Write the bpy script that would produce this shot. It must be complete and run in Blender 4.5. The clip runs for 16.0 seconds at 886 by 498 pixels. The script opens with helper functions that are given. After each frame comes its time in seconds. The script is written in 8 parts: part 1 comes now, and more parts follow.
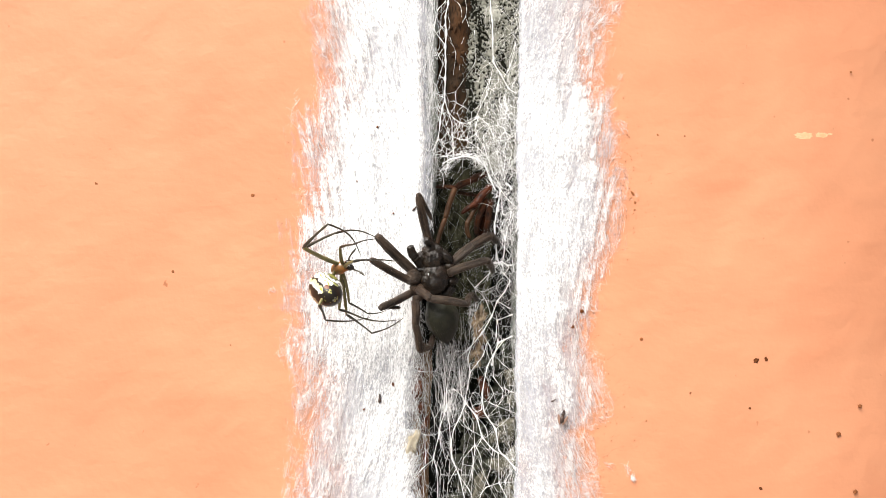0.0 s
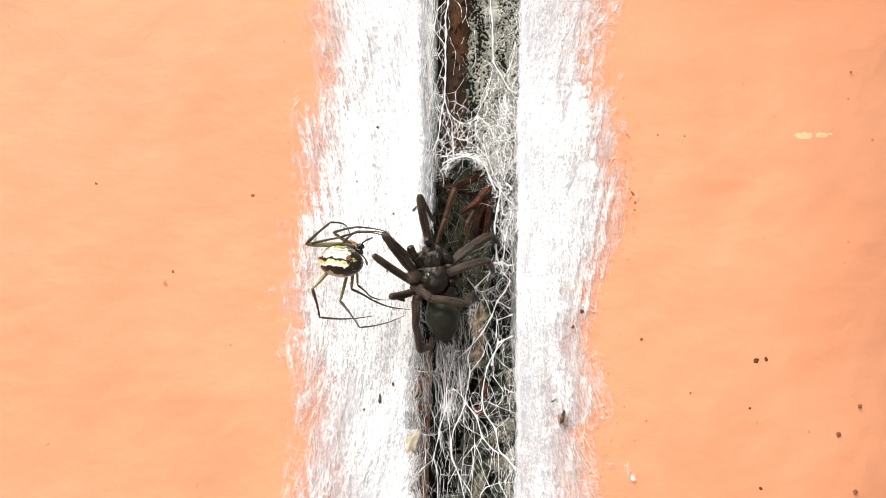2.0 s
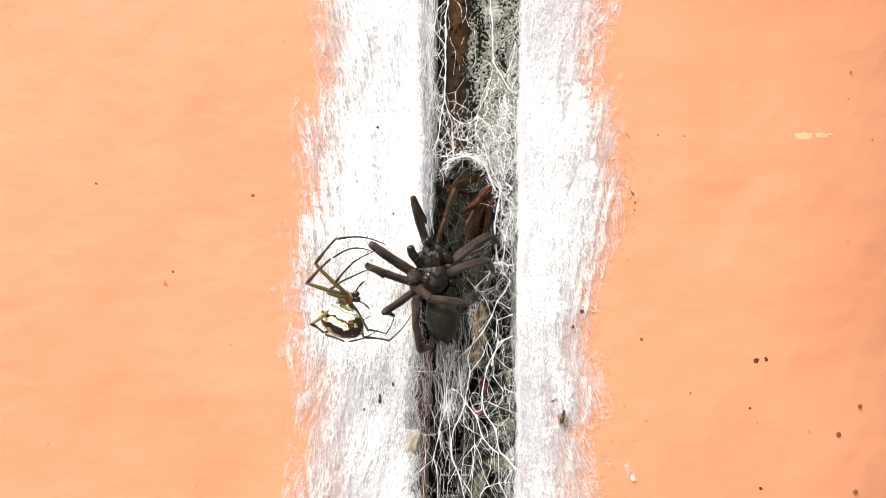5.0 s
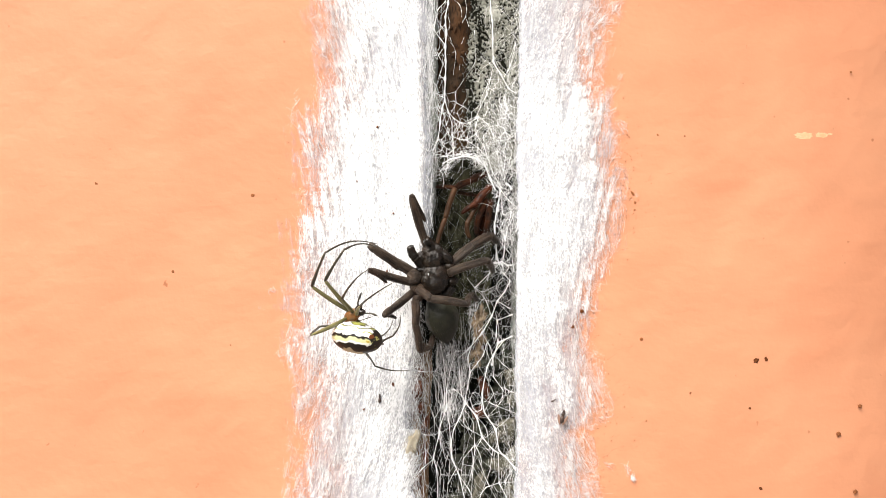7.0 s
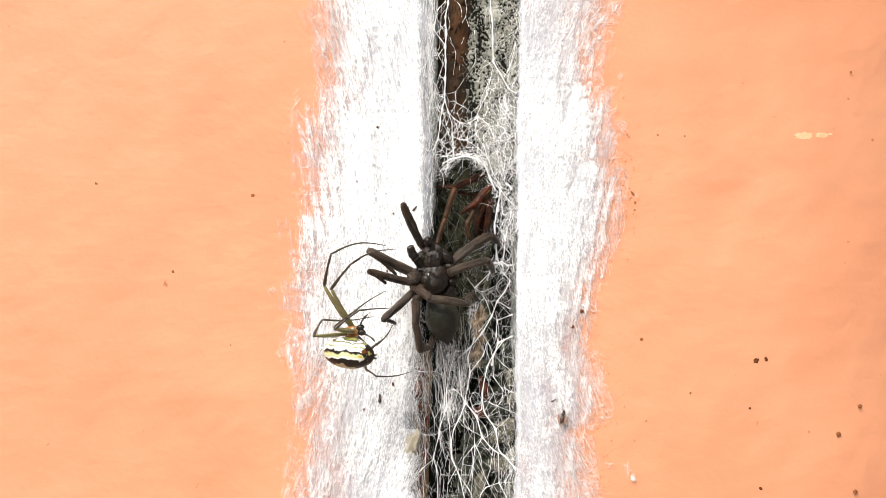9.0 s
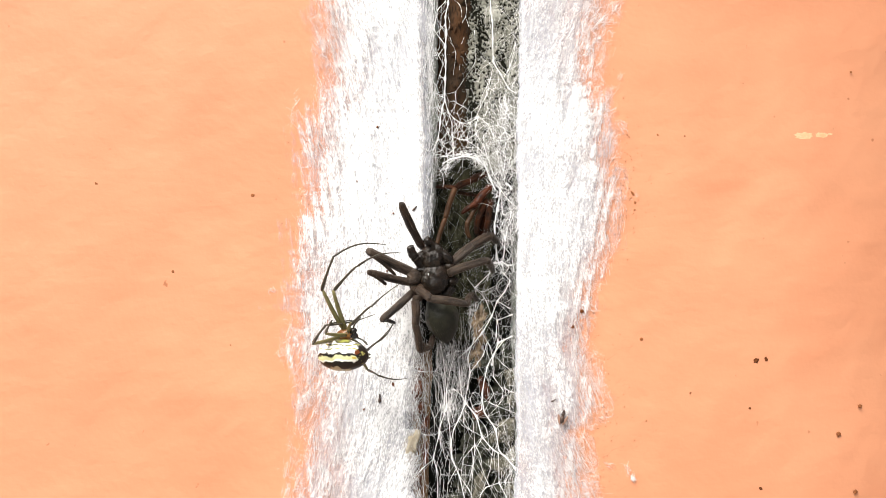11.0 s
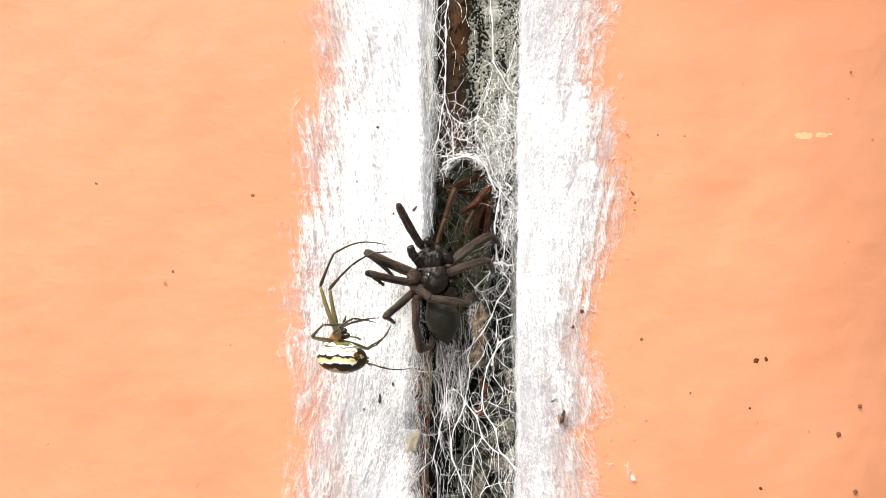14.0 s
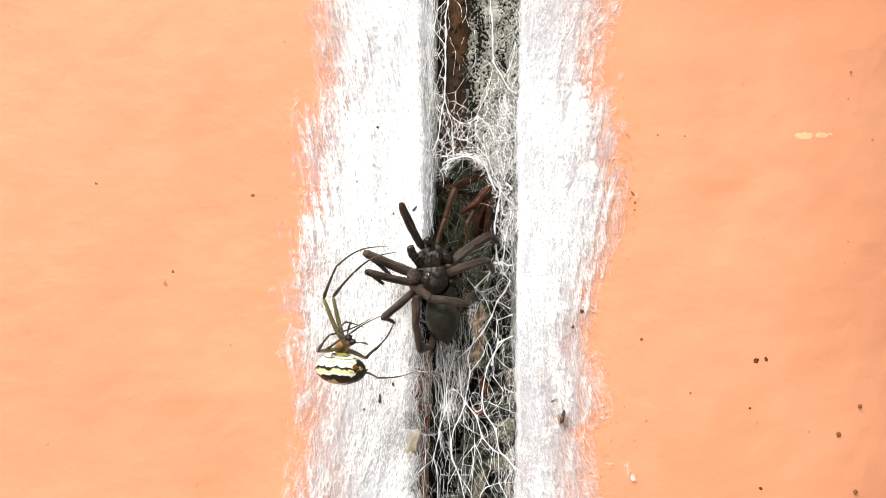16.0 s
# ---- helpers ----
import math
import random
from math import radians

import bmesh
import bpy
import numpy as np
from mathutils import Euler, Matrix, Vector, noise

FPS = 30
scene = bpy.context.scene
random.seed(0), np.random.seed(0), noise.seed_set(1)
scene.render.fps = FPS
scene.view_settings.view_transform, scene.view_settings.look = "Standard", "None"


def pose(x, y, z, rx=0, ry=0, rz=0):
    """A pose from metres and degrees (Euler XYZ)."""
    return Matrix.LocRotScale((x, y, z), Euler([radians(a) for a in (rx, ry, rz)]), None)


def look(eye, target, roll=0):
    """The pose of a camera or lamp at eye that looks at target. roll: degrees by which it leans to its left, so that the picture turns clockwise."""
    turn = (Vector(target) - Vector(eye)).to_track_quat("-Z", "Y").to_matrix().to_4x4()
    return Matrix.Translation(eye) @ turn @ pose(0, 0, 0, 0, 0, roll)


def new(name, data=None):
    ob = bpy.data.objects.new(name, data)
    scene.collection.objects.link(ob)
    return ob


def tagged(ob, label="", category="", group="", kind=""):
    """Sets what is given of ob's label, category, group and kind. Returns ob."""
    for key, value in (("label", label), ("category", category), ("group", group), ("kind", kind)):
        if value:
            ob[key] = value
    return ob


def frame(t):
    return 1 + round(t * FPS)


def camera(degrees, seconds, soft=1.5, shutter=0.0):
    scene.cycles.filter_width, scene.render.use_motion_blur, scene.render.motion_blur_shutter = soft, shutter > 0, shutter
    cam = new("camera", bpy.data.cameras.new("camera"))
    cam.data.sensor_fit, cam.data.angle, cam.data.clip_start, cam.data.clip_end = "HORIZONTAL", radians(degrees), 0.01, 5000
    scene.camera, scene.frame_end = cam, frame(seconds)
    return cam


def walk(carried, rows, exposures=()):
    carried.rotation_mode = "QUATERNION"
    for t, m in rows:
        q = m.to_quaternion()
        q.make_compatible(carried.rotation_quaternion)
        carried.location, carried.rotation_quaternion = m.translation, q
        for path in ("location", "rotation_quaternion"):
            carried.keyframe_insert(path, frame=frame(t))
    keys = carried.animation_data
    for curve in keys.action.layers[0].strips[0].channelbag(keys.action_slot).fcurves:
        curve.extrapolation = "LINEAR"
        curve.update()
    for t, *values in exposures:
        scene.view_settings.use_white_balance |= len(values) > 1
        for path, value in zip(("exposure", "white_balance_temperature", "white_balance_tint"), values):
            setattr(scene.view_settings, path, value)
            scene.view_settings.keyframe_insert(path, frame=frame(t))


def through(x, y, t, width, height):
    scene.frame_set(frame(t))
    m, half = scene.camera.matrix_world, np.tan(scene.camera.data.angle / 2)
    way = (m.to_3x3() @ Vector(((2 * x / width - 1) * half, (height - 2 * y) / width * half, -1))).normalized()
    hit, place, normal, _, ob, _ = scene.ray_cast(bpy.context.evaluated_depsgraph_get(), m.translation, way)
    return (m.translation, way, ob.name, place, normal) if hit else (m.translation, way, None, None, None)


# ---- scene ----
from mathutils import geometry

MM = 0.001
HEIGHT = 1.2          # the middle of the picture above the ground
EYE = 0.2154          # from lens to wall face

# ---- camera ----
cam = camera(40, 16.0, soft=0.85)
still = look((0, -EYE, HEIGHT), (0, 0, HEIGHT))
walk(cam, [(0.0, still), (16.0, still)], exposures=[(0.0, 1.16), (16.0, 1.16)])

# ---- light: a bright overcast day ----
world = bpy.data.worlds.new("sky")
world.use_nodes = True
scene.world = world
wn = world.node_tree.nodes
sky = wn.new("ShaderNodeTexSky")
sky.sky_type = "NISHITA"
sky.sun_disc = False
sky.sun_elevation = radians(50)
sky.sun_rotation = radians(212)
sky.dust_density = 4.0
sky.air_density = 1.0
wn["Background"].inputs["Strength"].default_value = 0.045
world.node_tree.links.new(sky.outputs[0], wn["Background"].inputs["Color"])

sun = new("sun", bpy.data.lights.new("sun", "SUN"))
sun.data.energy = 3.2
sun.data.angle = radians(34)
sun.data.color = (1.0, 0.96, 0.9)
sun.matrix_world = look((-0.95, -1.3, HEIGHT + 1.9), (0, 0, HEIGHT))


# ---- materials ----
def shader(name, rough=0.7, metal=0.0):
    m = bpy.data.materials.new(name)
    m.use_nodes = True
    n, l = m.node_tree.nodes, m.node_tree.links
    b = n["Principled BSDF"]
    b.inputs["Roughness"].default_value = rough
    b.inputs["Metallic"].default_value = metal
    return m, n, l, b


def coords(n, l, scale=(1, 1, 1), which="Object"):
    tc, mp = n.new("ShaderNodeTexCoord"), n.new("ShaderNodeMapping")
    mp.inputs["Scale"].default_value = scale
    l.new(tc.outputs[which], mp.inputs["Vector"])
    return mp.outputs["Vector"]


def noise_tex(n, l, vec, scale, detail=6.0, rough=0.6, distort=0.0):
    t = n.new("ShaderNodeTexNoise")
    t.inputs["Scale"].default_value, t.inputs["Detail"].default_value = scale, detail
    t.inputs["Roughness"].default_value, t.inputs["Distortion"].default_value = rough, distort
    l.new(vec, t.inputs["Vector"])
    return t.outputs["Fac"]


def ramp(n, l, fac, stops, mode="LINEAR"):
    r = n.new("ShaderNodeValToRGB")
    r.color_ramp.interpolation = mode
    e = r.color_ramp.elements
    while len(e) < len(stops):
        e.new(0.5)
    for el, (p, c) in zip(e, stops):
        el.position, el.color = p, (*c, 1)
    l.new(fac, r.inputs["Fac"])
    return r.outputs["Color"]


def mixed(n, l, fac, a, b, how="MIX"):
    m = n.new("ShaderNodeMix")
    m.data_type, m.blend_type = "RGBA", how
    for sock, v in ((m.inputs[0], fac), (m.inputs[6], a), (m.inputs[7], b)):
        if isinstance(v, (int, float)):
            sock.default_value = v
        elif isinstance(v, tuple):
            sock.default_value = (*v, 1)
        else:
            l.new(v, sock)
    return m.outputs[2]


def maths(n, l, op, a, b=0.0, clamp=False):
    m = n.new("ShaderNodeMath")
    m.operation, m.use_clamp = op, clamp
    for sock, v in zip(m.inputs, (a, b)):
        if isinstance(v, (int, float)):
            sock.default_value = v
        else:
            l.new(v, sock)
    return m.outputs[0]


def bumped(n, l, b, height, strength=0.3, dist=0.0002):
    k = n.new("ShaderNodeBump")
    k.inputs["Strength"].default_value, k.inputs["Distance"].default_value = strength, dist
    l.new(height, k.inputs["Height"])
    l.new(k.outputs[0], b.inputs["Normal"])


def two_tone(name, c1, c2, scale, rough=0.75, stretch=(1, 1, 1), bump=0.4, dist=0.0002, fine=5.0, c3=None, sheen=0.0, gloss=0.5):
    """Two or three colours mixed at a coarse and a fine scale, with relief."""
    m, n, l, b = shader(name, rough)
    v = coords(n, l, stretch)
    big, small = noise_tex(n, l, v, scale), noise_tex(n, l, v, scale * fine)
    col = ramp(n, l, big, [(0.35, c1), (0.65, c2)])
    if c3:
        col = mixed(n, l, ramp(n, l, small, [(0.5, (0, 0, 0)), (0.66, (1, 1, 1))]), col, c3)
    col = mixed(n, l, 0.35, col, ramp(n, l, small, [(0.3, (0.45, 0.45, 0.45)), (0.7, (1, 1, 1))]), "MULTIPLY")
    l.new(col, b.inputs["Base Color"])
    b.inputs["Specular IOR Level"].default_value = gloss
    if sheen:
        b.inputs["Sheen Weight"].default_value = sheen
    bumped(n, l, b, small, bump, dist)
    return m


def paint_material():
    m, n, l, b = shader("orange_paint", 0.62)
    v = coords(n, l)
    slant = coords(n, l, (30, 30, 70))
    rot = slant.node
    rot.inputs["Rotation"].default_value = (0, radians(18), 0)
    cloud = noise_tex(n, l, v, 28, 4, 0.55)
    brush = noise_tex(n, l, slant, 1.0, 5, 0.55)
    grain = noise_tex(n, l, v, 900, 3, 0.6)
    col = ramp(n, l, cloud, [(0.3, (0.60, 0.244, 0.124)), (0.7, (0.64, 0.286, 0.152))])
    col = mixed(n, l, ramp(n, l, brush, [(0.55, (0, 0, 0)), (0.8, (0.6, 0.6, 0.6))]), col, (0.56, 0.195, 0.092))
    speck = noise_tex(n, l, v, 420, 2, 0.5)
    col = mixed(n, l, ramp(n, l, speck, [(0.73, (0, 0, 0)), (0.78, (0.75, 0.75, 0.75))]), col, (0.33, 0.10, 0.035))
    l.new(col, b.inputs["Base Color"])
    lump = noise_tex(n, l, v, 110, 3, 0.5)
    h = maths(n, l, "ADD", maths(n, l, "ADD", brush, lump), maths(n, l, "MULTIPLY", grain, 0.12))
    bumped(n, l, b, h, 0.45, 0.0009)
    return m


def silk_material(name, base, through=0.35):
    m, n, l, b = shader(name, 0.55)
    b.inputs["Base Color"].default_value = (*base, 1)
    out = n["Material Output"]
    tr, mx = n.new("ShaderNodeBsdfTranslucent"), n.new("ShaderNodeMixShader")
    tr.inputs["Color"].default_value = (*base, 1)
    mx.inputs[0].default_value = through
    l.new(b.outputs[0], mx.inputs[1])
    l.new(tr.outputs[0], mx.inputs[2])
    l.new(mx.outputs[0], out.inputs["Surface"])
    return m


def abdomen_material():
    """Silver and yellow bands along the body, dark lines between them, a dark rear end with orange spots."""
    m, n, l, b = shader("striped_abdomen", 0.36)
    v = coords(n, l)
    sep = n.new("ShaderNodeSeparateXYZ")
    l.new(v, sep.inputs[0])
    x, z = sep.outputs[0], sep.outputs[1]
    wob = noise_tex(n, l, v, 600, 1.5, 0.5)
    wob2 = noise_tex(n, l, v, 1500, 2, 0.5)
    zz = maths(n, l, "ADD", z, maths(n, l, "MULTIPLY", maths(n, l, "SUBTRACT", wob, 0.5), 0.0017))
    zz = maths(n, l, "ADD", zz, maths(n, l, "MULTIPLY", maths(n, l, "SUBTRACT", wob2, 0.5), 0.0004))
    zz = maths(n, l, "ADD", zz, maths(n, l, "MULTIPLY", maths(n, l, "MULTIPLY", x, x), 8.0))
    f = maths(n, l, "MULTIPLY_ADD", zz, 170.0)
    f.node.inputs[2].default_value = 0.5
    silver, yellow, dark, pale = (0.86, 0.87, 0.80), (0.62, 0.62, 0.33), (0.012, 0.009, 0.006), (0.42, 0.38, 0.25)
    olive = (0.30, 0.31, 0.07)
    band = ramp(n, l, f, [(0.0, pale), (0.17, pale), (0.19, dark), (0.32, dark), (0.345, silver), (0.38, silver), (0.42, yellow), (0.49, yellow),
                          (0.52, dark), (0.56, dark), (0.575, silver), (0.67, silver), (0.682, olive), (0.70, olive), (0.712, silver), (0.79, silver), (0.81, olive), (0.83, dark), (0.85, silver), (0.90, silver), (0.92, dark), (0.95, olive)])
    rear = maths(n, l, "ADD", x, maths(n, l, "MULTIPLY", maths(n, l, "SUBTRACT", wob, 0.5), 0.0045))
    rear = maths(n, l, "ADD", rear, maths(n, l, "MULTIPLY", maths(n, l, "SUBTRACT", wob2, 0.5), 0.002))
    cap = ramp(n, l, maths(n, l, "MULTIPLY", rear, 200.0), [(0.50, (0, 0, 0)), (0.55, (1, 1, 1))])
    dots = ramp(n, l, noise_tex(n, l, v, 1300, 2, 0.5), [(0.64, (0, 0, 0)), (0.68, (1, 1, 1))])
    col = mixed(n, l, cap, band, mixed(n, l, dots, dark, (0.34, 0.32, 0.10)))
    for cx, cz, size, c in ((0.0029, 0.0006, 0.00034, (0.13, 0.035, 0.008)), (0.0025, -0.0002, 0.00026, (0.5, 0.38, 0.07))):
        dx = maths(n, l, "SUBTRACT", x, cx)
        dz = maths(n, l, "SUBTRACT", z, cz)
        d = maths(n, l, "SQRT", maths(n, l, "ADD", maths(n, l, "MULTIPLY", dx, dx), maths(n, l, "MULTIPLY", dz, dz)))
        d = maths(n, l, "ADD", d, maths(n, l, "MULTIPLY", maths(n, l, "SUBTRACT", wob2, 0.5), 0.0008))
        col = mixed(n, l, maths(n, l, "LESS_THAN", d, size), col, c)
    l.new(col, b.inputs["Base Color"])
    b.inputs["Specular IOR Level"].default_value = 0.3
    bumped(n, l, b, wob2, 0.25, 0.0001)
    return m


def pitted_material():
    """Pale grey concrete; the open pits, which the mesh carries as hollows, have their shade painted near black."""
    m, n, l, b = shader("pitted_concrete", 0.92)
    v = coords(n, l)
    big, fine = noise_tex(n, l, v, 160, 5), noise_tex(n, l, v, 2400, 5, 0.7)
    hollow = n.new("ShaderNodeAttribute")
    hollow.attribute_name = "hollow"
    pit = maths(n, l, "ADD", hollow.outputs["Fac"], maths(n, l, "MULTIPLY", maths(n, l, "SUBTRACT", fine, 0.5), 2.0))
    col = ramp(n, l, big, [(0.3, (0.22, 0.22, 0.18)), (0.7, (0.48, 0.48, 0.43))])
    col = mixed(n, l, 0.6, col, ramp(n, l, fine, [(0.32, (0.35, 0.35, 0.33)), (0.66, (1, 1, 1))]), "MULTIPLY")
    # shade of the pits, painted as near-black colour
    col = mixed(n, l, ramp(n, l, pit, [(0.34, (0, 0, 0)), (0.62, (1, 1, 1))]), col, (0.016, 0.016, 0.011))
    l.new(col, b.inputs["Base Color"])
    b.inputs["Specular IOR Level"].default_value = 0.15
    bumped(n, l, b, fine, 0.8, 0.0003)
    return m


def leg_material():
    """Dark velvety brown, redder on some pieces, with fine streaks along the leg."""
    m, n, l, b = shader("velvet_brown_leg", 0.38)
    streak = noise_tex(n, l, coords(n, l, (0.12, 1, 1)), 3600, 4, 0.7)
    blot = noise_tex(n, l, coords(n, l, (0.18, 1, 1)), 620, 4, 0.6)
    info = n.new("ShaderNodeObjectInfo")
    tone = mixed(n, l, info.outputs["Random"], (0.112, 0.081, 0.059), (0.080, 0.047, 0.028))
    col = mixed(n, l, ramp(n, l, blot, [(0.34, (0, 0, 0)), (0.60, (1, 1, 1))]), (0.016, 0.011, 0.008), tone)
    col = mixed(n, l, 0.7, col, ramp(n, l, streak, [(0.38, (0.15, 0.15, 0.15)), (0.66, (1.0, 1.0, 1.0))]), "MULTIPLY")
    fleck = noise_tex(n, l, coords(n, l, (0.6, 1, 1)), 2600, 2, 0.6)
    col = mixed(n, l, ramp(n, l, fleck, [(0.68, (0, 0, 0)), (0.74, (1, 1, 1))]), col, (0.20, 0.17, 0.145))
    l.new(col, b.inputs["Base Color"])
    b.inputs["Specular IOR Level"].default_value = 0.22
    bumped(n, l, b, maths(n, l, "ADD", streak, blot), 1.0, 0.0004)
    return m


PAINT = paint_material()
PLASTER = two_tone("old_plaster", (0.07, 0.066, 0.042), (0.36, 0.34, 0.27), 800, 0.92, (1, 1, 0.7), 0.8, 0.0005, gloss=0.15)
SILK = silk_material("white_silk", (0.95, 0.95, 0.95), 0.15)
SILK_OLD = silk_material("grey_silk", (0.72, 0.74, 0.72), 0.2)
BARE = two_tone("bare_mortar", (0.10, 0.108, 0.088), (0.40, 0.42, 0.365), 700, 0.9, (1, 1, 0.12), 0.7, 0.0005, gloss=0.15)
PITTED = pitted_material()
RUST = two_tone("rusty_iron", (0.022, 0.018, 0.012), (0.088, 0.041, 0.017), 170, 0.8, (1.6, 1.6, 0.5), 0.6, 0.0004, fine=9.0, c3=(0.012, 0.009, 0.006), gloss=0.15)
WOOD = two_tone("rotten_wood", (0.035, 0.024, 0.015), (0.26, 0.15, 0.08), 300, 0.9, (1.5, 1.5, 0.12), 0.7, 0.0005, gloss=0.15)
# near black: the deep shade of the joint is put into this colour
SHADE_MORTAR = two_tone("shade_dark_mortar", (0.005, 0.005, 0.004), (0.018, 0.018, 0.014), 180, 0.95, bump=0.8, dist=0.0006, gloss=0.15)
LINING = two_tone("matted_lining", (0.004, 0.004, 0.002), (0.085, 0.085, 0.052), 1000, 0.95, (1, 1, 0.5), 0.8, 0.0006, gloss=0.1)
STONE = two_tone("grey_crumb", (0.012, 0.013, 0.009), (0.12, 0.125, 0.095), 600, 0.92, bump=0.7, dist=0.0004, gloss=0.15)
CRUST = two_tone("dry_leaf_crumb", (0.15, 0.09, 0.05), (0.66, 0.52, 0.36), 1100, 0.85, bump=0.7, dist=0.0003, gloss=0.15)
RED_CRUST = two_tone("red_brown_crumb", (0.028, 0.012, 0.008), (0.18, 0.07, 0.04), 900, 0.8, bump=0.7, dist=0.0003, gloss=0.15)
CHIP = two_tone("pale_chip", (0.30, 0.25, 0.17), (0.58, 0.52, 0.40), 320, 0.85, bump=0.5, dist=0.0003)
SPECK = two_tone("dark_speck", (0.055, 0.019, 0.008), (0.20, 0.07, 0.028), 1500, 0.8, gloss=0.0)
FAINT_SPECK = two_tone("rust_speck", (0.16, 0.054, 0.022), (0.42, 0.16, 0.065), 1500, 0.8, gloss=0.0)
GRIT = two_tone("rust_grit", (0.08, 0.030, 0.014), (0.36, 0.13, 0.06), 1500, 0.85, gloss=0.0)
SCRAPE = two_tone("bare_filler", (0.74, 0.43, 0.22), (0.84, 0.55, 0.32), 700, 0.8)
HUSK = two_tone("insect_husk", (0.02, 0.014, 0.012), (0.09, 0.05, 0.035), 900, 0.45)
WING = two_tone("husk_wing", (0.22, 0.12, 0.08), (0.36, 0.22, 0.16), 900, 0.35)
GROUND = two_tone("grey_ground", (0.20, 0.19, 0.17), (0.32, 0.30, 0.27), 6, 0.95, bump=0.4, dist=0.004)

HOUSE_SKIN = two_tone("brown_chitin", (0.004, 0.0028, 0.002), (0.026, 0.017, 0.010), 420, 0.22, bump=0.8, dist=0.0003, gloss=0.34)
HOUSE_LEG = leg_material()
HOUSE_ABD = two_tone("velvet_grey_abdomen", (0.004, 0.004, 0.0025), (0.027, 0.027, 0.017), 260, 0.4, bump=0.5, dist=0.0003, gloss=0.25)
RED_LEG = two_tone("red_brown_leg", (0.003, 0.002, 0.0012), (0.050, 0.015, 0.0045), 800, 0.42, (0.7, 1, 1), 0.9, 0.0006, gloss=0.12)
RUSSET_LEG = two_tone("russet_leg", (0.012, 0.004, 0.002), (0.088, 0.021, 0.006), 700, 0.4, (0.6, 1, 1), 0.6, 0.0003, gloss=0.15)
TAN_LEG = two_tone("tan_leg", (0.026, 0.014, 0.007), (0.100, 0.047, 0.022), 420, 0.42, (0.4, 1, 1), 0.6, 0.0003, gloss=0.12)
EYE_BLACK = two_tone("glossy_black", (0.008, 0.006, 0.005), (0.02, 0.014, 0.01), 900, 0.15)
AMBER = two_tone("amber_carapace", (0.095, 0.066, 0.024), (0.36, 0.135, 0.028), 1000, 0.3, bump=0.3, dist=0.0001)
OLIVE_LEG = two_tone("olive_leg", (0.10, 0.092, 0.034), (0.24, 0.215, 0.085), 500, 0.4, (0.4, 1, 1), 0.3, 0.0001)
DARK_LEG = two_tone("dark_leg", (0.024, 0.020, 0.013), (0.082, 0.070, 0.046), 600, 0.4, (0.4, 1, 1), 0.3, 0.0001)
STRIPED = abdomen_material()


# ---- mesh helpers ----
def at(x, y, z):
    """A pose in the millimetres of the wall: x along it, y into it, z up from the middle of the picture."""
    return pose(x * MM, y * MM, HEIGHT + z * MM)


def bone(x, y, z, dx, dy, dz):
    """A pose in a thing's space, in millimetres, whose x axis points along (dx, dy, dz)."""
    ax = Vector((dx, dy, dz)).normalized()
    az = Vector((0, -1, 0))
    az = az - ax * az.dot(ax)
    if az.length < 0.05:
        az = Vector((0, 0, 1)) - ax * ax.z
    az.normalize()
    ay = az.cross(ax)
    m = Matrix((ax, ay, az)).transposed().to_4x4()
    m.translation = Vector((x, y, z)) * MM
    return m


def part(name, bm, material, parent=None, label="", smooth=True):
    me = bpy.data.meshes.new(name)
    bm.to_mesh(me)
    bm.free()
    me.materials.append(material)
    if smooth:
        me.shade_smooth()
    ob = new(name, me)
    ob.parent = parent
    return tagged(ob, label)


def mesh_object(name, verts, faces, material, parent=None, label="", smooth=True):
    me = bpy.data.meshes.new(name)
    me.from_pydata([tuple(v) for v in verts], [], faces)
    me.materials.append(material)
    if smooth:
        me.shade_smooth()
    ob = new(name, me)
    ob.parent = parent
    return tagged(ob, label)


def spot(px, pz, y):
    """The place, in the wall's millimetres, that is seen px to the right of and pz above the middle when it lies at depth y."""
    k = (EYE / MM + y) / (EYE / MM)
    return Vector((px * k, y, pz * k))


def tube_data(path, radii, sides=3, start=0):
    """Vertices and faces of a tube along a path (n x 3)."""
    p = np.asarray(path, float)
    d = np.gradient(p, axis=0)
    d /= np.linalg.norm(d, axis=1)[:, None] + 1e-12
    ref = np.where(np.abs(d[:, 1:2]) < 0.9, np.array([[0.0, 1.0, 0.0]]), np.array([[1.0, 0.0, 0.0]]))
    u = np.cross(d, ref)
    u /= np.linalg.norm(u, axis=1)[:, None]
    w = np.cross(d, u)
    ang = np.arange(sides) * 2 * math.pi / sides
    r = np.asarray(radii, float)[:, None, None]
    v = p[:, None, :] + r * (np.cos(ang)[None, :, None] * u[:, None, :] + np.sin(ang)[None, :, None] * w[:, None, :])
    n = len(p)
    i = np.arange(n - 1)[:, None] * sides
    j = np.arange(sides)[None, :]
    k = (j + 1) % sides
    f = np.stack([i + j, i + k, i + sides + k, i + sides + j], -1).reshape(-1, 4) + start
    return v.reshape(-1, 3), f


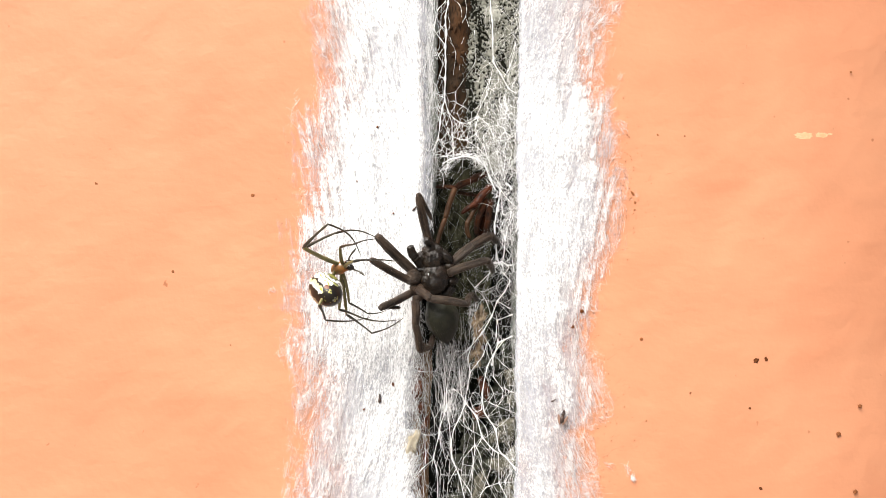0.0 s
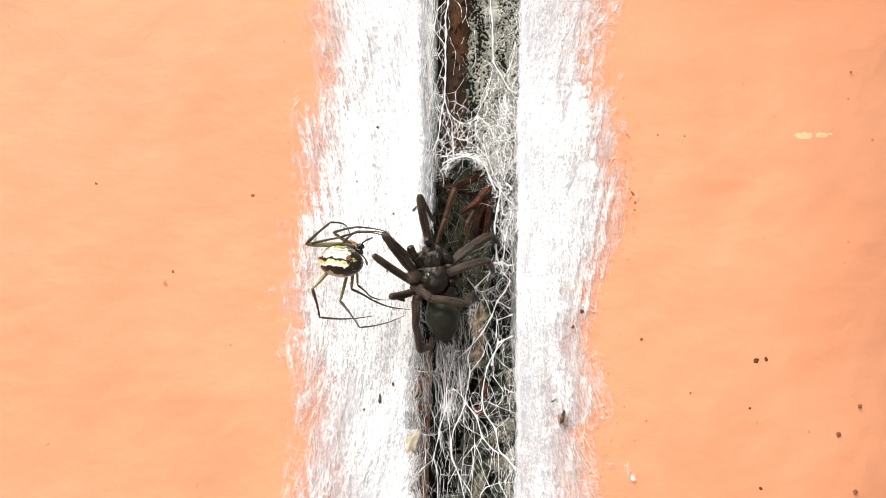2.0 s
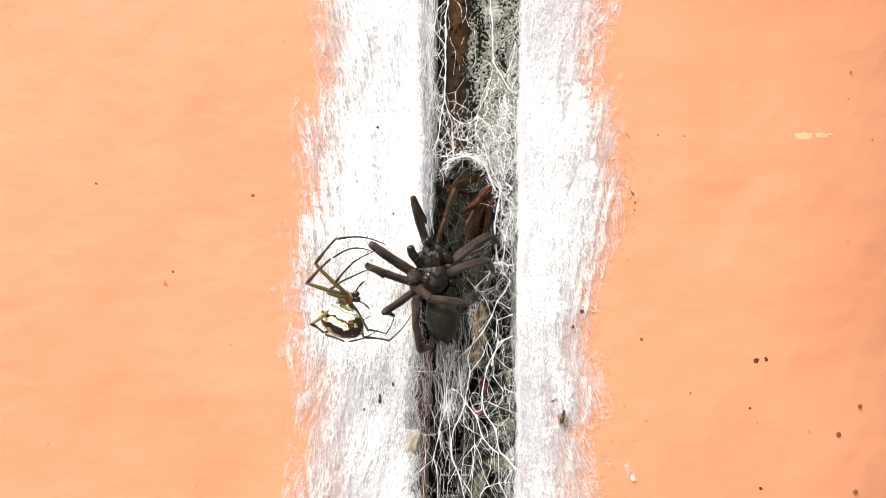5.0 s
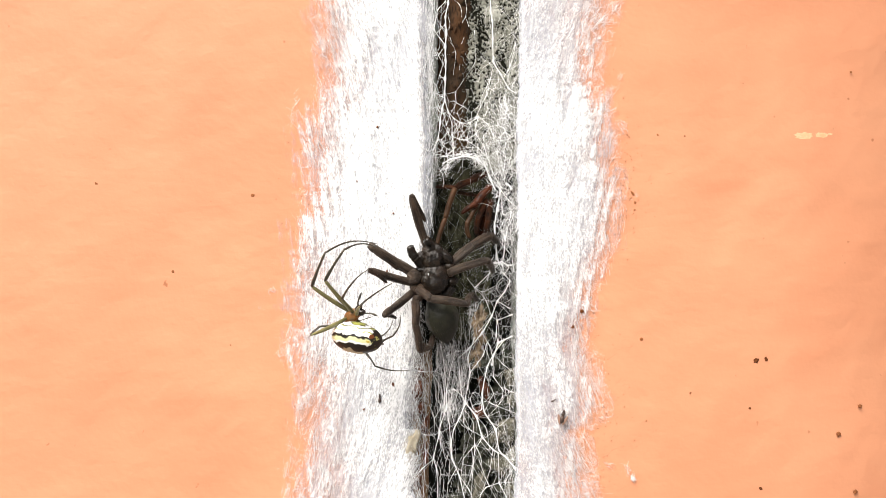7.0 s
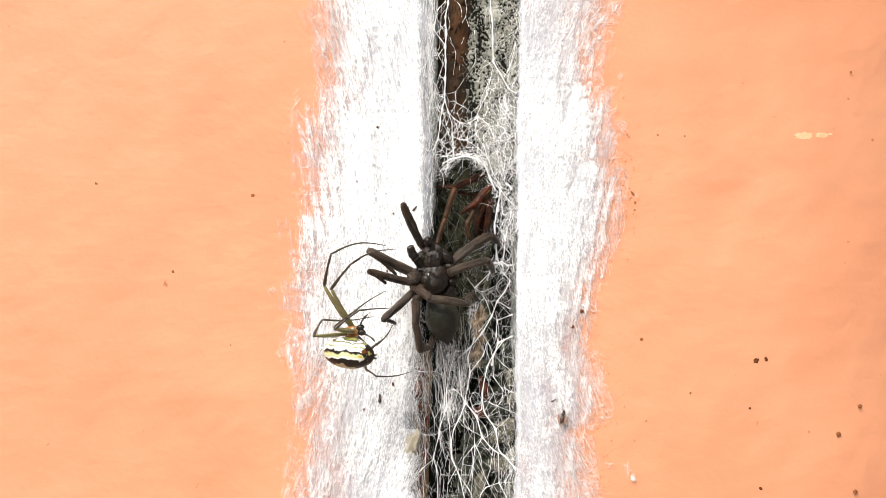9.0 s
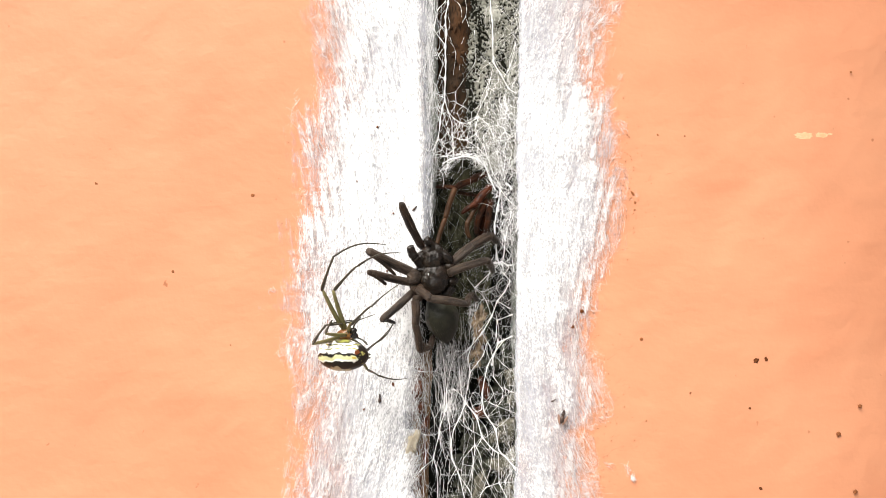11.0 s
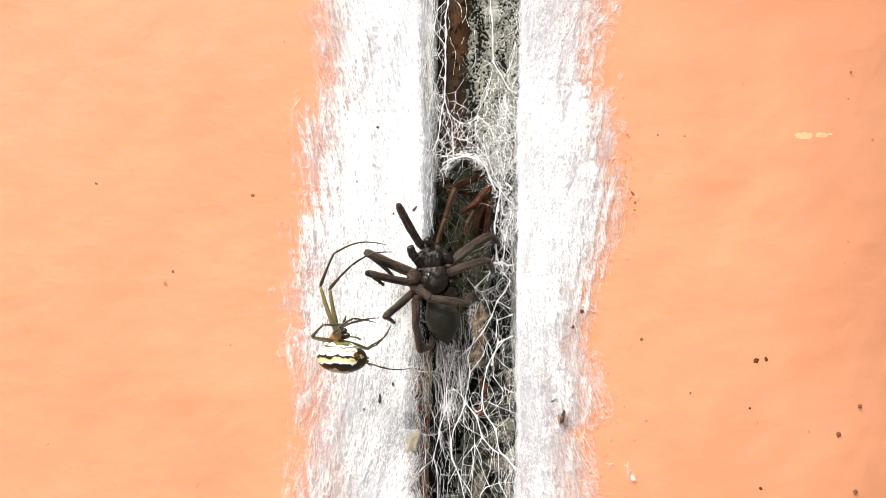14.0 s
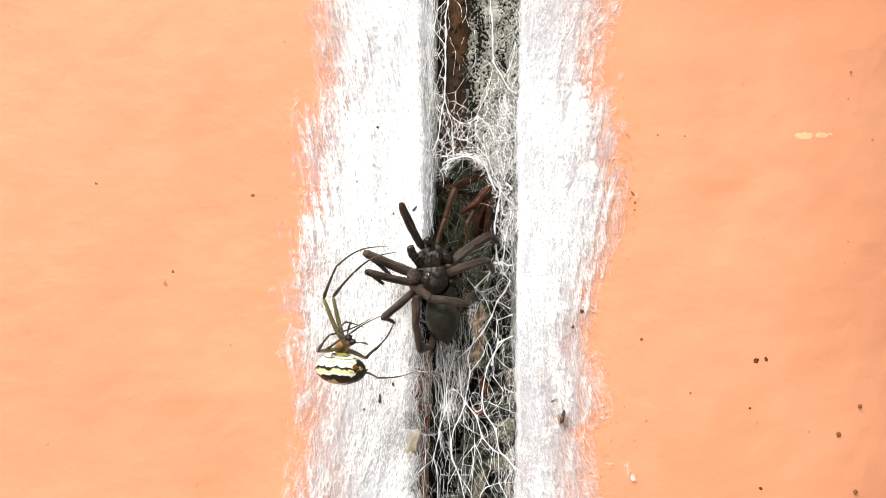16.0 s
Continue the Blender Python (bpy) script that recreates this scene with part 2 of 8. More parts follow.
def threads(name, paths, radii, material, kind="stuff", label="", category="", sides=3, parent=None):
    """Many thin threads in one mesh; paths in the wall's millimetres."""
    vs, fs, start = [], [], 0
    for p, r in zip(paths, radii):
        r = np.full(len(p), r) if np.isscalar(r) else r
        v, f = tube_data(p, r, sides, start)
        vs.append(v)
        fs.append(f)
        start += len(v)
    v, f = np.concatenate(vs), np.concatenate(fs)
    me = bpy.data.meshes.new(name)
    me.vertices.add(len(v))
    me.vertices.foreach_set("co", (v * MM).ravel())
    me.loops.add(f.size)
    me.loops.foreach_set("vertex_index", f.ravel().astype(np.int32))
    me.polygons.add(len(f))
    me.polygons.foreach_set("loop_start", (np.arange(len(f)) * 4).astype(np.int32))
    me.materials.append(material)
    me.update(calc_edges=True)
    me.shade_smooth()
    ob = new(name, me)
    if parent is None:
        ob.location = (0, 0, HEIGHT)
    ob.parent = parent
    return tagged(ob, label, category, "", kind)


def blob(bm, c, size, turn=(0, 0, 0), rough=0.0, freq=600.0, levels=3, seed=0):
    """An uneven ellipsoid; c and size in millimetres."""
    got = bmesh.ops.create_icosphere(bm, subdivisions=levels, radius=1.0)
    e = Euler([radians(a) for a in turn]).to_matrix()
    for v in got["verts"]:
        k = 1 + rough * noise.noise(v.co * freq * 0.002 + Vector((seed * 3.7, seed * 1.3, 0))) + rough * 0.5 * noise.noise(v.co * freq * 0.006 + Vector((0, seed * 2.1, 0)))
        v.co = (e @ Vector((v.co.x * size[0] * k, v.co.y * size[1] * k, v.co.z * size[2] * k)) + Vector(c)) * MM


def n3(x, y, z):
    return noise.noise(Vector((x, y, z)))


def limb(length, radii, bow=0.0, sides=10, hairs=0, rnd=None, steps=14, hair=0.5):
    """A leg piece along x, from the joint at 0; radii from joint to joint, bow sideways, with fine hairs."""
    bm = bmesh.new()
    t = np.linspace(-0.4 * radii[0] / length, 1 + 0.4 * radii[-1] / length, steps)
    rr = np.interp(t, np.linspace(0, 1, len(radii)), radii)
    off = rnd.uniform(0, 50) if rnd else 0.0
    rr = rr * np.array([1 + 0.16 * n3(q * 4.5, off, 0) + 0.08 * n3(q * 13, off, 4) for q in t])
    rr[0], rr[-1] = rr[0] * 0.6, rr[-1] * 0.6
    path = np.stack([t * length, bow * np.sin(np.clip(t, 0, 1) * math.pi), np.zeros(steps)], 1)
    v, f = tube_data(path, rr, sides)
    vs = [bm.verts.new(Vector(q) * MM) for q in v]
    for q in f:
        bm.faces.new([vs[i] for i in q])
    bm.faces.new(vs[:sides][::-1])
    bm.faces.new(vs[-sides:])
    for _ in range(hairs):
        k = rnd.uniform(0.05, 0.97)
        a = rnd.uniform(0, 2 * math.pi)
        r = float(np.interp(k, t, rr))
        n = Vector((rnd.uniform(0.3, 1.0), math.cos(a), math.sin(a))).normalized()
        c = Vector((k * length, bow * math.sin(k * math.pi) + r * 0.95 * math.cos(a), r * 0.95 * math.sin(a)))
        side = n.orthogonal().normalized() * 0.022
        tip = c + n * hair * rnd.uniform(0.5, 1.0)
        tri = [bm.verts.new(q * MM) for q in (c + side, c - side, tip)]
        bm.faces.new(tri)
    bmesh.ops.recalc_face_normals(bm, faces=bm.faces[:])
    return bm


# ---- the two walls and the joint between them ----
def edge_left(z):
    broken = 1 / (1 + math.exp((z + 17) * 0.3))
    return -4.2 + 0.026 * z + 0.35 * math.sin(z * 0.11) - broken * (2.2 + 0.9 * n3(0, z * 0.28, 3) + 0.7 * n3(0, z * 1.0, 7))


def edge_right(z):
    return 13.6 + 0.010 * z + 0.15 * math.sin(z * 0.17 + 1)


def face(x, z):
    """How far the painted face lies behind the wall's plane: gently uneven, and falling away to the east."""
    y = 0.22 * n3(x * 0.06, z * 0.06, 4.0) + 0.06 * n3(x * 0.22, z * 0.25, 1.0)
    return y + 0.000045 * max(0, min(x, 90) - 30) ** 3


def slope(x):
    """Degrees by which the painted face turns away at x."""
    return math.degrees(math.atan(0.000135 * max(0, min(x, 90) - 30) ** 2))


def wall(name, side, edge, label):
    """A rendered wall, 100 mm thick, with an uneven rounded arris along the joint."""
    zs = sorted(set([-1200, -900, -600, -300, -150, -90] + [round(-60 + 1.0 * i, 2) for i in range(121)] + [90, 150, 300, 600, 900, 1200]))
    xs = [0.0, 0.6, 1.5, 3.0, 4.5, 6.0] + [6.0 + 1.6 * i for i in range(1, 52)] + [110, 150, 250, 500, 900, 1500]
    verts, faces = [], []
    width = None
    for z in zs:
        e = edge(max(-70, min(70, z)))
        row = []
        chip = 0.25 * noise.noise(Vector((z * 0.35, side * 9.0, 0))) + 0.12 * noise.noise(Vector((z * 1.3, side * 5.0, 3)))
        broad = 0.45 if side > 0 else 1.1 + 1.7 / (1 + math.exp(-(z - 2) * 0.25))
        worn = 1.0 if side > 0 else 1.0 - 0.6 / (1 + math.exp(-(z - 4) * 0.3))
        for d, y in ((0.95, 100.0), (0.95, 30.0), (0.9, 8.0), (0.8, 3.4), (0.5, 1.5), (0.2, 0.5)):
            d *= broad
            y *= worn if y < 9 else 1.0
            wob = 0.5 * noise.noise(Vector((z * 0.4, y * 0.5, side * 2.0)))
            row.append((e - side * (d + chip + wob * 0.4), y, z))
        for d in xs:
            x = e + side * d
            y = face(x, z) + 0.3 * math.exp(-d * 1.5)
            row.append((x, y, z))
        row.append((e + side * 1500, 100.0, z))
        width = len(row)
        verts += row
    for i in range(len(zs) - 1):
        for j in range(width):
            a, b = i * width + j, i * width + (j + 1) % width
            q = (a, b, b + width, a + width)
            faces.append(q if side < 0 else q[::-1])
    cap0, cap1 = tuple(range(width)), tuple((len(zs) - 1) * width + j for j in range(width))
    faces += [cap0, cap1]
    ob = mesh_object(name, [(x * MM, y * MM, z * MM) for x, y, z in verts], faces, PAINT)
    ob.location = (0, 0, HEIGHT)
    ob.data.materials.append(BARE)
    for p in ob.data.polygons:
        if p.index < (len(zs) - 1) * width and p.index % width < 6:
            p.material_index = 1
    bm = bmesh.new()
    bm.from_mesh(ob.data)
    bmesh.ops.recalc_face_normals(bm, faces=bm.faces[:])
    bm.to_mesh(ob.data)
    bm.free()
    return tagged(ob, label, "wall", "", "structure")


wall("wall_west", -1, edge_left, "orange painted rendered wall with faint brush marks")
wall("wall_east", 1, edge_right, "orange painted rendered wall speckled with small dirt spots")


def sheet(name, x0, x1, z0, z1, depth, material, label, category, nx, nz, kind="", thick=3.0):
    """A rough slab standing in the joint; x0, x1 and depth are functions of height."""
    verts, faces = [], []
    for i in range(nz + 1):
        z = z0 + (z1 - z0) * i / nz
        for j in range(nx + 1):
            u = j / nx
            verts.append((x0(z) + (x1(z) - x0(z)) * u, depth(u, z), z))
        verts.append((x1(z), depth(1, z) + thick, z))
        verts.append((x0(z), depth(0, z) + thick, z))
    w = nx + 3
    for i in range(nz):
        for j in range(w):
            a, b = i * w + j, i * w + (j + 1) % w
            faces.append((a, b, b + w, a + w))
    faces += [tuple(range(w))[::-1], tuple(nz * w + j for j in range(w))]
    ob = mesh_object(name, [(x * MM, y * MM, z * MM) for x, y, z in verts], faces, material)
    ob.location = (0, 0, HEIGHT)
    return tagged(ob, label, category, "", kind)


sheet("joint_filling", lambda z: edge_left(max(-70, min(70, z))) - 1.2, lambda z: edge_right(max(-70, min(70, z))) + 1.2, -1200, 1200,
      lambda u, z: 17 + 3.0 * n3(u * 4, z * 0.12, 0) + 1.5 * n3(u * 9, z * 0.4, 5), SHADE_MORTAR, "crumbling mortar deep in the wall joint, coloured near black as shade", "mortar", 14, 500, "structure", 10)
rusty_bar = sheet("rusty_bar", lambda z: -2.9 + 0.035 * z + 0.25 * n3(0, z * 0.2, 7), lambda z: 6.0 + 0.02 * z + 0.4 * n3(3, z * 0.16, 2), 17.0, 70,
      lambda u, z: 3.6 - 0.8 * math.sin(u * math.pi) + 2.2 * max(0, u - 0.5) + 0.5 * n3(u * 3, z * 0.25, 1) + 0.3 * n3(u * 8, z * 0.9, 3) + (0.7 if u < 0.32 else 0) + max(0, 18 - z) * 0.5, RUST,
      "flaking rusty iron bar standing in the wall joint", "metal bar", 24, 120, "", 4)

flakes = random.Random(23)
for i in range(22):
    u, z = flakes.uniform(0.3, 0.72), flakes.uniform(21, 45)
    x0, x1 = -2.9 + 0.035 * z, 6.0 + 0.02 * z
    bm = bmesh.new()
    blob(bm, (x0 + (x1 - x0) * u, 3.5 - 0.8 * math.sin(u * math.pi) + 2.2 * max(0, u - 0.5), z), (flakes.uniform(0.15, 0.45), 0.3, flakes.uniform(0.2, 0.7)), (0, flakes.uniform(-30, 30), 0), 0.7, 900, 2, i)
    part("rust_flake", bm, RUST, rusty_bar)


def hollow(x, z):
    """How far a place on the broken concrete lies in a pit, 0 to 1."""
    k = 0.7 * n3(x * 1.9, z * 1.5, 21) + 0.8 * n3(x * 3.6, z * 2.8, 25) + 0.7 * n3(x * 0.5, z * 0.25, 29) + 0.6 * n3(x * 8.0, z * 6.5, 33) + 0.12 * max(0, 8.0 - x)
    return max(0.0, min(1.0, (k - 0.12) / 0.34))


def concrete_left(z):
    return float(np.interp(z, (6, 16, 20, 26, 30, 36, 46, 70), (6.4, 5.0, 4.2, 3.6, 3.6, 4.6, 5.0, 5.4))) + 0.6 * n3(2, z * 0.5, 4) + 0.6 * n3(2, z * 1.8, 7) + 0.35 * n3(5, z * 4.5, 1)


def concrete_right(z):
    return edge_right(max(-70, min(70, z))) + 0.9


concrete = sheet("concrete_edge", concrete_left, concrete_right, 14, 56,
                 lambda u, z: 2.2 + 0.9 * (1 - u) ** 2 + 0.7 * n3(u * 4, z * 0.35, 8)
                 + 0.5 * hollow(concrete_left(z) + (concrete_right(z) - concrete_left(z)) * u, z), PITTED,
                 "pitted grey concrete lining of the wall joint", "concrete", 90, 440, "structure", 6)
# the pit depth also steers the shade painted into the pits
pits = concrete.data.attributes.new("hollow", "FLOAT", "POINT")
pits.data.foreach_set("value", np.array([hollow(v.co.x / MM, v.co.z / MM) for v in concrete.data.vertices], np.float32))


# the olive-grey lining also carries some of the hole's shade in its colour
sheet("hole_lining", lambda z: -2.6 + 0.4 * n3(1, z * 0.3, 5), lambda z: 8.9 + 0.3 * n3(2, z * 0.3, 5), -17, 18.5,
      lambda u, z: 6.2 - 2.6 * (2 * u - 1) ** 2 + 0.7 * n3(u * 5, z * 0.3, 3) + 0.3 * n3(u * 14, z * 1.0, 8) + min(5.5, max(0, 1 - z) * 0.6) * min(1, 3 * u), LINING, "matted olive-grey silk lining of the hole, darkened in colour for shade", "spider silk", 20, 50, "", 3)


# ---- crumbs in the joint ----
def crumb(name, c, size, material, label, category, rough=0.4, seed=0, turn=(0, 0, 0), levels=3):
    bm = bmesh.new()
    blob(bm, (0, 0, 0), size, turn, rough, 700, levels, seed)
    ob = part(name, bm, material)
    ob.location = (c[0] * MM, c[1] * MM, HEIGHT + c[2] * MM)
    return tagged(ob, label, category, CRUMB_GROUPS.get(name, ""))


CRUMB_GROUPS = {"dirt_speck": "specks on the painted walls", "mortar_crumb": "mortar crumbs in the joint", "plaster_crumb": "plaster lumps in the joint",
                "leaf_crumb": "leaf scraps in the web", "bark_crumb": "bark flakes in old silk"}
rnd = random.Random(11)
for i, (px, pz, w, h) in enumerate(((5.2, -20.5, 2.0, 1.6), (8.6, -21.0, 2.6, 2.0), (11.6, -20.0, 1.8, 2.4), (11.0, -24.5, 2.4, 1.8), (9.6, -28.5, 2.6, 2.0),
                                    (6.4, -34.5, 2.6, 3.4), (9.8, -37.0, 3.2, 2.6), (5.0, -39.5, 2.8, 3.2), (12.0, -33.0, 1.8, 2.6), (8.2, -42.5, 3.4, 2.6),
                                    (12.0, -41.5, 2.2, 2.8), (4.2, -45.0, 2.6, 2.2), (12.6, -27.0, 1.2, 2.0), (3.4, -30.0, 1.4, 2.0))):
    q = spot(px, pz, 9.0 + rnd.uniform(-1.0, 2.5))
    crumb("mortar_crumb", q, (w, 2.6, h), STONE, "rough grey mortar crumb wedged in the joint under old silk", "mortar", 1.0, i + 1, (0, 0, 0), 4)
for i, (px, pz, w, h, y) in enumerate(((6.3, -12.6, 0.8, 1.9, 0.6), (6.5, -15.6, 0.6, 1.1, 1.0), (6.0, -18.2, 0.6, 1.3, 1.2), (6.2, -20.0, 0.4, 0.9, 2.4), (6.8, -11.0, 0.35, 0.7, 1.4))):
    crumb("leaf_crumb", spot(px, pz, y), (w, 0.5, h), CRUST, "crumpled beige scrap of dry leaf in the web", "leaf scrap", 1.5, i + 20, (0, rnd.uniform(-30, 30), 0), 4)
for i, (px, pz, w, h, y) in enumerate(((-4.9, -24.6, 1.2, 2.2, 0.2), (-8.8, -24.2, 0.55, 1.2, -0.25), (6.4, -17.0, 0.7, 1.6, 2.6), (-3.2, -31.0, 0.7, 2.0, 1.8), (7.2, -24.5, 0.8, 2.2, 3.5), (6.2, -29.0, 1.0, 1.2, 3.0), (-5.6, -19.8, 0.8, 1.5, 0.7),
                                      (-4.2, -21.6, 0.7, 1.4, 0.9), (-5.9, -28.6, 0.6, 1.7, 0.7), (-4.0, -27.8, 0.6, 1.6, 0.9), (-6.2, -38.6, 0.7, 2.0, 0.7), (-4.6, -40.4, 0.8, 2.4, 1.0),
                                      (-6.0, -42.8, 0.7, 1.7, 0.7), (-3.2, -36.8, 0.5, 2.4, 1.3))):
    crumb("bark_crumb", spot(px, pz, y), (w, 0.6, h), RED_CRUST, "red-brown bark flake caught in old silk", "bark flake", 0.5, i + 40, (0, rnd.uniform(-20, 20), 0))
for i, (px, pz, w, h) in enumerate(((12.4, -22.8, 1.2, 1.6), (12.6, -26.6, 1.0, 1.2), (11.6, -32.0, 1.6, 2.0), (12.8, -36.4, 1.2, 2.4), (10.6, -38.6, 1.6, 1.4), (12.6, -42.6, 1.4, 2.2), (6.4, -42.0, 0.9, 2.6), (9.4, -33.4, 1.1, 1.2))):
    crumb("plaster_crumb", spot(px, pz, 4.2 + 0.5 * (i % 3)), (w, 1.6, h), PLASTER, "crumbling beige plaster lump in the joint under silk", "plaster", 0.9, i + 80, (0, rnd.uniform(-25, 25), 0), 4)
crumb("plaster_chip", spot(-5.5, -34.4, -0.35), (1.05, 0.5, 2.3), CHIP, "pale chip of plaster on the edge of the joint", "plaster chip", 0.8, 63, (0, 12, 0))
sheet("wooden_lath", lambda z: -8.0 + 0.02 * z, lambda z: -1.4 + 0.03 * z + 0.4 * n3(1, z * 0.2, 0), -70, -17,
      lambda u, z: 2.2 + 1.0 * n3(u * 3, z * 0.16, 9) + 0.5 * n3(u * 9, z * 0.5, 2), WOOD, "rotten brown wooden lath in the wall joint", "wood", 12, 60, "", 3)

# ---- specks and marks on the paint ----
def specks(*spots):
    """Small droppings stuck on the paint: across, up, width, height."""
    for px, pz, w, h in spots:
        crumb("dirt_speck", spot(px, pz, face(px, pz)), (w * 0.62, 0.07, h * 0.62), SPECK if 40 < px < 65 else FAINT_SPECK, "tiny dark brown dropping stuck on the painted wall", "dirt speck", 0.6, int(px * 7 + pz), (0, rnd.uniform(-40, 40), slope(px)), 3)


specks((55.4, -19.7, 0.75, 0.7), (57.2, -19.5, 0.45, 0.7), (70.0, -32.8, 0.7, 0.6), (73.8, -27.8, 0.6, 0.5), (35.1, -16.0, 0.45, 0.4), (54.3, -28.2, 0.35, 0.35))
specks((43.8, -25.5, 0.25, 0.25), (56.2, -42.4, 0.5, 0.4), (73.0, -43.0, 0.55, 0.6), (33.6, 9.8, 0.35, 0.8), (34.0, 8.2, 0.3, 0.35), (-61.4, 11.6, 0.4, 0.35))
specks((-33.7, 9.5, 0.5, 0.4), (-47.8, -4.0, 0.4, 0.35), (29.2, 17.0, 0.3, 0.3), (38.0, 20.2, 0.22, 0.3), (42.8, 20.0, 0.2, 0.2), (72.2, 31.3, 0.35, 0.25))
specks((30.2, 12.8, 0.3, 0.35), (33.9, 6.9, 0.3, 0.22), (26.2, -8.6, 0.3, 0.5), (-37.6, -17.0, 0.2, 0.2), (27.5, 20.5, 0.25, 0.3), (36.0, -30.4, 0.25, 0.2))

for px, pz, k in ((-11.6, 21.6, 0.2), (-8.8, 6.3, 0.18), (-9.9, -3.9, 0.14), (-15.2, 12.0, 0.13), (-14.0, -28.4, 0.15), (24.6, -11.0, 0.3), (23.0, -13.8, 0.26)):
    crumb("dirt_speck", spot(px, pz, -0.95), (k, 0.12, k * 1.2), SPECK, "tiny dark speck of dirt caught in the white silk", "dirt speck", 0.6, int(px * 5), (0, 20, 0), 2)


def scrape(px, pz, w, h, seed):
    """A chipped patch, flush with the curved paint."""
    bm = bmesh.new()
    rings = []
    for k in (0.0, 0.4, 0.75, 1.0):
        ring = []
        for i in range(28 if k else 1):
            a = i / 28 * 2 * math.pi
            rag = k * (1 + 0.35 * n3(math.cos(a) * 2.2, math.sin(a) * 2.2, seed) + 0.2 * n3(math.cos(a) * 6, math.sin(a) * 6, seed))
            x, z = px + w * rag * math.cos(a), pz + h * rag * math.sin(a)
            ring.append(bm.verts.new((x * MM, (face(x, z) - 0.012 * (1 - k) - 0.004) * MM, z * MM)))
        rings.append(ring)
    for i in range(28):
        bm.faces.new((rings[0][0], rings[1][i], rings[1][(i + 1) % 28]))
        for a, b in zip(rings[1:], rings[2:]):
            bm.faces.new((a[i], b[i], b[(i + 1) % 28], a[(i + 1) % 28]))
    bmesh.ops.recalc_face_normals(bm, faces=bm.faces[:])
    ob = part("paint_chip_mark", bm, SCRAPE)
    ob.location = (0, 0, HEIGHT)
    tagged(ob, "pale yellow scrape where the orange paint is chipped", "paint mark", "scrapes in the paint")


scrape(64.4, 20.2, 1.7, 0.6, 1)
scrape(67.8, 20.4, 1.2, 0.45, 2)
scrape(69.4, 20.6, 0.5, 0.2, 3)

# ---- silk on the walls ----
gen = np.random.default_rng(5)


def lerp_table(z, table):
    zs, vs = zip(*table)
    return np.interp(z, zs, vs)


# where the mats end on the paint: height and place along the wall
RIM_LEFT = ((-50, -26.6), (-38, -25.8), (-31, -25.6), (-26, -25.0), (-21, -25.6), (-16, -27.0), (-12, -25.6), (-6, -26.2), (-1, -24.8), (4, -23.8),
            (9, -23.2), (14, -23.0), (19, -23.4), (24, -22.3), (29, -21.0), (34, -21.2), (39, -21.6), (50, -21.9))
RIM_RIGHT = ((-50, 28.0), (-41, 26.4), (-36, 25.8), (-32, 25.4), (-30, 28.3), (-26, 28.2), (-21, 27.2), (-16, 25.0), (-12, 26.0), (-8, 25.6), (-4, 27.2),
             (0, 29.2), (4, 30.4), (14, 30.2), (19, 29.6), (24, 29.0), (30, 27.2), (34, 27.6), (39, 29.2), (44, 31.0), (50, 32.0))
REACH_LEFT = tuple((z, edge_left(z) - x) for z, x in RIM_LEFT)
REACH_RIGHT = tuple((z, x - edge_right(z)) for z, x in RIM_RIGHT)


def lean_left(z, u):
    """Degrees by which the threads lean away from the joint as they rise."""
    return lerp_table(z, ((-50, -5 - 9 * u), (-18, -4 - 12 * u), (-6, -20 * u), (4, 6 * u), (14, 3 + 14 * u), (50, 4 + 17 * u)))


def lean_right(z, u):
    return lerp_table(z, ((-50, -12 - 12 * u), (-30, -8 - 16 * u), (-16, -4 - 10 * u), (0, 2), (24, 4 + 4 * u), (34, 4 + 16 * u), (50, 4 + 34 * u)))


def laid(x, y, z, length, angle, curl, side, wob):
    """One thread lying on a wall, round its middle at x, z."""
    k = np.linspace(-0.5, 0.5, 5)
    return np.stack([x + side * k * length * math.sin(angle) + curl * (k * k - 0.08) * length + gen.normal(0, wob, 5),
                     y - 0.08 * np.cos(k * 3), z + k * length * math.cos(angle)], 1)


def mat_tufts(side, edge, reach, lean, count, thin, many=(6, 16), long=(2.0, 6.5)):
    """Brushed tufts of silk: packed by the joint, apart and ragged at the rim."""
    paths, radii = [], []
    for _ in range(count):
        z, u = gen.uniform(-51, 51), gen.uniform(0.0, 1.12)
        ragged = 0.17 * n3(z * 0.4, side * 3, 0) + 0.14 * n3(z * 1.3, side * 3, 5)
        if gen.uniform() > lerp_table(u - ragged, ((0.3, 0.22), (0.65, 0.6), (0.8, 0.85), (0.92, 0.6), (1.0, 0.3), (1.12, 0.05), (1.2, 0.0))):
            continue
        x0 = edge(z) + side * u * lerp_table(z, reach)
        tilt = lean(z, u) + gen.normal(0, 4 + 7 * u)
        for _ in range(gen.integers(*many)):
            length = gen.uniform(*long) * (1.0 - 0.42 * u)
            a = math.radians(tilt + gen.normal(0, 5))
            up, off = gen.normal(0, 0.9), gen.normal(0, 0.2 + 0.12 * u)
            y = -0.14 - gen.uniform(0.05, 0.75) * max(0.12, 1.0 - 0.85 * u)
            paths.append(laid(x0 + off + side * up * math.sin(a), y, z + up * math.cos(a), length, a, gen.normal(0, 0.16), side, 0.035))
            r = thin * math.exp(gen.normal(0, 0.45)) * (2.1 if gen.uniform() < 0.05 else 1.0)
            radii.append(r * np.array([0.3, 0.9, 1.1, 0.9, 0.3]))
    return paths, radii


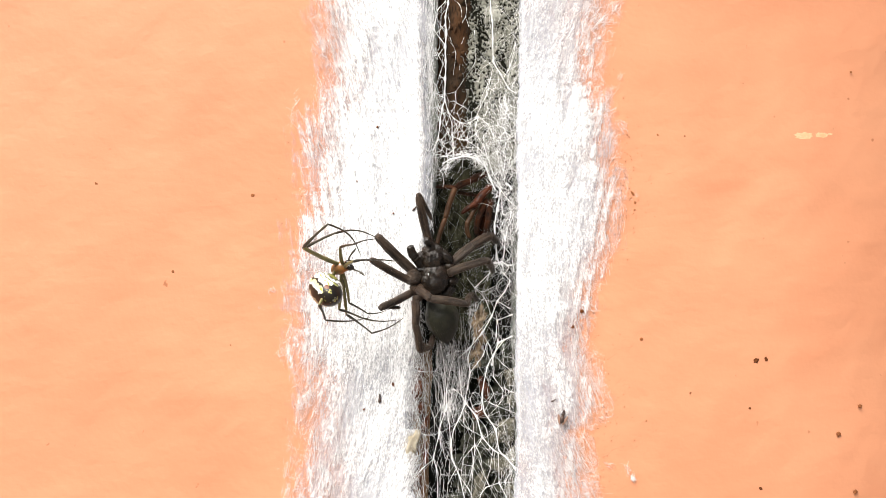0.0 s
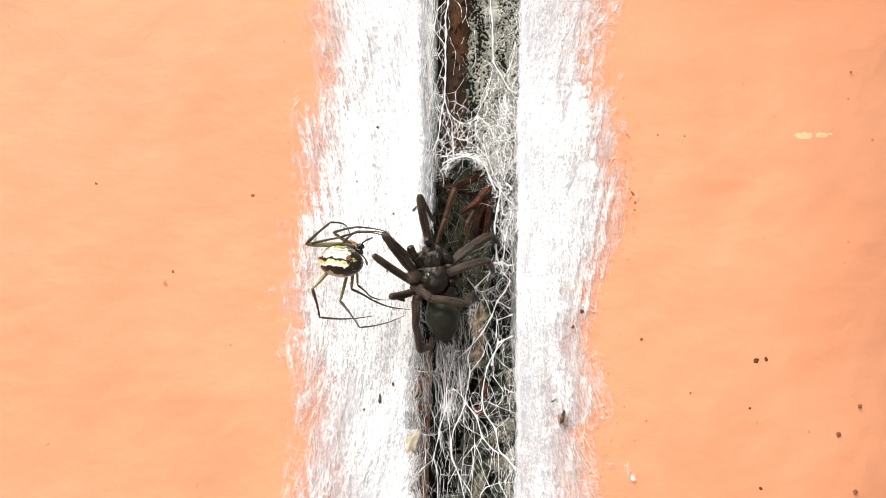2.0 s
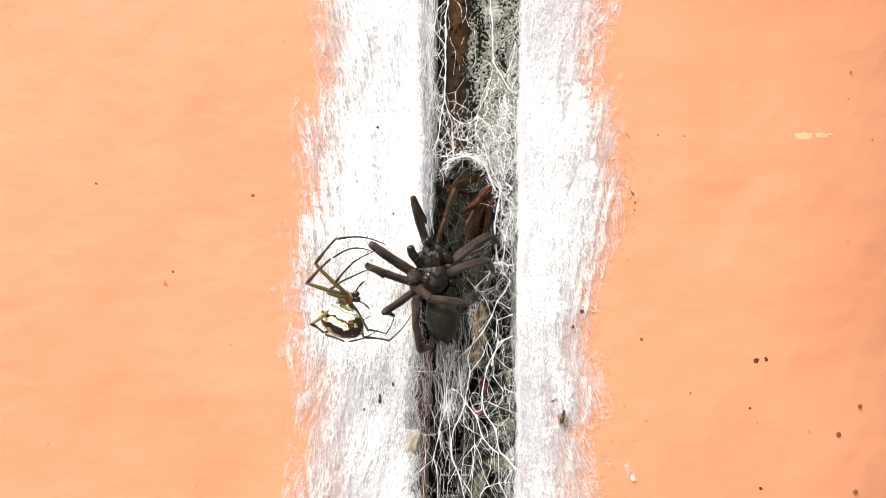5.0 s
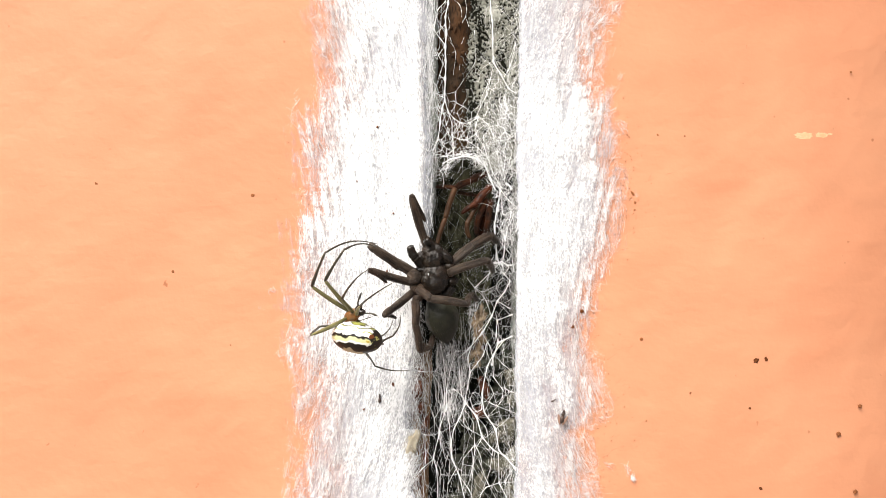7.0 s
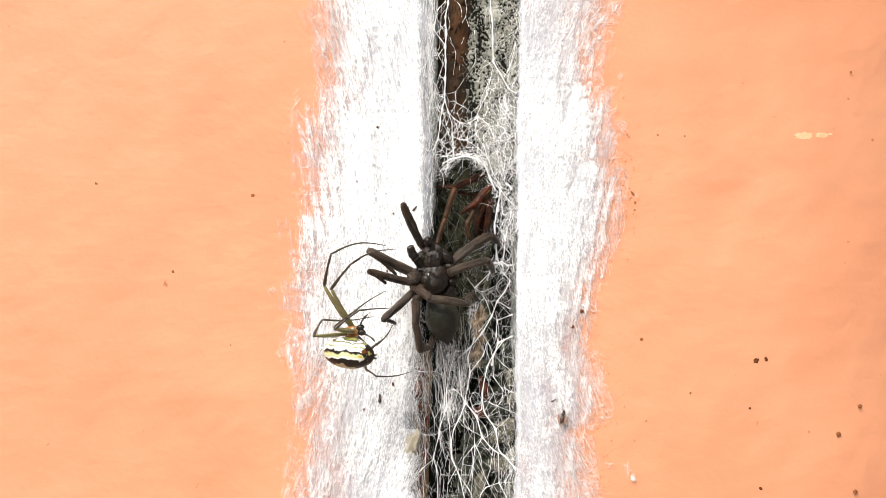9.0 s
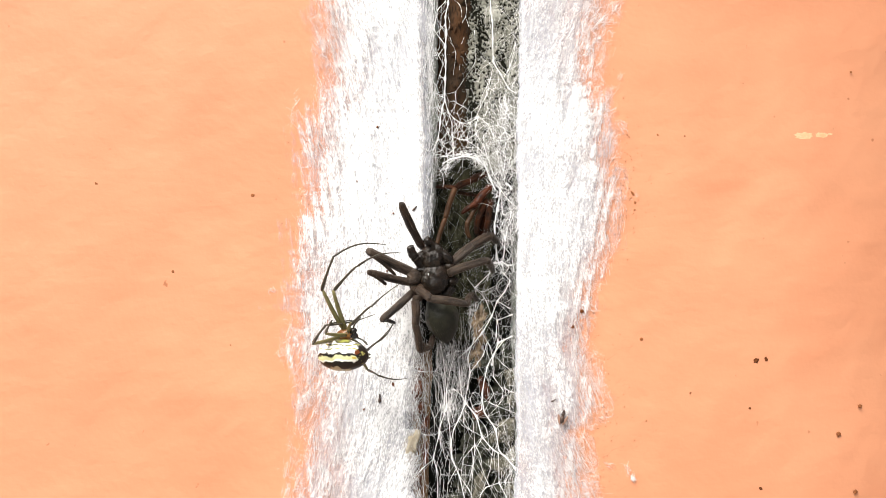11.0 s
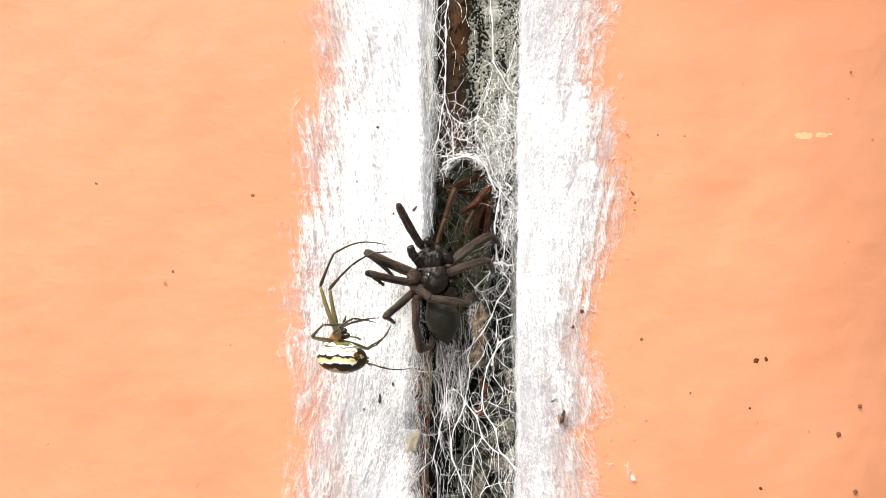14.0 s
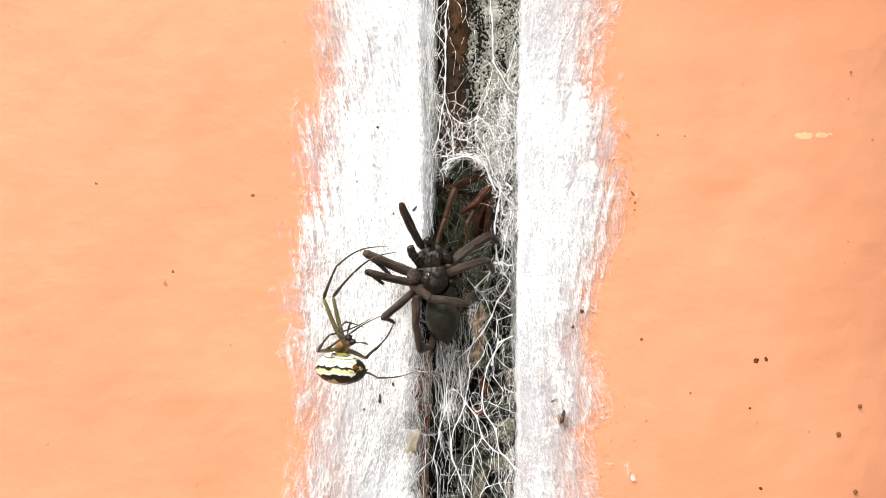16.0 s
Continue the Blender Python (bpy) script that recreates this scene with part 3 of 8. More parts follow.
def mat_frizz(side, edge, reach, count, thin, fall):
    """Short curled threads in every direction."""
    paths, radii = [], []
    for z, u in zip(gen.uniform(-51, 51, count), gen.beta(*fall, count) * 1.1):
        u += 0.10 * n3(z * 0.5, side * 3, 0) * u
        x = edge(z) + side * u * lerp_table(z, reach)
        y = -0.14 - gen.uniform(0.05, 0.7) * max(0.15, 1.0 - 0.85 * u)
        paths.append(laid(x, y, z, gen.uniform(0.5, 1.9), math.radians(gen.normal(0, 50)), gen.normal(0, 1.2), side, 0.06))
        radii.append(thin * math.exp(gen.normal(0, 0.4)) * np.array([0.4, 1, 1, 1, 0.4]))
    return paths, radii


p, r = mat_tufts(-1, edge_left, REACH_LEFT, lean_left, 1300, 0.009)
p2, r2 = mat_frizz(-1, edge_left, REACH_LEFT, 3800, 0.0085, (2.6, 1.2))
threads("silk_mat", p + p2, r + r2, SILK, label="dense white spider silk brushed over the orange wall", category="spider silk")
p, r = mat_tufts(1, edge_right, REACH_RIGHT, lean_right, 1150, 0.009, (5, 14), (1.6, 5.5))
p2, r2 = mat_frizz(1, edge_right, REACH_RIGHT, 6000, 0.0085, (2.2, 1.15))
threads("silk_mat", p + p2, r + r2, SILK, label="frizzy white spider silk mat fraying out over the painted wall", category="spider silk")


def cover_sheet(name, side, edge, reach, strong, label, lift=0.0):
    """The felted ground of the mat: a thin film full of fine holes, thinner towards its rim."""
    verts, faces, cover, lay = [], [], [], []
    zs, us = np.linspace(-50, 50, 320), np.linspace(-0.18 if side < 0 else -0.04, 1.2, 62)
    for z in zs:
        over = 1.0 if side > 0 else 0.35 + 0.65 / (1 + math.exp(-(abs(z + 7) - 9) * 0.25))
        for u in us:
            rag = (1.05 if side < 0 else 1.0) + 0.12 * n3(z * 0.35, side * 3, 0) + 0.05 * n3(z * 1.1, side * 3, 4)
            d = u * float(lerp_table(z, reach)) * (rag if u > 0 else over)
            x = edge(z) + side * d + 0.25 * n3(z * 1.1, u, side) + 0.12 * n3(z * 3.5, u, side)
            y = -0.2 - lift - 0.15 * (1 - max(0, u)) + 0.12 * n3(x * 0.6, z * 0.25, 2)
            if u < 0:
                x += 0.3 * n3(z * 0.3, 7, side) + 0.12 * n3(z * 1.7, 7, side)
                y += 0.12 * d * d if side < 0 else 1.2 * d * d
            verts.append((x * MM, y * MM, z * MM))
            lay += [(x - side * 0.0036 * z * abs(z) * math.copysign(1, z)) * MM, 0.0, (z + lift * 90) * MM]
            rim = 0.8 * max(0, u - 0.78) - 0.46 * max(0, u - 0.3) * n3((x - side * 0.15 * z) * 1.1, z * 0.13, 40)
            bare = 0.065 / (1 + math.exp(-(z - 6) * 0.25)) if side < 0 else 0.0
            cover.append(strong(u, z) - rim if u > bare else strong(bare, z) + ((2.2 + 3.8 / (1 + math.exp(-(z + 4) * 0.3))) if side < 0 and lift else 8.0) * (u - bare))
    w = len(us)
    for i in range(len(zs) - 1):
        for j in range(w - 1):
            a = i * w + j
            faces.append((a, a + 1, a + 1 + w, a + w))
    ob = mesh_object(name, verts, faces, (FELT if side < 0 else FRIZZY_FELT) if lift else SHADE_FELT, smooth=True)
    ob.location = (0, 0, HEIGHT)
    at_ = ob.data.attributes.new("cover", "FLOAT", "POINT")
    at_.data.foreach_set("value", np.array(cover, np.float32))
    at_ = ob.data.attributes.new("lay", "FLOAT_VECTOR", "POINT")
    at_.data.foreach_set("vector", np.array(lay, np.float32))
    return tagged(ob, label, "spider silk", "", "stuff")


def felt_material(name, base, run=1.0, gain=2.0, level=0.62):
    """Felt whose threads run up the wall; a larger run curls them more, a larger gain opens cleaner holes."""
    m = silk_material(name, base, 0.1)
    n, l = m.node_tree.nodes, m.node_tree.links
    b = n["Principled BSDF"]
    out = n["Material Output"]
    silk = out.inputs["Surface"].links[0].from_socket
    at_ = n.new("ShaderNodeAttribute")
    at_.attribute_name = "cover"
    lay = n.new("ShaderNodeAttribute")
    lay.attribute_name = "lay"

    def along(k):
        mp = n.new("ShaderNodeMapping")
        mp.inputs["Scale"].default_value = (1, 1, min(1, k * run))
        l.new(lay.outputs["Vector"], mp.inputs["Vector"])
        return mp.outputs["Vector"]

    def strands(k, scale, thin, warp):
        """Lines where a noise crosses its middle: a lace of curling threads."""
        q = noise_tex(n, l, along(k), scale, 2.5, 0.6, warp)
        q = maths(n, l, "ABSOLUTE", maths(n, l, "SUBTRACT", q, 0.5))
        return maths(n, l, "SUBTRACT", 1.0, maths(n, l, "MULTIPLY", q, thin), True)

    lace = maths(n, l, "MAXIMUM", strands(0.10, 1000, 11.0, 0.25), strands(0.22, 1600, 10.0, 0.4))
    lace = maths(n, l, "MAXIMUM", lace, maths(n, l, "MULTIPLY", strands(0.4, 2600, 8.0, 0.5), 0.75))
    patch = noise_tex(n, l, along(0.14), 330, 6, 0.7)
    grain = noise_tex(n, l, along(0.3), 3000, 3, 0.7, 0.4)
    f = maths(n, l, "ADD", maths(n, l, "MULTIPLY", lace, 0.75), maths(n, l, "MULTIPLY", maths(n, l, "SUBTRACT", patch, 0.5), 1.2))
    f = maths(n, l, "ADD", f, maths(n, l, "MULTIPLY", maths(n, l, "SUBTRACT", grain, 0.5), 1.3))
    f = maths(n, l, "ADD", f, maths(n, l, "MULTIPLY", at_.outputs["Fac"], 1.9))
    a = maths(n, l, "MULTIPLY_ADD", maths(n, l, "SUBTRACT", f, 0.45), gain, True)
    a.node.inputs[2].default_value = level
    tp, mx = n.new("ShaderNodeBsdfTransparent"), n.new("ShaderNodeMixShader")
    l.new(a, mx.inputs[0])
    l.new(tp.outputs[0], mx.inputs[1])
    l.new(silk, mx.inputs[2])
    l.new(mx.outputs[0], out.inputs["Surface"])
    return m


FELT = felt_material("felted_silk", (0.95, 0.95, 0.95), 1.5, 1.25, 0.52)
FRIZZY_FELT = felt_material("frizzy_silk", (0.95, 0.95, 0.95), 2.7, 1.3, 0.49)
# lower felt, grey in place of the shade seen in the mat's pores
SHADE_FELT = felt_material("shade_grey_felt", (0.47, 0.48, 0.53), 1.0, 0.45, 0.45)
def low(z):
    return 1 / (1 + math.exp((z + 15) * 0.3))


FILM = "thin felted film of white silk on the wall"
UNDER_FILM = "grey silk layer under the white mat, its pores' shade in the colour"
def high(z, start):
    return 1 / (1 + math.exp(-(z - start) * 0.25))


cover_sheet("under_silk", -1, edge_left, REACH_LEFT, lambda u, z: 0.75 - 1.45 * max(0, u - 0.35) - 0.25 * low(z) - 0.15 * high(z, 24) + 0.2 * n3(u * 4 + z * 0.03, z * 0.06, 3), UNDER_FILM)
cover_sheet("silk_felt", -1, edge_left, REACH_LEFT, lambda u, z: 0.14 - 0.33 * max(0, u - 0.25) - 0.17 * low(z) + 0.06 * low(z) * max(0, 0.3 - u) / 0.3 - 0.10 * high(z, 24) + 0.22 * n3(u * 5 + z * 0.04, z * 0.08, 13), FILM, 0.5)
cover_sheet("under_silk", 1, edge_right, REACH_RIGHT, lambda u, z: 0.65 - 1.3 * max(0, u - 0.35) - 0.25 * low(z) - 0.35 * high(z, 33) + 0.2 * n3(u * 4, z * 0.07, 6), UNDER_FILM)
cover_sheet("silk_felt", 1, edge_right, REACH_RIGHT, lambda u, z: 0.05 - 0.27 * max(0, u - 0.3) - 0.16 * low(z) - 0.16 * high(z, 33) + 0.18 * n3(u * 5, z * 0.1, 16), FILM, 0.55)


def veil(x0, x1, z0, z1, depth, strong, material, label):
    """A loose veil of fine threads hung inside the joint, fading out at its sides."""
    verts, faces, cover, lay = [], [], [], []
    nx, nz = 24, 60
    for i in range(nz + 1):
        for j in range(nx + 1):
            u, t = j / nx, i / nz
            x, z = x0 + (x1 - x0) * u + 0.5 * n3(t * 5, 0, x0), z0 + (z1 - z0) * t
            y = depth + 0.5 * n3(x * 0.5, z * 0.2, 3)
            verts.append((x * MM, y * MM, z * MM))
            lay += [(x + 0.4 * n3(x * 0.3, z * 0.15, 8)) * MM, depth * MM, z * MM]
            edge = min(u, 1 - u, t * 1.5, (1 - t) * 1.5)
            cover.append(strong - 1.1 * max(0, 0.3 - edge) + 0.35 * n3(x * 0.35, z * 0.16, depth))
    w = nx + 1
    for i in range(nz):
        for j in range(nx):
            a = i * w + j
            faces.append((a, a + 1, a + 1 + w, a + w))
    ob = mesh_object("silk_veil", verts, faces, material)
    ob.location = (0, 0, HEIGHT)
    at_ = ob.data.attributes.new("cover", "FLOAT", "POINT")
    at_.data.foreach_set("value", np.array(cover, np.float32))
    at_ = ob.data.attributes.new("lay", "FLOAT_VECTOR", "POINT")
    at_.data.foreach_set("vector", np.array(lay, np.float32))
    return tagged(ob, label, "spider silk", "", "stuff")


VEIL = "thin veil of fine white silk hung in the wall joint"
veil(-2.2, 5.2, -36, -11, 1.0, -0.33, FELT, VEIL)
veil(2.6, 8.6, -24, -8, 1.6, -0.24, FELT, VEIL)
veil(-6.0, -1.0, -40, -16, 1.2, -0.46, FELT, VEIL)
veil(7.0, 14.2, -50, -30, 2.6, -0.42, FRIZZY_FELT, VEIL)
veil(5.0, 14.4, 11, 30, 1.4, -0.24, FRIZZY_FELT, VEIL)
veil(9.0, 14.6, -2, 14, 1.6, -0.26, FRIZZY_FELT, VEIL)
veil(-5.8, -1.0, 24, 52, 0.3, -0.02, FELT, VEIL)
veil(-5.8, -1.0, 0, 30, 0.3, -0.16, FELT, VEIL)


# ---- the net across the joint ----
def net(x0, x1, z0, z1, cw, ch, depth, keep, thick, spread=0.5, seed=1, holes=()):
    """A loose net of uneven cells: threads run between the middles of neighbouring triangles of a random scatter."""
    g = np.random.default_rng(seed)
    pts = []
    for i in range(int((z1 - z0) / ch) + 3):
        for j in range(int((x1 - x0) / cw) + 3):
            pts.append(Vector((x0 + (j - 1 + 0.5 * (i % 2) + g.uniform(-0.48, 0.48)) * cw, (z0 + (i - 1 + g.uniform(-0.48, 0.48)) * ch) * cw / ch)))
    co, _, tris, *_ = geometry.delaunay_2d_cdt(pts, [], [], 0, 1e-5)
    mid = []
    for t in tris:
        c = sum((co[i] for i in t), Vector((0, 0))) / 3
        x, z = c.x, c.y * ch / cw
        mid.append(np.array([x, depth + 0.9 * n3(x * 0.3, z * 0.15, seed) + g.normal(0, 0.15), z]))
    seen, paths, radii = {}, [], []
    for k, t in enumerate(tris):
        for e in ((t[0], t[1]), (t[1], t[2]), (t[2], t[0])):
            e = (min(e), max(e))
            if e not in seen:
                seen[e] = k
                continue
            a, b = mid[seen[e]], mid[k]
            c = (a + b) / 2
            if not (x0 - 0.2 < a[0] < x1 + 0.2 and x0 - 0.2 < b[0] < x1 + 0.2) or g.uniform() > keep:
                continue
            if any((c[0] - hx) ** 2 / (rx * rx) + (c[2] - hz) ** 2 / (rz * rz) < 1 for hx, hz, rx, rz in holes):
                continue
            q = np.linspace(0, 1, 6)[:, None]
            side = np.array([g.normal(0, 0.10), g.normal(0, 0.06), g.normal(0, 0.06)]) * np.linalg.norm(b - a)
            paths.append(a * (1 - q) + b * q + side * np.sin(q * math.pi))
            r = thick * math.exp(g.normal(0, spread))
            flare = max(1.2, min(2.6, thick * 2.2 / r))
            radii.append(r * np.array([flare, 1.1, 0.85, 0.85, 1.1, flare]))
    return paths, radii


def cord(points, r, wob=0.05, seed=0):
    """A long thread through a few places, softly bent."""
    g = np.random.default_rng(seed)
    p = np.array([spot(*q) for q in points])
    t = np.linspace(0, len(p) - 1, 7 * (len(p) - 1) + 1)
    out = []
    for q in t:
        i = min(int(q), len(p) - 2)
        f = q - i
        a, b, c, d = p[max(0, i - 1)], p[i], p[i + 1], p[min(len(p) - 1, i + 2)]
        round_ = (0.5 * ((2 * b) + (c - a) * f + (2 * a - 5 * b + 4 * c - d) * f * f + (3 * b - a - 3 * c + d) * f ** 3))
        out.append(0.3 * round_ + 0.7 * (b * (1 - f) + c * f))
    o = np.array(out) + g.normal(0, wob, (len(out), 3)) * 0.5
    knot = 0.8 + 1.1 * np.exp(-((t - np.round(t)) / 0.15) ** 2)
    return o, r * 0.85 * knot * np.interp(np.arange(len(o)), np.linspace(0, len(o) - 1, 9), g.uniform(0.65, 1.4, 9))


paths, radii = [], []


def string(r, *points):
    """Adds one cord of the web, of thickness r, through the places given."""
    p, w = cord(points, r * 0.86, 0.02, len(paths))
    paths.append(p)
    radii.append(w)


string(0.14, (1.1, 45.1, 0.0), (0.9, 43.4, 0.0), (0.4, 41.1, 0.0), (0.6, 38.1, 0.2), (0.4, 35.8, 0.1), (0.5, 33.1, 0.2), (0.4, 30.1, 0.2), (0.3, 27.4, 0.5), (0.4, 25.9, 0.1))
string(0.11, (0.5, 43.9, 0.5), (-0.9, 42.4, 0.0), (-1.4, 40.1, 0.5), (-1.6, 38.8, 0.1), (-0.4, 37.1, 0.3), (0.4, 36.1, 0.3))
string(0.06, (-1.2, 41.1, 0.5), (-0.4, 39.4, 0.2), (0.4, 39.6, 0.5))
string(0.04, (-0.4, 39.4, 0.3), (-0.9, 38.4, 0.5))
string(0.06, (-1.9, 34.1, 0.2), (-0.7, 34.4, 0.0), (-0.1, 35.4, 0.0))
string(0.05, (0.5, 34.1, 0.2), (-0.6, 30.8, 0.3), (-1.4, 28.1, 0.2), (-1.7, 27.6, 0.3))
string(0.05, (-0.6, 30.8, 0.3), (0.3, 29.8, 0.5))
string(0.06, (-1.7, 27.6, 0.1), (-1.2, 27.6, 0.5), (-0.2, 26.9, 0.1), (0.3, 27.4, 0.1))
string(0.04, (1.6, 44.4, 0.1), (2.9, 43.3, 0.0), (3.3, 42.1, 0.1), (3.3, 41.1, 0.2))
string(0.05, (3.9, 44.4, 0.1), (4.2, 42.4, 0.1), (4.0, 41.1, 0.5), (3.4, 40.1, 0.5))
string(0.05, (4.0, 41.1, 0.2), (4.6, 39.4, 0.5))
string(0.03, (1.3, 37.3, 0.5), (2.3, 34.6, 0.1), (1.8, 30.8, 0.3))
string(0.035, (3.7, 37.4, 0.3), (3.3, 36.3, 0.5))
string(0.03, (3.4, 32.6, 0.2), (3.9, 32.1, 0.5))
string(0.035, (5.6, 38.8, 0.2), (5.7, 33.1, 0.2), (3.3, 29.4, 0.3), (2.1, 27.6, 0.1), (2.4, 25.9, 0.3))
string(0.14, (8.3, 45.1, 0.3), (8.4, 42.1, 0.5), (8.7, 40.4, 0.1), (8.8, 37.4, 0.3), (8.9, 33.1, 0.2), (10.3, 30.8, 0.3), (11.6, 28.4, 0.5), (12.9, 27.6, 0.5))
string(0.06, (8.9, 32.4, 0.2), (8.3, 29.8, 0.3), (7.8, 27.1, 0.3))
string(0.06, (10.8, 30.4, 0.2), (11.9, 32.4, 0.5), (12.9, 36.4, 0.5))
string(0.05, (9.6, 31.8, 0.3), (9.9, 29.4, 0.3))
string(0.06, (10.3, 30.8, 0.1), (11.8, 30.8, 0.2))
string(0.07, (14.6, 45.1, 0.1), (14.6, 40.8, 0.5), (13.9, 35.8, 0.2), (14.3, 25.9, 0.3))
string(0.04, (-1.6, 38.8, 0.2), (-1.9, 34.1, 0.2))
string(0.04, (12.9, 27.6, 0.5), (14.3, 28.4, 0.5))
string(0.1, (0.3, 26.4, 0.5), (0.9, 24.4, 0.5), (1.9, 23.1, 0.5), (3.3, 22.3, 0.5), (4.6, 22.3, 0.3), (5.9, 23.1, 0.2), (6.3, 23.6, 0.1))
string(0.13, (0.4, 29.4, 0.3), (0.3, 26.4, 0.5), (-0.2, 24.8, 0.2), (-0.5, 22.4, 0.5), (-0.9, 19.4, 0.0), (-1.7, 17.6, 0.2), (-2.9, 17.4, 0.0))
string(0.05, (-1.6, 27.8, 0.1), (-0.6, 24.8, 0.0))
string(0.05, (-1.6, 27.8, 0.0), (-3.1, 24.8, 0.5), (-4.1, 20.1, 0.0), (-3.9, 18.8, 0.2), (-2.7, 17.4, 0.5))
string(0.05, (-1.6, 27.8, 0.1), (-1.2, 24.8, 0.0), (-0.5, 22.4, 0.5))
string(0.11, (0.9, 24.4, 0.1), (1.6, 22.1, 0.2), (1.6, 20.1, 0.1), (2.9, 19.4, 0.1), (4.1, 19.3, 0.0), (5.8, 20.3, 0.3), (5.8, 21.9, 0.0), (6.3, 23.4, 0.0))
string(0.09, (6.3, 23.4, 0.2), (7.9, 22.1, 0.2), (8.9, 20.1, 0.1), (9.6, 19.1, 0.1), (11.6, 19.4, 0.0), (12.9, 20.4, 0.0))
string(0.1, (5.8, 20.3, 0.0), (7.3, 18.1, 0.0), (7.9, 16.1, 0.0), (8.9, 13.4, 0.0), (10.3, 10.8, 0.0))
string(0.08, (4.1, 19.3, 0.2), (6.3, 17.8, 0.2), (7.9, 16.1, 0.1))
string(0.07, (1.6, 20.1, 0.1), (1.9, 16.8, 0.1), (0.6, 16.4, 0.5))
string(0.16, (-0.1, 15.1, 0.0), (1.3, 15.9, 0.3), (2.9, 16.3, 0.5), (4.6, 16.4, 0.0), (6.3, 15.8, 0.1), (7.6, 14.4, 0.1), (8.3, 12.4, 0.0), (9.3, 10.4, 0.0))
string(0.05, (-5.4, 16.3, 0.2), (-2.4, 16.1, 0.5), (0.6, 16.4, 0.0))
string(0.07, (0.6, 16.4, 0.2), (-1.1, 16.8, 0.2), (-2.4, 16.1, 0.3), (-2.1, 13.4, 0.0), (-1.9, 11.4, 0.2))
string(0.06, (-0.2, 24.8, 0.3), (0.6, 22.1, 0.5), (0.9, 20.8, 0.5), (-0.2, 19.4, 0.0), (-0.9, 19.4, 0.2))
string(0.08, (7.9, 29.4, 0.3), (7.6, 27.1, 0.5), (6.6, 25.1, 0.1), (5.9, 23.4, 0.3))
string(0.05, (10.9, 29.4, 0.1), (12.3, 27.8, 0.0), (13.3, 27.8, 0.2))
string(0.04, (2.3, 27.8, 0.0), (1.9, 23.8, 0.0))
string(0.06, (7.9, 16.1, 0.3), (9.6, 17.4, 0.1), (10.9, 16.4, 0.5), (11.9, 15.8, 0.5))
string(0.05, (9.8, 19.1, 0.3), (9.6, 17.1, 0.3))
string(0.1, (11.6, 19.4, 0.5), (10.8, 21.4, 0.2), (9.6, 21.9, 0.1), (8.3, 21.6, 0.2))
string(0.05, (8.3, 21.6, 0.2), (7.9, 20.8, 0.2), (8.9, 20.1, 0.5))
string(0.04, (2.9, 19.4, 0.3), (3.6, 22.1, 0.0))
string(0.04, (4.9, 22.4, 0.5), (4.3, 19.4, 0.1))
string(0.05, (-2.9, 17.4, 0.0), (-5.1, 16.4, 0.2))
string(0.04, (-4.1, 20.1, 0.0), (-0.7, 22.8, 0.1))
string(0.06, (8.9, 13.4, 0.1), (10.3, 14.8, 0.1), (11.6, 15.1, 0.0), (13.3, 16.4, 0.3))
string(0.06, (9.6, 17.1, 0.1), (10.3, 13.1, 0.5), (11.3, 11.1, 0.0))
string(0.05, (1.9, 23.1, 0.1), (2.6, 21.1, 0.1), (2.9, 19.4, 0.3))
string(0.06, (-0.9, 19.4, 0.0), (0.6, 17.8, 0.2), (0.6, 16.4, 0.0))
string(0.05, (0.9, 20.8, 0.5), (1.6, 18.8, 0.1), (1.9, 16.8, 0.5))
string(0.05, (6.3, 17.8, 0.5), (5.9, 16.3, 0.2))
string(0.05, (7.3, 18.1, 0.2), (9.6, 19.1, 0.3))
string(0.05, (10.3, 14.8, 0.2), (9.6, 17.1, 0.5))
string(0.04, (7.9, 22.1, 0.0), (10.3, 23.1, 0.1), (13.3, 22.8, 0.0))
string(0.05, (11.9, 15.8, 0.3), (12.3, 18.1, 0.3), (11.6, 19.4, 0.1))
string(0.16, (7.3, 15.1, 0.3), (8.3, 12.6, 0.1), (10.1, 10.6, 0.5), (9.6, 7.1, 0.2), (9.1, 4.1, 0), (9.6, -1.9, 0.3), (10.6, -2.9, 0.1))
string(0.12, (10.1, 10.6, 0.2), (11.6, 8.6, 0), (13.4, 7.1, 0.3))
string(0.1, (8.6, -2.4, 0.1), (9.6, -2.4, 0.5), (12.1, -2.9, 0.2), (13.4, -2.4, 0))
string(0.08, (12.1, 6.6, 0.3), (11.1, 2.1, 0.1), (10.6, -1.9, 0.5))
string(0.06, (9.1, 13.1, 0.2), (10.6, 14.1, 0), (12.1, 13.1, 0.3), (13.4, 14.1, 0.1))
string(0.06, (10.1, 10.6, 0.1), (10.6, 6.1, 0.5), (12.1, 6.6, 0.2), (13.4, 5.1, 0))
string(0.05, (9.6, 4.1, 0), (11.1, 2.1, 0.3), (13.4, 1.1, 0.1))
string(0.169, (11.9, -5.6, 0.1), (10.9, -7.6, 0.5), (9.6, -9.2, 0.0), (8.6, -11.9, 0.2), (6.9, -14.9, 0.0), (4.3, -17.9, 0.3), (2.9, -19.2, 0.3))
string(0.169, (12.3, -15.4, 0.3), (9.8, -16.6, 0.3), (8.8, -19.2, 0.1), (8.6, -20.6, 0.0))
string(0.13, (6.9, -14.9, 0.3), (8.3, -17.2, 0.0), (8.8, -19.2, 0.3))
string(0.13, (9.6, -12.6, 0.3), (12.3, -11.6, 0.5))
string(0.13, (9.6, -12.6, 0.0), (9.4, -15.2, 0.3), (9.8, -16.6, 0.2))
string(0.104, (9.6, -12.6, 0.1), (8.6, -11.9, 0.5))
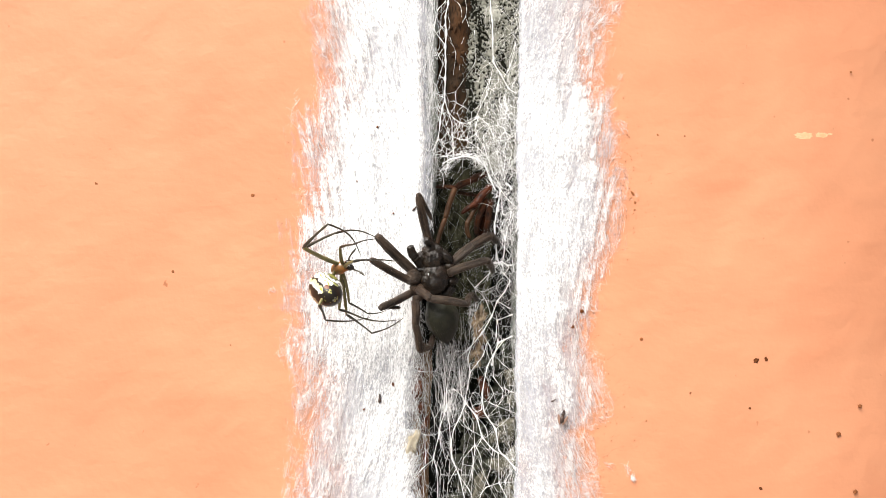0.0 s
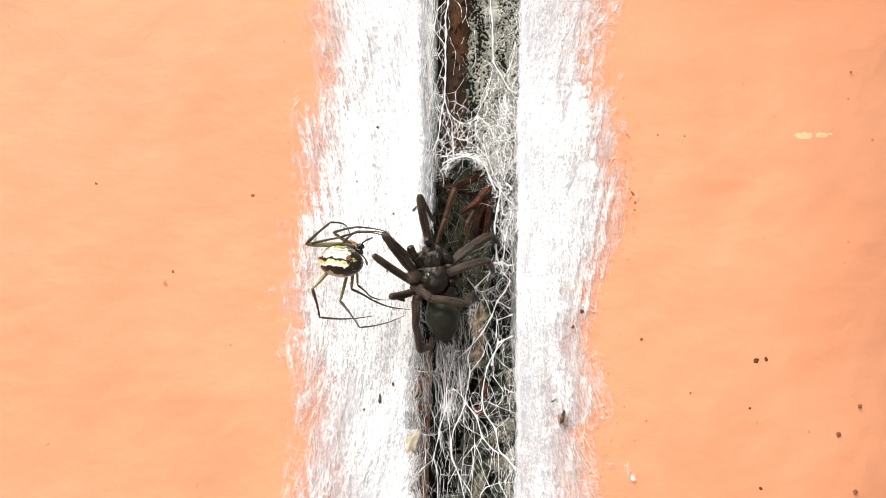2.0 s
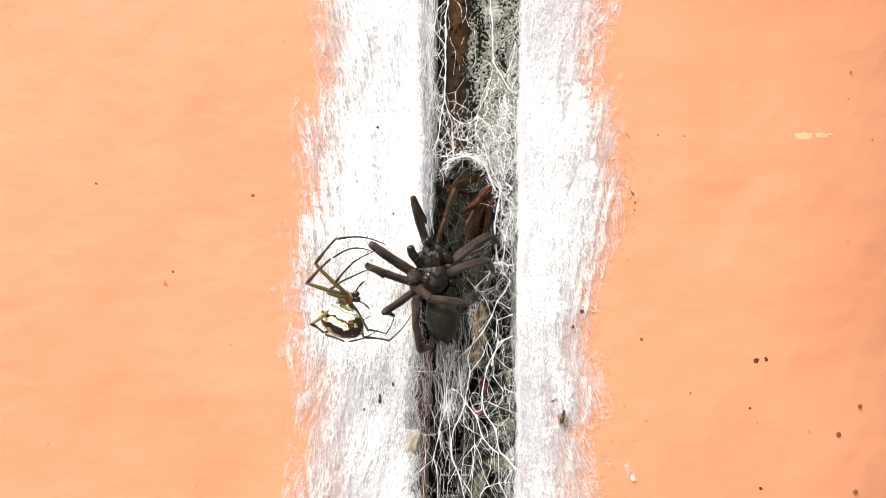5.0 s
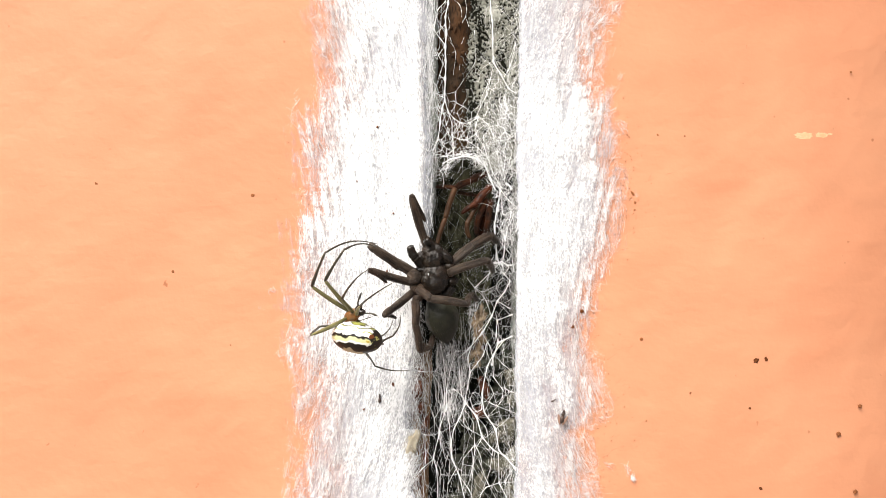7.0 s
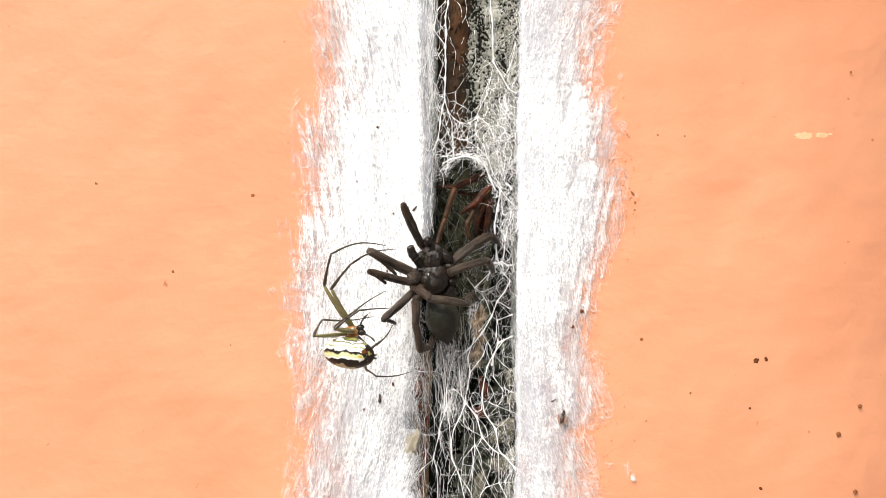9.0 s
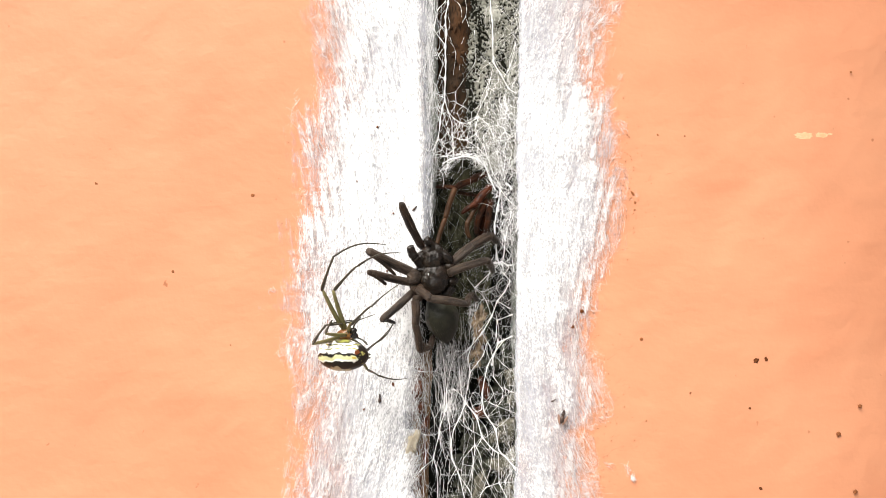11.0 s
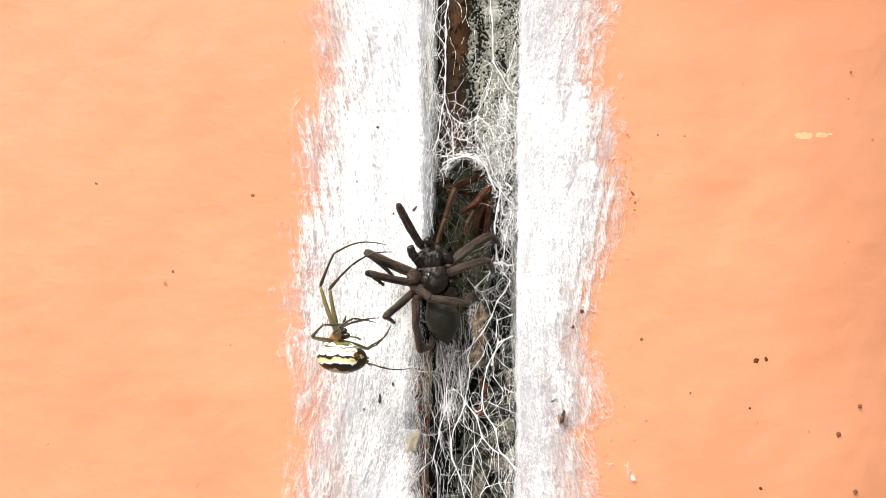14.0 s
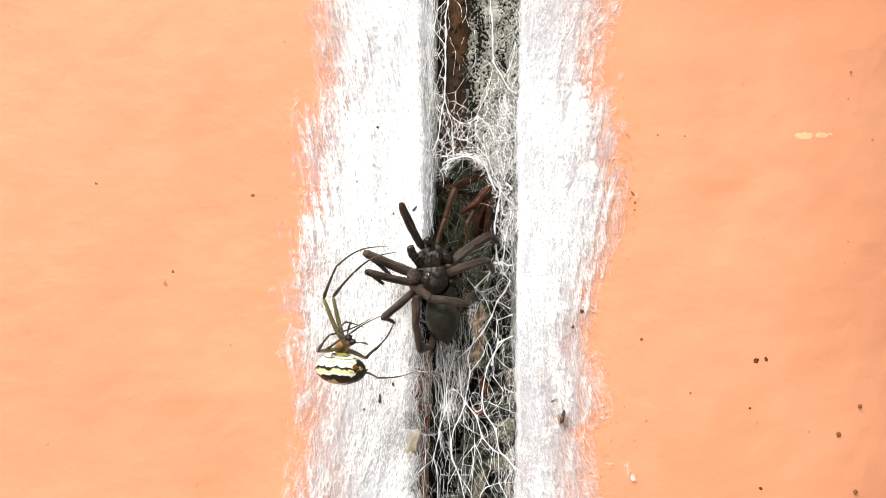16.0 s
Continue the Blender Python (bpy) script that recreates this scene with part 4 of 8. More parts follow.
string(0.104, (9.6, -9.2, 0.0), (11.9, -10.6, 0.2))
string(0.078, (7.6, -9.1, 0.0), (8.6, -11.9, 0.0))
string(0.078, (6.3, -14.6, 0.0), (8.6, -11.9, 0.5))
string(0.052, (5.3, -6.6, 0.0), (6.9, -7.6, 0.3), (8.6, -6.9, 0.1), (10.4, -5.9, 0.3))
string(0.052, (5.6, -6.9, 0.0), (6.3, -9.9, 0.5))
string(0.052, (4.3, -5.2, 0.1), (5.6, -6.9, 0.3))
string(0.046, (10.3, 0.1, 0.3), (8.6, -1.9, 0.5), (7.9, -5.6, 0.1))
string(0.104, (10.4, -2.2, 0.2), (8.6, -3.9, 0.1), (5.6, -6.9, 0.1))
string(0.078, (10.4, -2.2, 0.3), (10.9, -4.6, 0.2), (11.9, -5.6, 0.0))
string(0.13, (8.9, -2.7, 0.3), (10.4, -2.2, 0.5), (11.6, -3.1, 0.0))
string(0.052, (6.9, -7.6, 0.1), (7.6, -9.1, 0.2), (9.6, -9.2, 0.0))
string(0.052, (6.3, -9.9, 0.2), (5.6, -11.9, 0.5), (6.9, -14.9, 0.3))
string(0.065, (4.3, -17.9, 0.5), (2.3, -18.2, 0.1), (0.6, -18.9, 0.2))
string(0.14, (10.9, -15.9, 0.2), (8.9, -18.7, 0.5), (7.8, -20.9, 0.3), (6.9, -25.6, 0.5), (7.3, -28.9, 0.3), (9.3, -31.9, 0.5), (9.9, -35.6, 0.0), (12.6, -38.6, 0.3), (14.3, -41.9, 0.1))
string(0.15, (5.6, -15.6, 0.3), (4.4, -19.2, 0.3), (4.8, -21.9, 0.1), (4.3, -24.6, 0.2), (3.9, -27.1, 0.5), (5.9, -29.6, 0.2), (6.9, -33.2, 0.0), (8.9, -35.6, 0.3), (10.9, -36.6, 0.5), (12.9, -38.9, 0.0))
string(0.14, (3.9, -27.4, 0.1), (2.9, -29.9, 0.5), (1.9, -31.9, 0.3), (1.4, -34.6, 0.2), (1.6, -37.2, 0.3), (2.9, -40.2, 0.0), (3.9, -44.6, 0.3))
string(0.1, (0.6, -25.2, 0.0), (0.6, -28.2, 0.2), (-0.4, -30.9, 0.5), (-0.7, -32.9, 0.5), (-1.7, -36.9, 0.5), (-1.1, -39.2, 0.3), (-0.9, -44.6, 0.1))
string(0.09, (0.6, -28.2, 0.1), (1.1, -30.9, 0.5), (1.4, -34.6, 0.1))
string(0.1, (0.6, -25.2, 0.0), (1.9, -24.8, 0.1), (3.3, -25.9, 0.5), (3.9, -27.2, 0.5))
string(0.08, (-0.4, -17.2, 0.1), (0.1, -19.9, 0.3), (0.6, -25.2, 0.5))
string(0.07, (2.3, -17.9, 0.2), (1.3, -21.2, 0.5), (0.6, -25.2, 0.2))
string(0.06, (2.8, -17.9, 0.3), (2.9, -21.6, 0.2), (3.3, -25.9, 0.5))
string(0.09, (-4.6, -32.1, 0.5), (-3.2, -32.9, 0.0), (-1.4, -32.9, 0.3), (-0.6, -32.2, 0.5))
string(0.08, (-6.1, -41.9, 0.1), (-3.7, -38.9, 0.5), (-1.7, -37.2, 0.5))
string(0.1, (4.8, -21.9, 0.1), (6.3, -19.9, 0.3), (7.1, -18.9, 0.0), (7.8, -16.6, 0.3))
string(0.07, (8.9, -19.9, 0.2), (8.9, -22.6, 0.5), (10.6, -24.9, 0.5))
string(0.1, (10.9, -24.6, 0.1), (11.9, -25.2, 0.5), (13.1, -25.6, 0.3))
string(0.05, (6.9, -26.2, 0.3), (8.6, -27.4, 0.2), (12.9, -29.1, 0.3))
string(0.035, (9.6, -27.6, 0.2), (10.9, -31.9, 0.0), (12.3, -36.6, 0.5))
string(0.04, (7.3, -21.9, 0.5), (8.8, -25.2, 0.5), (9.6, -27.9, 0.5), (10.5, -26.2, 0.2), (10.6, -24.9, 0.3))
string(0.05, (3.9, -28.6, 0.5), (5.3, -30.6, 0.0), (5.6, -34.6, 0.1), (5.3, -39.2, 0.1), (4.9, -44.6, 0.5))
string(0.05, (6.9, -33.2, 0.5), (5.6, -35.9, 0.1), (5.1, -39.2, 0.0))
string(0.05, (5.6, -34.6, 0.5), (3.6, -37.2, 0.2), (3.3, -39.2, 0.0))
string(0.05, (8.8, -35.6, 0.0), (8.3, -39.2, 0.0), (6.3, -44.6, 0.0))
string(0.08, (9.9, -41.4, 0.3), (7.6, -42.2, 0.0), (6.6, -43.6, 0.2))
string(0.1, (9.9, -41.4, 0.1), (11.6, -44.6, 0.2))
string(0.05, (9.9, -41.4, 0.0), (9.8, -35.9, 0.5))
string(0.05, (6.3, -37.2, 0.1), (7.8, -41.2, 0.2), (9.6, -44.6, 0.2))
string(0.035, (3.1, -40.0, 0.0), (5.3, -39.7, 0.1))
string(0.08, (2.9, -40.2, 0.1), (4.6, -42.6, 0.2), (5.3, -44.6, 0.5))
string(0.05, (-6.7, -21.2, 0.1), (-3.7, -21.7, 0.2), (-1.4, -21.6, 0.2), (-0.4, -20.2, 0.3))
string(0.04, (-2.4, -27.6, 0.2), (-1.5, -29.9, 0.3), (-1.6, -32.7, 0.3))
string(0.05, (1.4, -34.6, 0.0), (0.6, -37.2, 0.0), (-0.4, -34.6, 0.2), (-0.4, -32.2, 0.3))
string(0.05, (12.6, -15.9, 0.2), (12.9, -18.6, 0.3), (13.4, -21.2, 0.1))
string(0.04, (8.9, -18.7, 0.2), (10.9, -20.6, 0.0), (13.4, -22.6, 0.2))
string(0.07, (6.1, -28.9, 0.5), (6.8, -28.4, 0.1), (6.9, -26.9, 0.5), (6.3, -25.6, 0.3), (5.3, -25.4, 0.0), (4.8, -26.6, 0.1), (5.3, -28.1, 0.0), (6.1, -28.9, 0.3))
string(0.05, (-3.2, -32.9, 0.1), (-3.1, -37.2, 0.0), (-3.6, -44.6, 0.1))
string(0.045, (1.4, -34.6, 0.3), (1.1, -39.2, 0.5), (0.6, -44.6, 0.3))
string(0.05, (5.9, -29.6, 0.5), (7.6, -31.6, 0.1), (8.3, -35.6, 0.5))
string(0.04, (13.1, -25.6, 0.3), (11.6, -29.9, 0.1), (9.3, -31.9, 0.5))
string(0.04, (10.9, -36.6, 0.0), (12.9, -35.9, 0.3), (14.3, -37.2, 0.5))
string(0.05, (12.6, -38.6, 0.2), (10.9, -41.2, 0.3), (9.9, -41.4, 0.0))
string(0.04, (-1.7, -36.9, 0.2), (-0.4, -39.2, 0.1), (-0.7, -44.6, 0.1))
string(0.04, (2.9, -29.9, 0.0), (4.3, -31.6, 0.2), (6.9, -33.2, 0.0))


def branches(nodes, count, near, far, thin, seed):
    """Thin straight threads that tie places of the web to one another, flared where they join."""
    g = np.random.default_rng(seed)
    p, r = [], []
    while len(p) < count:
        a = nodes[g.integers(len(nodes))]
        d = np.linalg.norm((nodes - a) * np.array([1.0, 1.0, 0.7]), axis=1)
        ok = np.nonzero((d > near) & (d < far))[0]
        if len(ok) == 0:
            continue
        b = nodes[ok[g.integers(len(ok))]]
        c = (a + b) / 2
        q = np.linspace(0, 1, 6)[:, None]
        if (1.2 < c[0] < 6.5 and c[2] > 25) or ((c[0] - 4.0) / 4.9) ** 2 + ((c[2] - 6.5) / 8.5) ** 2 < 1 or ((c[0] + 0.5) / 4.2) ** 2 + ((c[2] + 9.0) / 9.0) ** 2 < 1:
            count -= 1
            continue
        p.append(a * (1 - q) + b * q + np.array([g.normal(0, 0.05), g.normal(0, 0.05), -abs(g.normal(0, 0.05))]) * np.linalg.norm(b - a) * np.sin(q * math.pi))
        w = thin * math.exp(g.normal(0, 0.5))
        r.append(w * np.array([1.8, 1.1, 0.9, 0.9, 1.1, 1.8]))
    return p, r


knots = np.concatenate([q[::2] for q in paths])
bp, br = branches(knots, 430, 0.8, 3.4, 0.015, 21)
threads("web_branch", bp, br, SILK, label="thin white threads tying the silk cords together", category="spider web", sides=4)
threads("web_cord", list(paths), list(radii), SILK, label="thick white silk cords spanning the wall joint", category="spider web", sides=5)

HOLES = ((4.6, 7.5, 4.4, 7.0), (-0.5, -9.5, 4.5, 9.0), (-2.5, 4, 4, 8))
nets = [net(6.8, 13.7, -19, -6, 1.7, 3.2, 0.5, 0.45, 0.013, 0.5, 22, HOLES), net(9.2, 13.7, -5, 9, 1.4, 2.4, 0.4, 0.9, 0.014, 0.5, 23, HOLES),
        net(-4.5, 13.6, -47, -17, 1.6, 5.4, 1.4, 0.4, 0.011, 0.5, 4, HOLES),
        net(-4.2, 13.6, 12.5, 23, 2.2, 2.6, 0.5, 0.85, 0.027, 0.6, 5, HOLES), net(8.6, 13.7, -5, 22, 1.8, 3.4, 0.3, 0.9, 0.025, 0.6, 6, HOLES),
        net(7.4, 13.7, 8, 29, 0.9, 1.3, 0.9, 0.8, 0.024, 0.5, 7, HOLES), net(-3.5, 4.5, -47, -19, 2.4, 7.5, 0.4, 0.55, 0.012, 0.5, 8, HOLES),
        net(-4.0, 9.0, 14, 22, 1.1, 1.5, 1.0, 0.75, 0.021, 0.5, 9, HOLES), net(3.0, 9.0, 19, 34, 1.3, 2.2, 1.6, 0.5, 0.016, 0.5, 13, HOLES), net(-3.6, 0.8, 16, 40, 1.2, 3.4, 0.6, 0.55, 0.02, 0.5, 14, HOLES), net(8.0, 13.7, -20, -3, 2.2, 3.6, 0.3, 0.5, 0.022, 0.6, 17, HOLES), net(6.5, 13.7, -16, 3, 1.3, 2.6, 1.2, 0.4, 0.012, 0.5, 10, HOLES),
        net(9.5, 13.7, -2, 22, 1.0, 1.8, 0.9, 0.9, 0.013, 0.5, 11, HOLES), net(6.0, 13.7, -47, -18, 1.5, 2.8, 1.8, 0.4, 0.010, 0.5, 12, HOLES)]
threads("web_net", sum((q[0] for q in nets), []), sum((q[1] for q in nets), []), SILK, label="uneven net of white silk threads across the joint", category="spider web", sides=4)


def wisps(boxes, count_of, thin, lean=8, deep=(0.3, 4.0), seed=9):
    g = np.random.default_rng(seed)
    paths, radii = [], []
    for (x0, x1, z0, z1, count) in boxes:
        for _ in range(int(count * count_of)):
            x, z, y = g.uniform(x0, x1), g.uniform(z0, z1), g.uniform(*deep)
            length = g.uniform(2, 11)
            k = np.linspace(-0.5, 0.5, 7)
            a = math.radians(g.normal(0, lean))
            px = x + k * length * math.sin(a) + g.normal(0, 0.3) * (k * k - 0.1) * length + g.normal(0, 0.12, 7)
            pz = z + k * length * math.cos(a)
            px = np.clip(px, -6.5, 13.8)
            paths.append(np.stack([px, np.full(7, y) + g.normal(0, 0.15, 7), pz], 1))
            radii.append(thin * g.uniform(0.5, 1.6))
    return paths, radii


p, r = wisps([(-4.8, -1.8, 4, 46, 190), (-4.8, -1.8, 26, 46, 150)], 1.0, 0.02, 5, (-0.35, 0.5))
p5, r5 = wisps([(-5.6, -3.2, -46, -18, 70), (-2.5, 4.0, -46, -17, 45), (8.5, 13.6, 10, 24, 40), (4, 13.6, 14, 22, 20), (11, 13.6, -46, 10, 60)], 1.0, 0.009, 9, (-0.1, 1.6), 10)
p6, r6 = wisps([(8, 13.6, -30, 22, 20), (-3, 6, -46, -18, 25), (8, 13, 10, 24, 60), (8, 13, 1, 14, 4)], 1.0, 0.012, 60, (0.2, 2.0), 12)
p7, r7 = wisps([(-4, 13, -46, -18, 18), (8, 13.4, -18, 10, 20), (-3, 13, 12, 22, 30), (8, 13, 24, 46, 40)], 1.0, 0.011, 28, (1.0, 3.0), 14)
p8, r8 = wisps([(-1.0, 4.2, -29, -15, 75), (-4.4, -1.5, -26, -17, 18), (3.0, 5.5, -24, -12, 40), (9.0, 13.6, -46, -30, 60)], 0.3, 0.026, 7, (0.2, 1.4), 15)
pa, ra = wisps([(-7.8, -4.2, -46, -12, 330), (-6.0, -4.4, -12, 0, 40), (-4.6, -2.6, 0, 46, 60), (12.6, 13.8, -46, 46, 120)], 1.0, 0.016, 26, (-0.7, 0.2), 18)
pb, rb = wisps([(-4.4, -1.8, 2, 46, 90)], 1.0, 0.026, 4, (-0.4, 0.3), 19)
p9, r9 = wisps([(9.0, 13.6, -46, -26, 30), (4.5, 13.6, -10, 3, 20)], 1.0, 0.013, 50, (0.6, 3.0), 16)
p, r = p + p5 + p7 + p8 + p9 + pa + pb, r + r5 + r7 + r8 + r9 + ra + rb
pc, rc = wisps([(-1.6, 4.6, -27, -13, 130), (-6.4, -2.0, -30, -18, 60)], 1.0, 0.011, 8, (0.0, 1.2), 27)
p, r = p + pc, r + rc
threads("web_wisp", p + p6, r + r6, SILK, label="fine white silk wisps hanging in the joint", category="spider web")

p, r = wisps([(-1.6, 8.2, -2, 13, 150), (2.0, 8.4, -13, 0, 110), (9.0, 13.2, -30, -20, 20)], 0.5, 0.006, 45, (1.8, 4.0), 28)
threads("lining_hair", p, r, SILK_OLD, label="fine grey silk hairs over the lining of the hole", category="spider silk")

g = np.random.default_rng(31)
fp, fr = [], []
for _ in range(150):
    a = g.uniform(0.2, 2.6)
    c = np.array([4.1 - 3.4 * math.cos(a) * 1.1, g.uniform(-0.4, 0.8), 12.6 + 4.0 * math.sin(a)]) + g.normal(0, 0.35, 3)
    k = np.linspace(-0.5, 0.5, 6)
    th = a + g.normal(math.pi / 2, 0.5)
    ln = g.uniform(1.0, 3.0)
    fp.append(np.stack([c[0] - k * ln * math.cos(th), c[1] + 0 * k, c[2] + k * ln * math.sin(th) * 0.8 + g.normal(0, 0.2) * k * k], 1))
    fr.append(g.uniform(0.012, 0.035))
threads("silk_arch", fp, fr, SILK, label="fuzzy white silk rim over the dark hole", category="spider silk")

# stray threads at the rims
g = np.random.default_rng(41)
sp, sr = [], []


def puff(x, z, wide, tall, lean, count, thin):
    """A small tuft of loose threads that clings to the paint."""
    for _ in range(count):
        a = math.radians(lean + g.normal(0, 28))
        k, ln = np.linspace(-0.5, 0.5, 6), g.uniform(0.5, 1.0) * tall
        cx, cz = x + g.normal(0, wide * 0.35), z + g.normal(0, tall * 0.2)
        sp.append(np.stack([cx + k * ln * math.sin(a) + g.normal(0, 0.9) * (k * k - 0.1) * ln + g.normal(0, 0.04, 6), -0.12 - 0.1 * np.cos(k * 3) + 0 * k, cz + k * ln * math.cos(a)], 1))
        sr.append(0.75 * thin * math.exp(g.normal(0, 0.4)) * np.array([0.4, 1, 1.1, 1.1, 1, 0.4]))


puff(-26.3, 23.6, 0.9, 3.4, -4, 16, 0.014)
puff(-26.0, 26.4, 0.3, 2.2, 12, 5, 0.016)
puff(-30.2, -7.4, 1.5, 1.3, -60, 16, 0.015)
puff(-28.2, -19.0, 1.0, 2.8, 30, 14, 0.014)
puff(33.6, -40.6, 0.45, 1.3, -30, 26, 0.026)
puff(32.6, -38.6, 0.3, 2.6, -28, 8, 0.02)
puff(29.6, -38.2, 1.0, 1.4, -70, 14, 0.016)
puff(31.8, 21.6, 0.7, 2.6, -40, 18, 0.018)
puff(29.8, 27.8, 1.0, 3.0, 5, 14, 0.012)
puff(31.4, 30.6, 0.9, 1.6, 10, 9, 0.014)
puff(28.6, 40.8, 1.6, 3.4, 50, 26, 0.02)
puff(30.6, 43.0, 1.2, 3.0, 35, 24, 0.02)
puff(27.2, 37.2, 1.2, 1.6, 80, 16, 0.02)
puff(25.8, -20.2, 2.4, 3.4, 75, 18, 0.013)
puff(27.6, -25.6, 0.7, 6.0, -16, 14, 0.014)
puff(24.6, -34.0, 0.7, 6.5, -14, 12, 0.016)
puff(22.4, -36.0, 1.0, 9.0, -22, 14, 0.018)
puff(20.6, -33.0, 1.0, 10.0, -20, 14, 0.018)
puff(18.4, -38.0, 1.0, 10.0, -18, 14, 0.018)
threads("stray_thread", sp, sr, SILK, label="loose white silk tufts at the rim of the mat", category="spider silk")

# fine creases in the paint beside the mat
cp, cr = [], []
for _ in range(90):
    x, z, ln, k = 29.5 + abs(g.normal(0, 4.5)), g.uniform(-45, 24), g.uniform(0.5, 2.2), np.linspace(-0.5, 0.5, 6)
    if x < lerp_table(z, RIM_RIGHT) + 0.6:
        continue
    a = math.radians(g.normal(62, 16))
    px, pz = x + k * ln * math.sin(a), z + k * ln * math.cos(a) + g.normal(0, 0.3) * k * k * ln
    cp.append(np.stack([px, np.array([face(q, w) for q, w in zip(px, pz)]) + 0.005, pz], 1))
    cr.append(g.uniform(0.007, 0.017) * np.array([0.4, 1, 1, 1, 1, 0.4]))
threads("paint_crease", cp, cr, GRIT, label="fine brown creases in the paint beside the silk", category="paint crease", sides=4)

# grit where the mat frays out
bm = bmesh.new()
grit = random.Random(17)
for i in range(900):
    z = grit.choice((grit.uniform(-46, 44), grit.uniform(-46, -14), grit.uniform(2, 22)))
    right = grit.random() < 0.85
    d = (lerp_table(z, REACH_RIGHT if right else REACH_LEFT)) * grit.uniform(0.7, 1.0) + abs(grit.gauss(0, 3.2))
    x = edge_right(z) + d if right else edge_left(z) - d
    k = grit.uniform(0.03, 0.095)
    blob(bm, (x, -0.05, z), (k, 0.06, k * grit.uniform(0.7, 1.8)), (0, grit.uniform(-60, 60), 0), 0.4, 900, 1, i)
ob = part("paint_grit", bm, GRIT)
ob.location = (0, 0, HEIGHT)
tagged(ob, "fine dark grit and pinholes on the paint beside the silk", "grit", "", "stuff")


# ---- small husks in the silk ----
def husk(px, pz, y, size, turn, wings, label):
    root = new("insect_husk")
    q = spot(px, pz, y)
    root.matrix_basis = at(*q) @ pose(0, 0, 0, 0, turn, 0)
    bm = bmesh.new()
    blob(bm, (0, 0, -0.45 * size), (0.32 * size, 0.3 * size, 0.62 * size), (0, 0, 0), 0.2, 600, 2, 3)
    part("abdomen", bm, HUSK, root)
    bm = bmesh.new()
    blob(bm, (0, 0, 0.3 * size), (0.27 * size, 0.27 * size, 0.33 * size), (0, 0, 0), 0.2, 600, 2, 5)
    part("thorax", bm, HUSK, root)
    bm = bmesh.new()
    blob(bm, (0, 0, 0.72 * size), (0.18 * size, 0.18 * size, 0.17 * size), (0, 0, 0), 0.1, 600, 2, 7)
    part("head", bm, HUSK, root)
    for s in (-1, 1) if wings else ():
        bm = bmesh.new()
        blob(bm, (s * 0.42 * size, -0.12 * size, -0.5 * size), (0.2 * size, 0.04 * size, 0.75 * size), (0, s * 20, 0), 0.1, 500, 2, 9)
        part("wing", bm, WING, root, "dull brown wing")
    return tagged(root, label, "insect", "insect husks in the silk")


husk(21.2, -29.6, -0.9, 1.3, 12, True, "dead winged insect husk hung in the silk mat")
husk(19.6, -26.8, -0.8, 0.55, 60, False, "tiny dark insect husk in the silk mat")
husk(-11.2, -26.4, -1.0, 0.85, 0, False, "tiny black insect husk stuck in white silk")
husk(-5.0, 7.2, -0.9, 0.6, 40, False, "tiny dark insect husk at the edge of the joint")

# ---- ground, far below ----
bm = bmesh.new()
bmesh.ops.create_grid(bm, x_segments=2, y_segments=2, size=400)
tagged(part("ground", bm, GROUND), "grey trodden ground before the wall", "ground", "", "structure")


# ---- the orb weaver ----
WEAVER_LENGTHS = {"A": (8.82, 6.78, 9.55), "B": (8.46, 6.24, 9.8), "S": (5.49, 5.03, 6.69), "P": (7.69, 5.19, 6.81), "R": (6.51, 3.52, 6.19), "Q": (8.84, 5.96, 7.93), "L": (9.12, 6.05, 9.59), "M": (7.42, 4.73, 6.66)}
HOUSE_LENGTHS = {"a": (9.47, 4.97), "b": (9.91, 6.32), "c": (9.28, 3.69), "d": (7.39, 4.37)}
rnd = random.Random(3)
weaver = tagged(new("orb_weaver_spider"), "small orb weaver spider, silver and yellow striped, among silk threads", "spider")
bm = bmesh.new()
blob(bm, (0.1, 0, 0), (1.6, 1.12, 1.0), (0, 0, 0), 0.06, 500, 3, 1)
blob(bm, (1.2, 0, 0.15), (0.85, 0.85, 0.75), (0, 0, 0), 0.05, 500, 3, 2)
weaver_head = part("cephalothorax", bm, AMBER, weaver, "glossy amber head and thorax")
bm = bmesh.new()
blob(bm, (1.95, 0.4, 0.2), (0.8, 0.58, 0.62), (0, 0, 14), 0.1, 500, 2, 3)
blob(bm, (1.95, -0.4, 0.2), (0.8, 0.58, 0.62), (0, 0, -14), 0.1, 500, 2, 4)
part("jaw", bm, EYE_BLACK, weaver_head, "glossy black jaws")
for s in (-1, 1):
    bm = limb(2.9, [0.13, 0.15, 0.12, 0.2, 0.12], s * 0.5, 8, 12, rnd, 12, 0.3)
    ob = part("palp", bm, DARK_LEG, weaver_head, "thin dark feeler")
    ob.matrix_basis = bone(1.9, s * 0.6, 0, 0.8, s * 0.62, 0.2)
for s in (-1, 1):
    bm = bmesh.new()
    for k, q in enumerate((0.2, 0.5)):
        blob(bm, (1.75 - 0.15 * k, s * q, 0.78), (0.13, 0.13, 0.12), (0, 0, 0), 0, 1, 2)
    part("eye", bm, EYE_BLACK, weaver_head, "shiny black eyes")

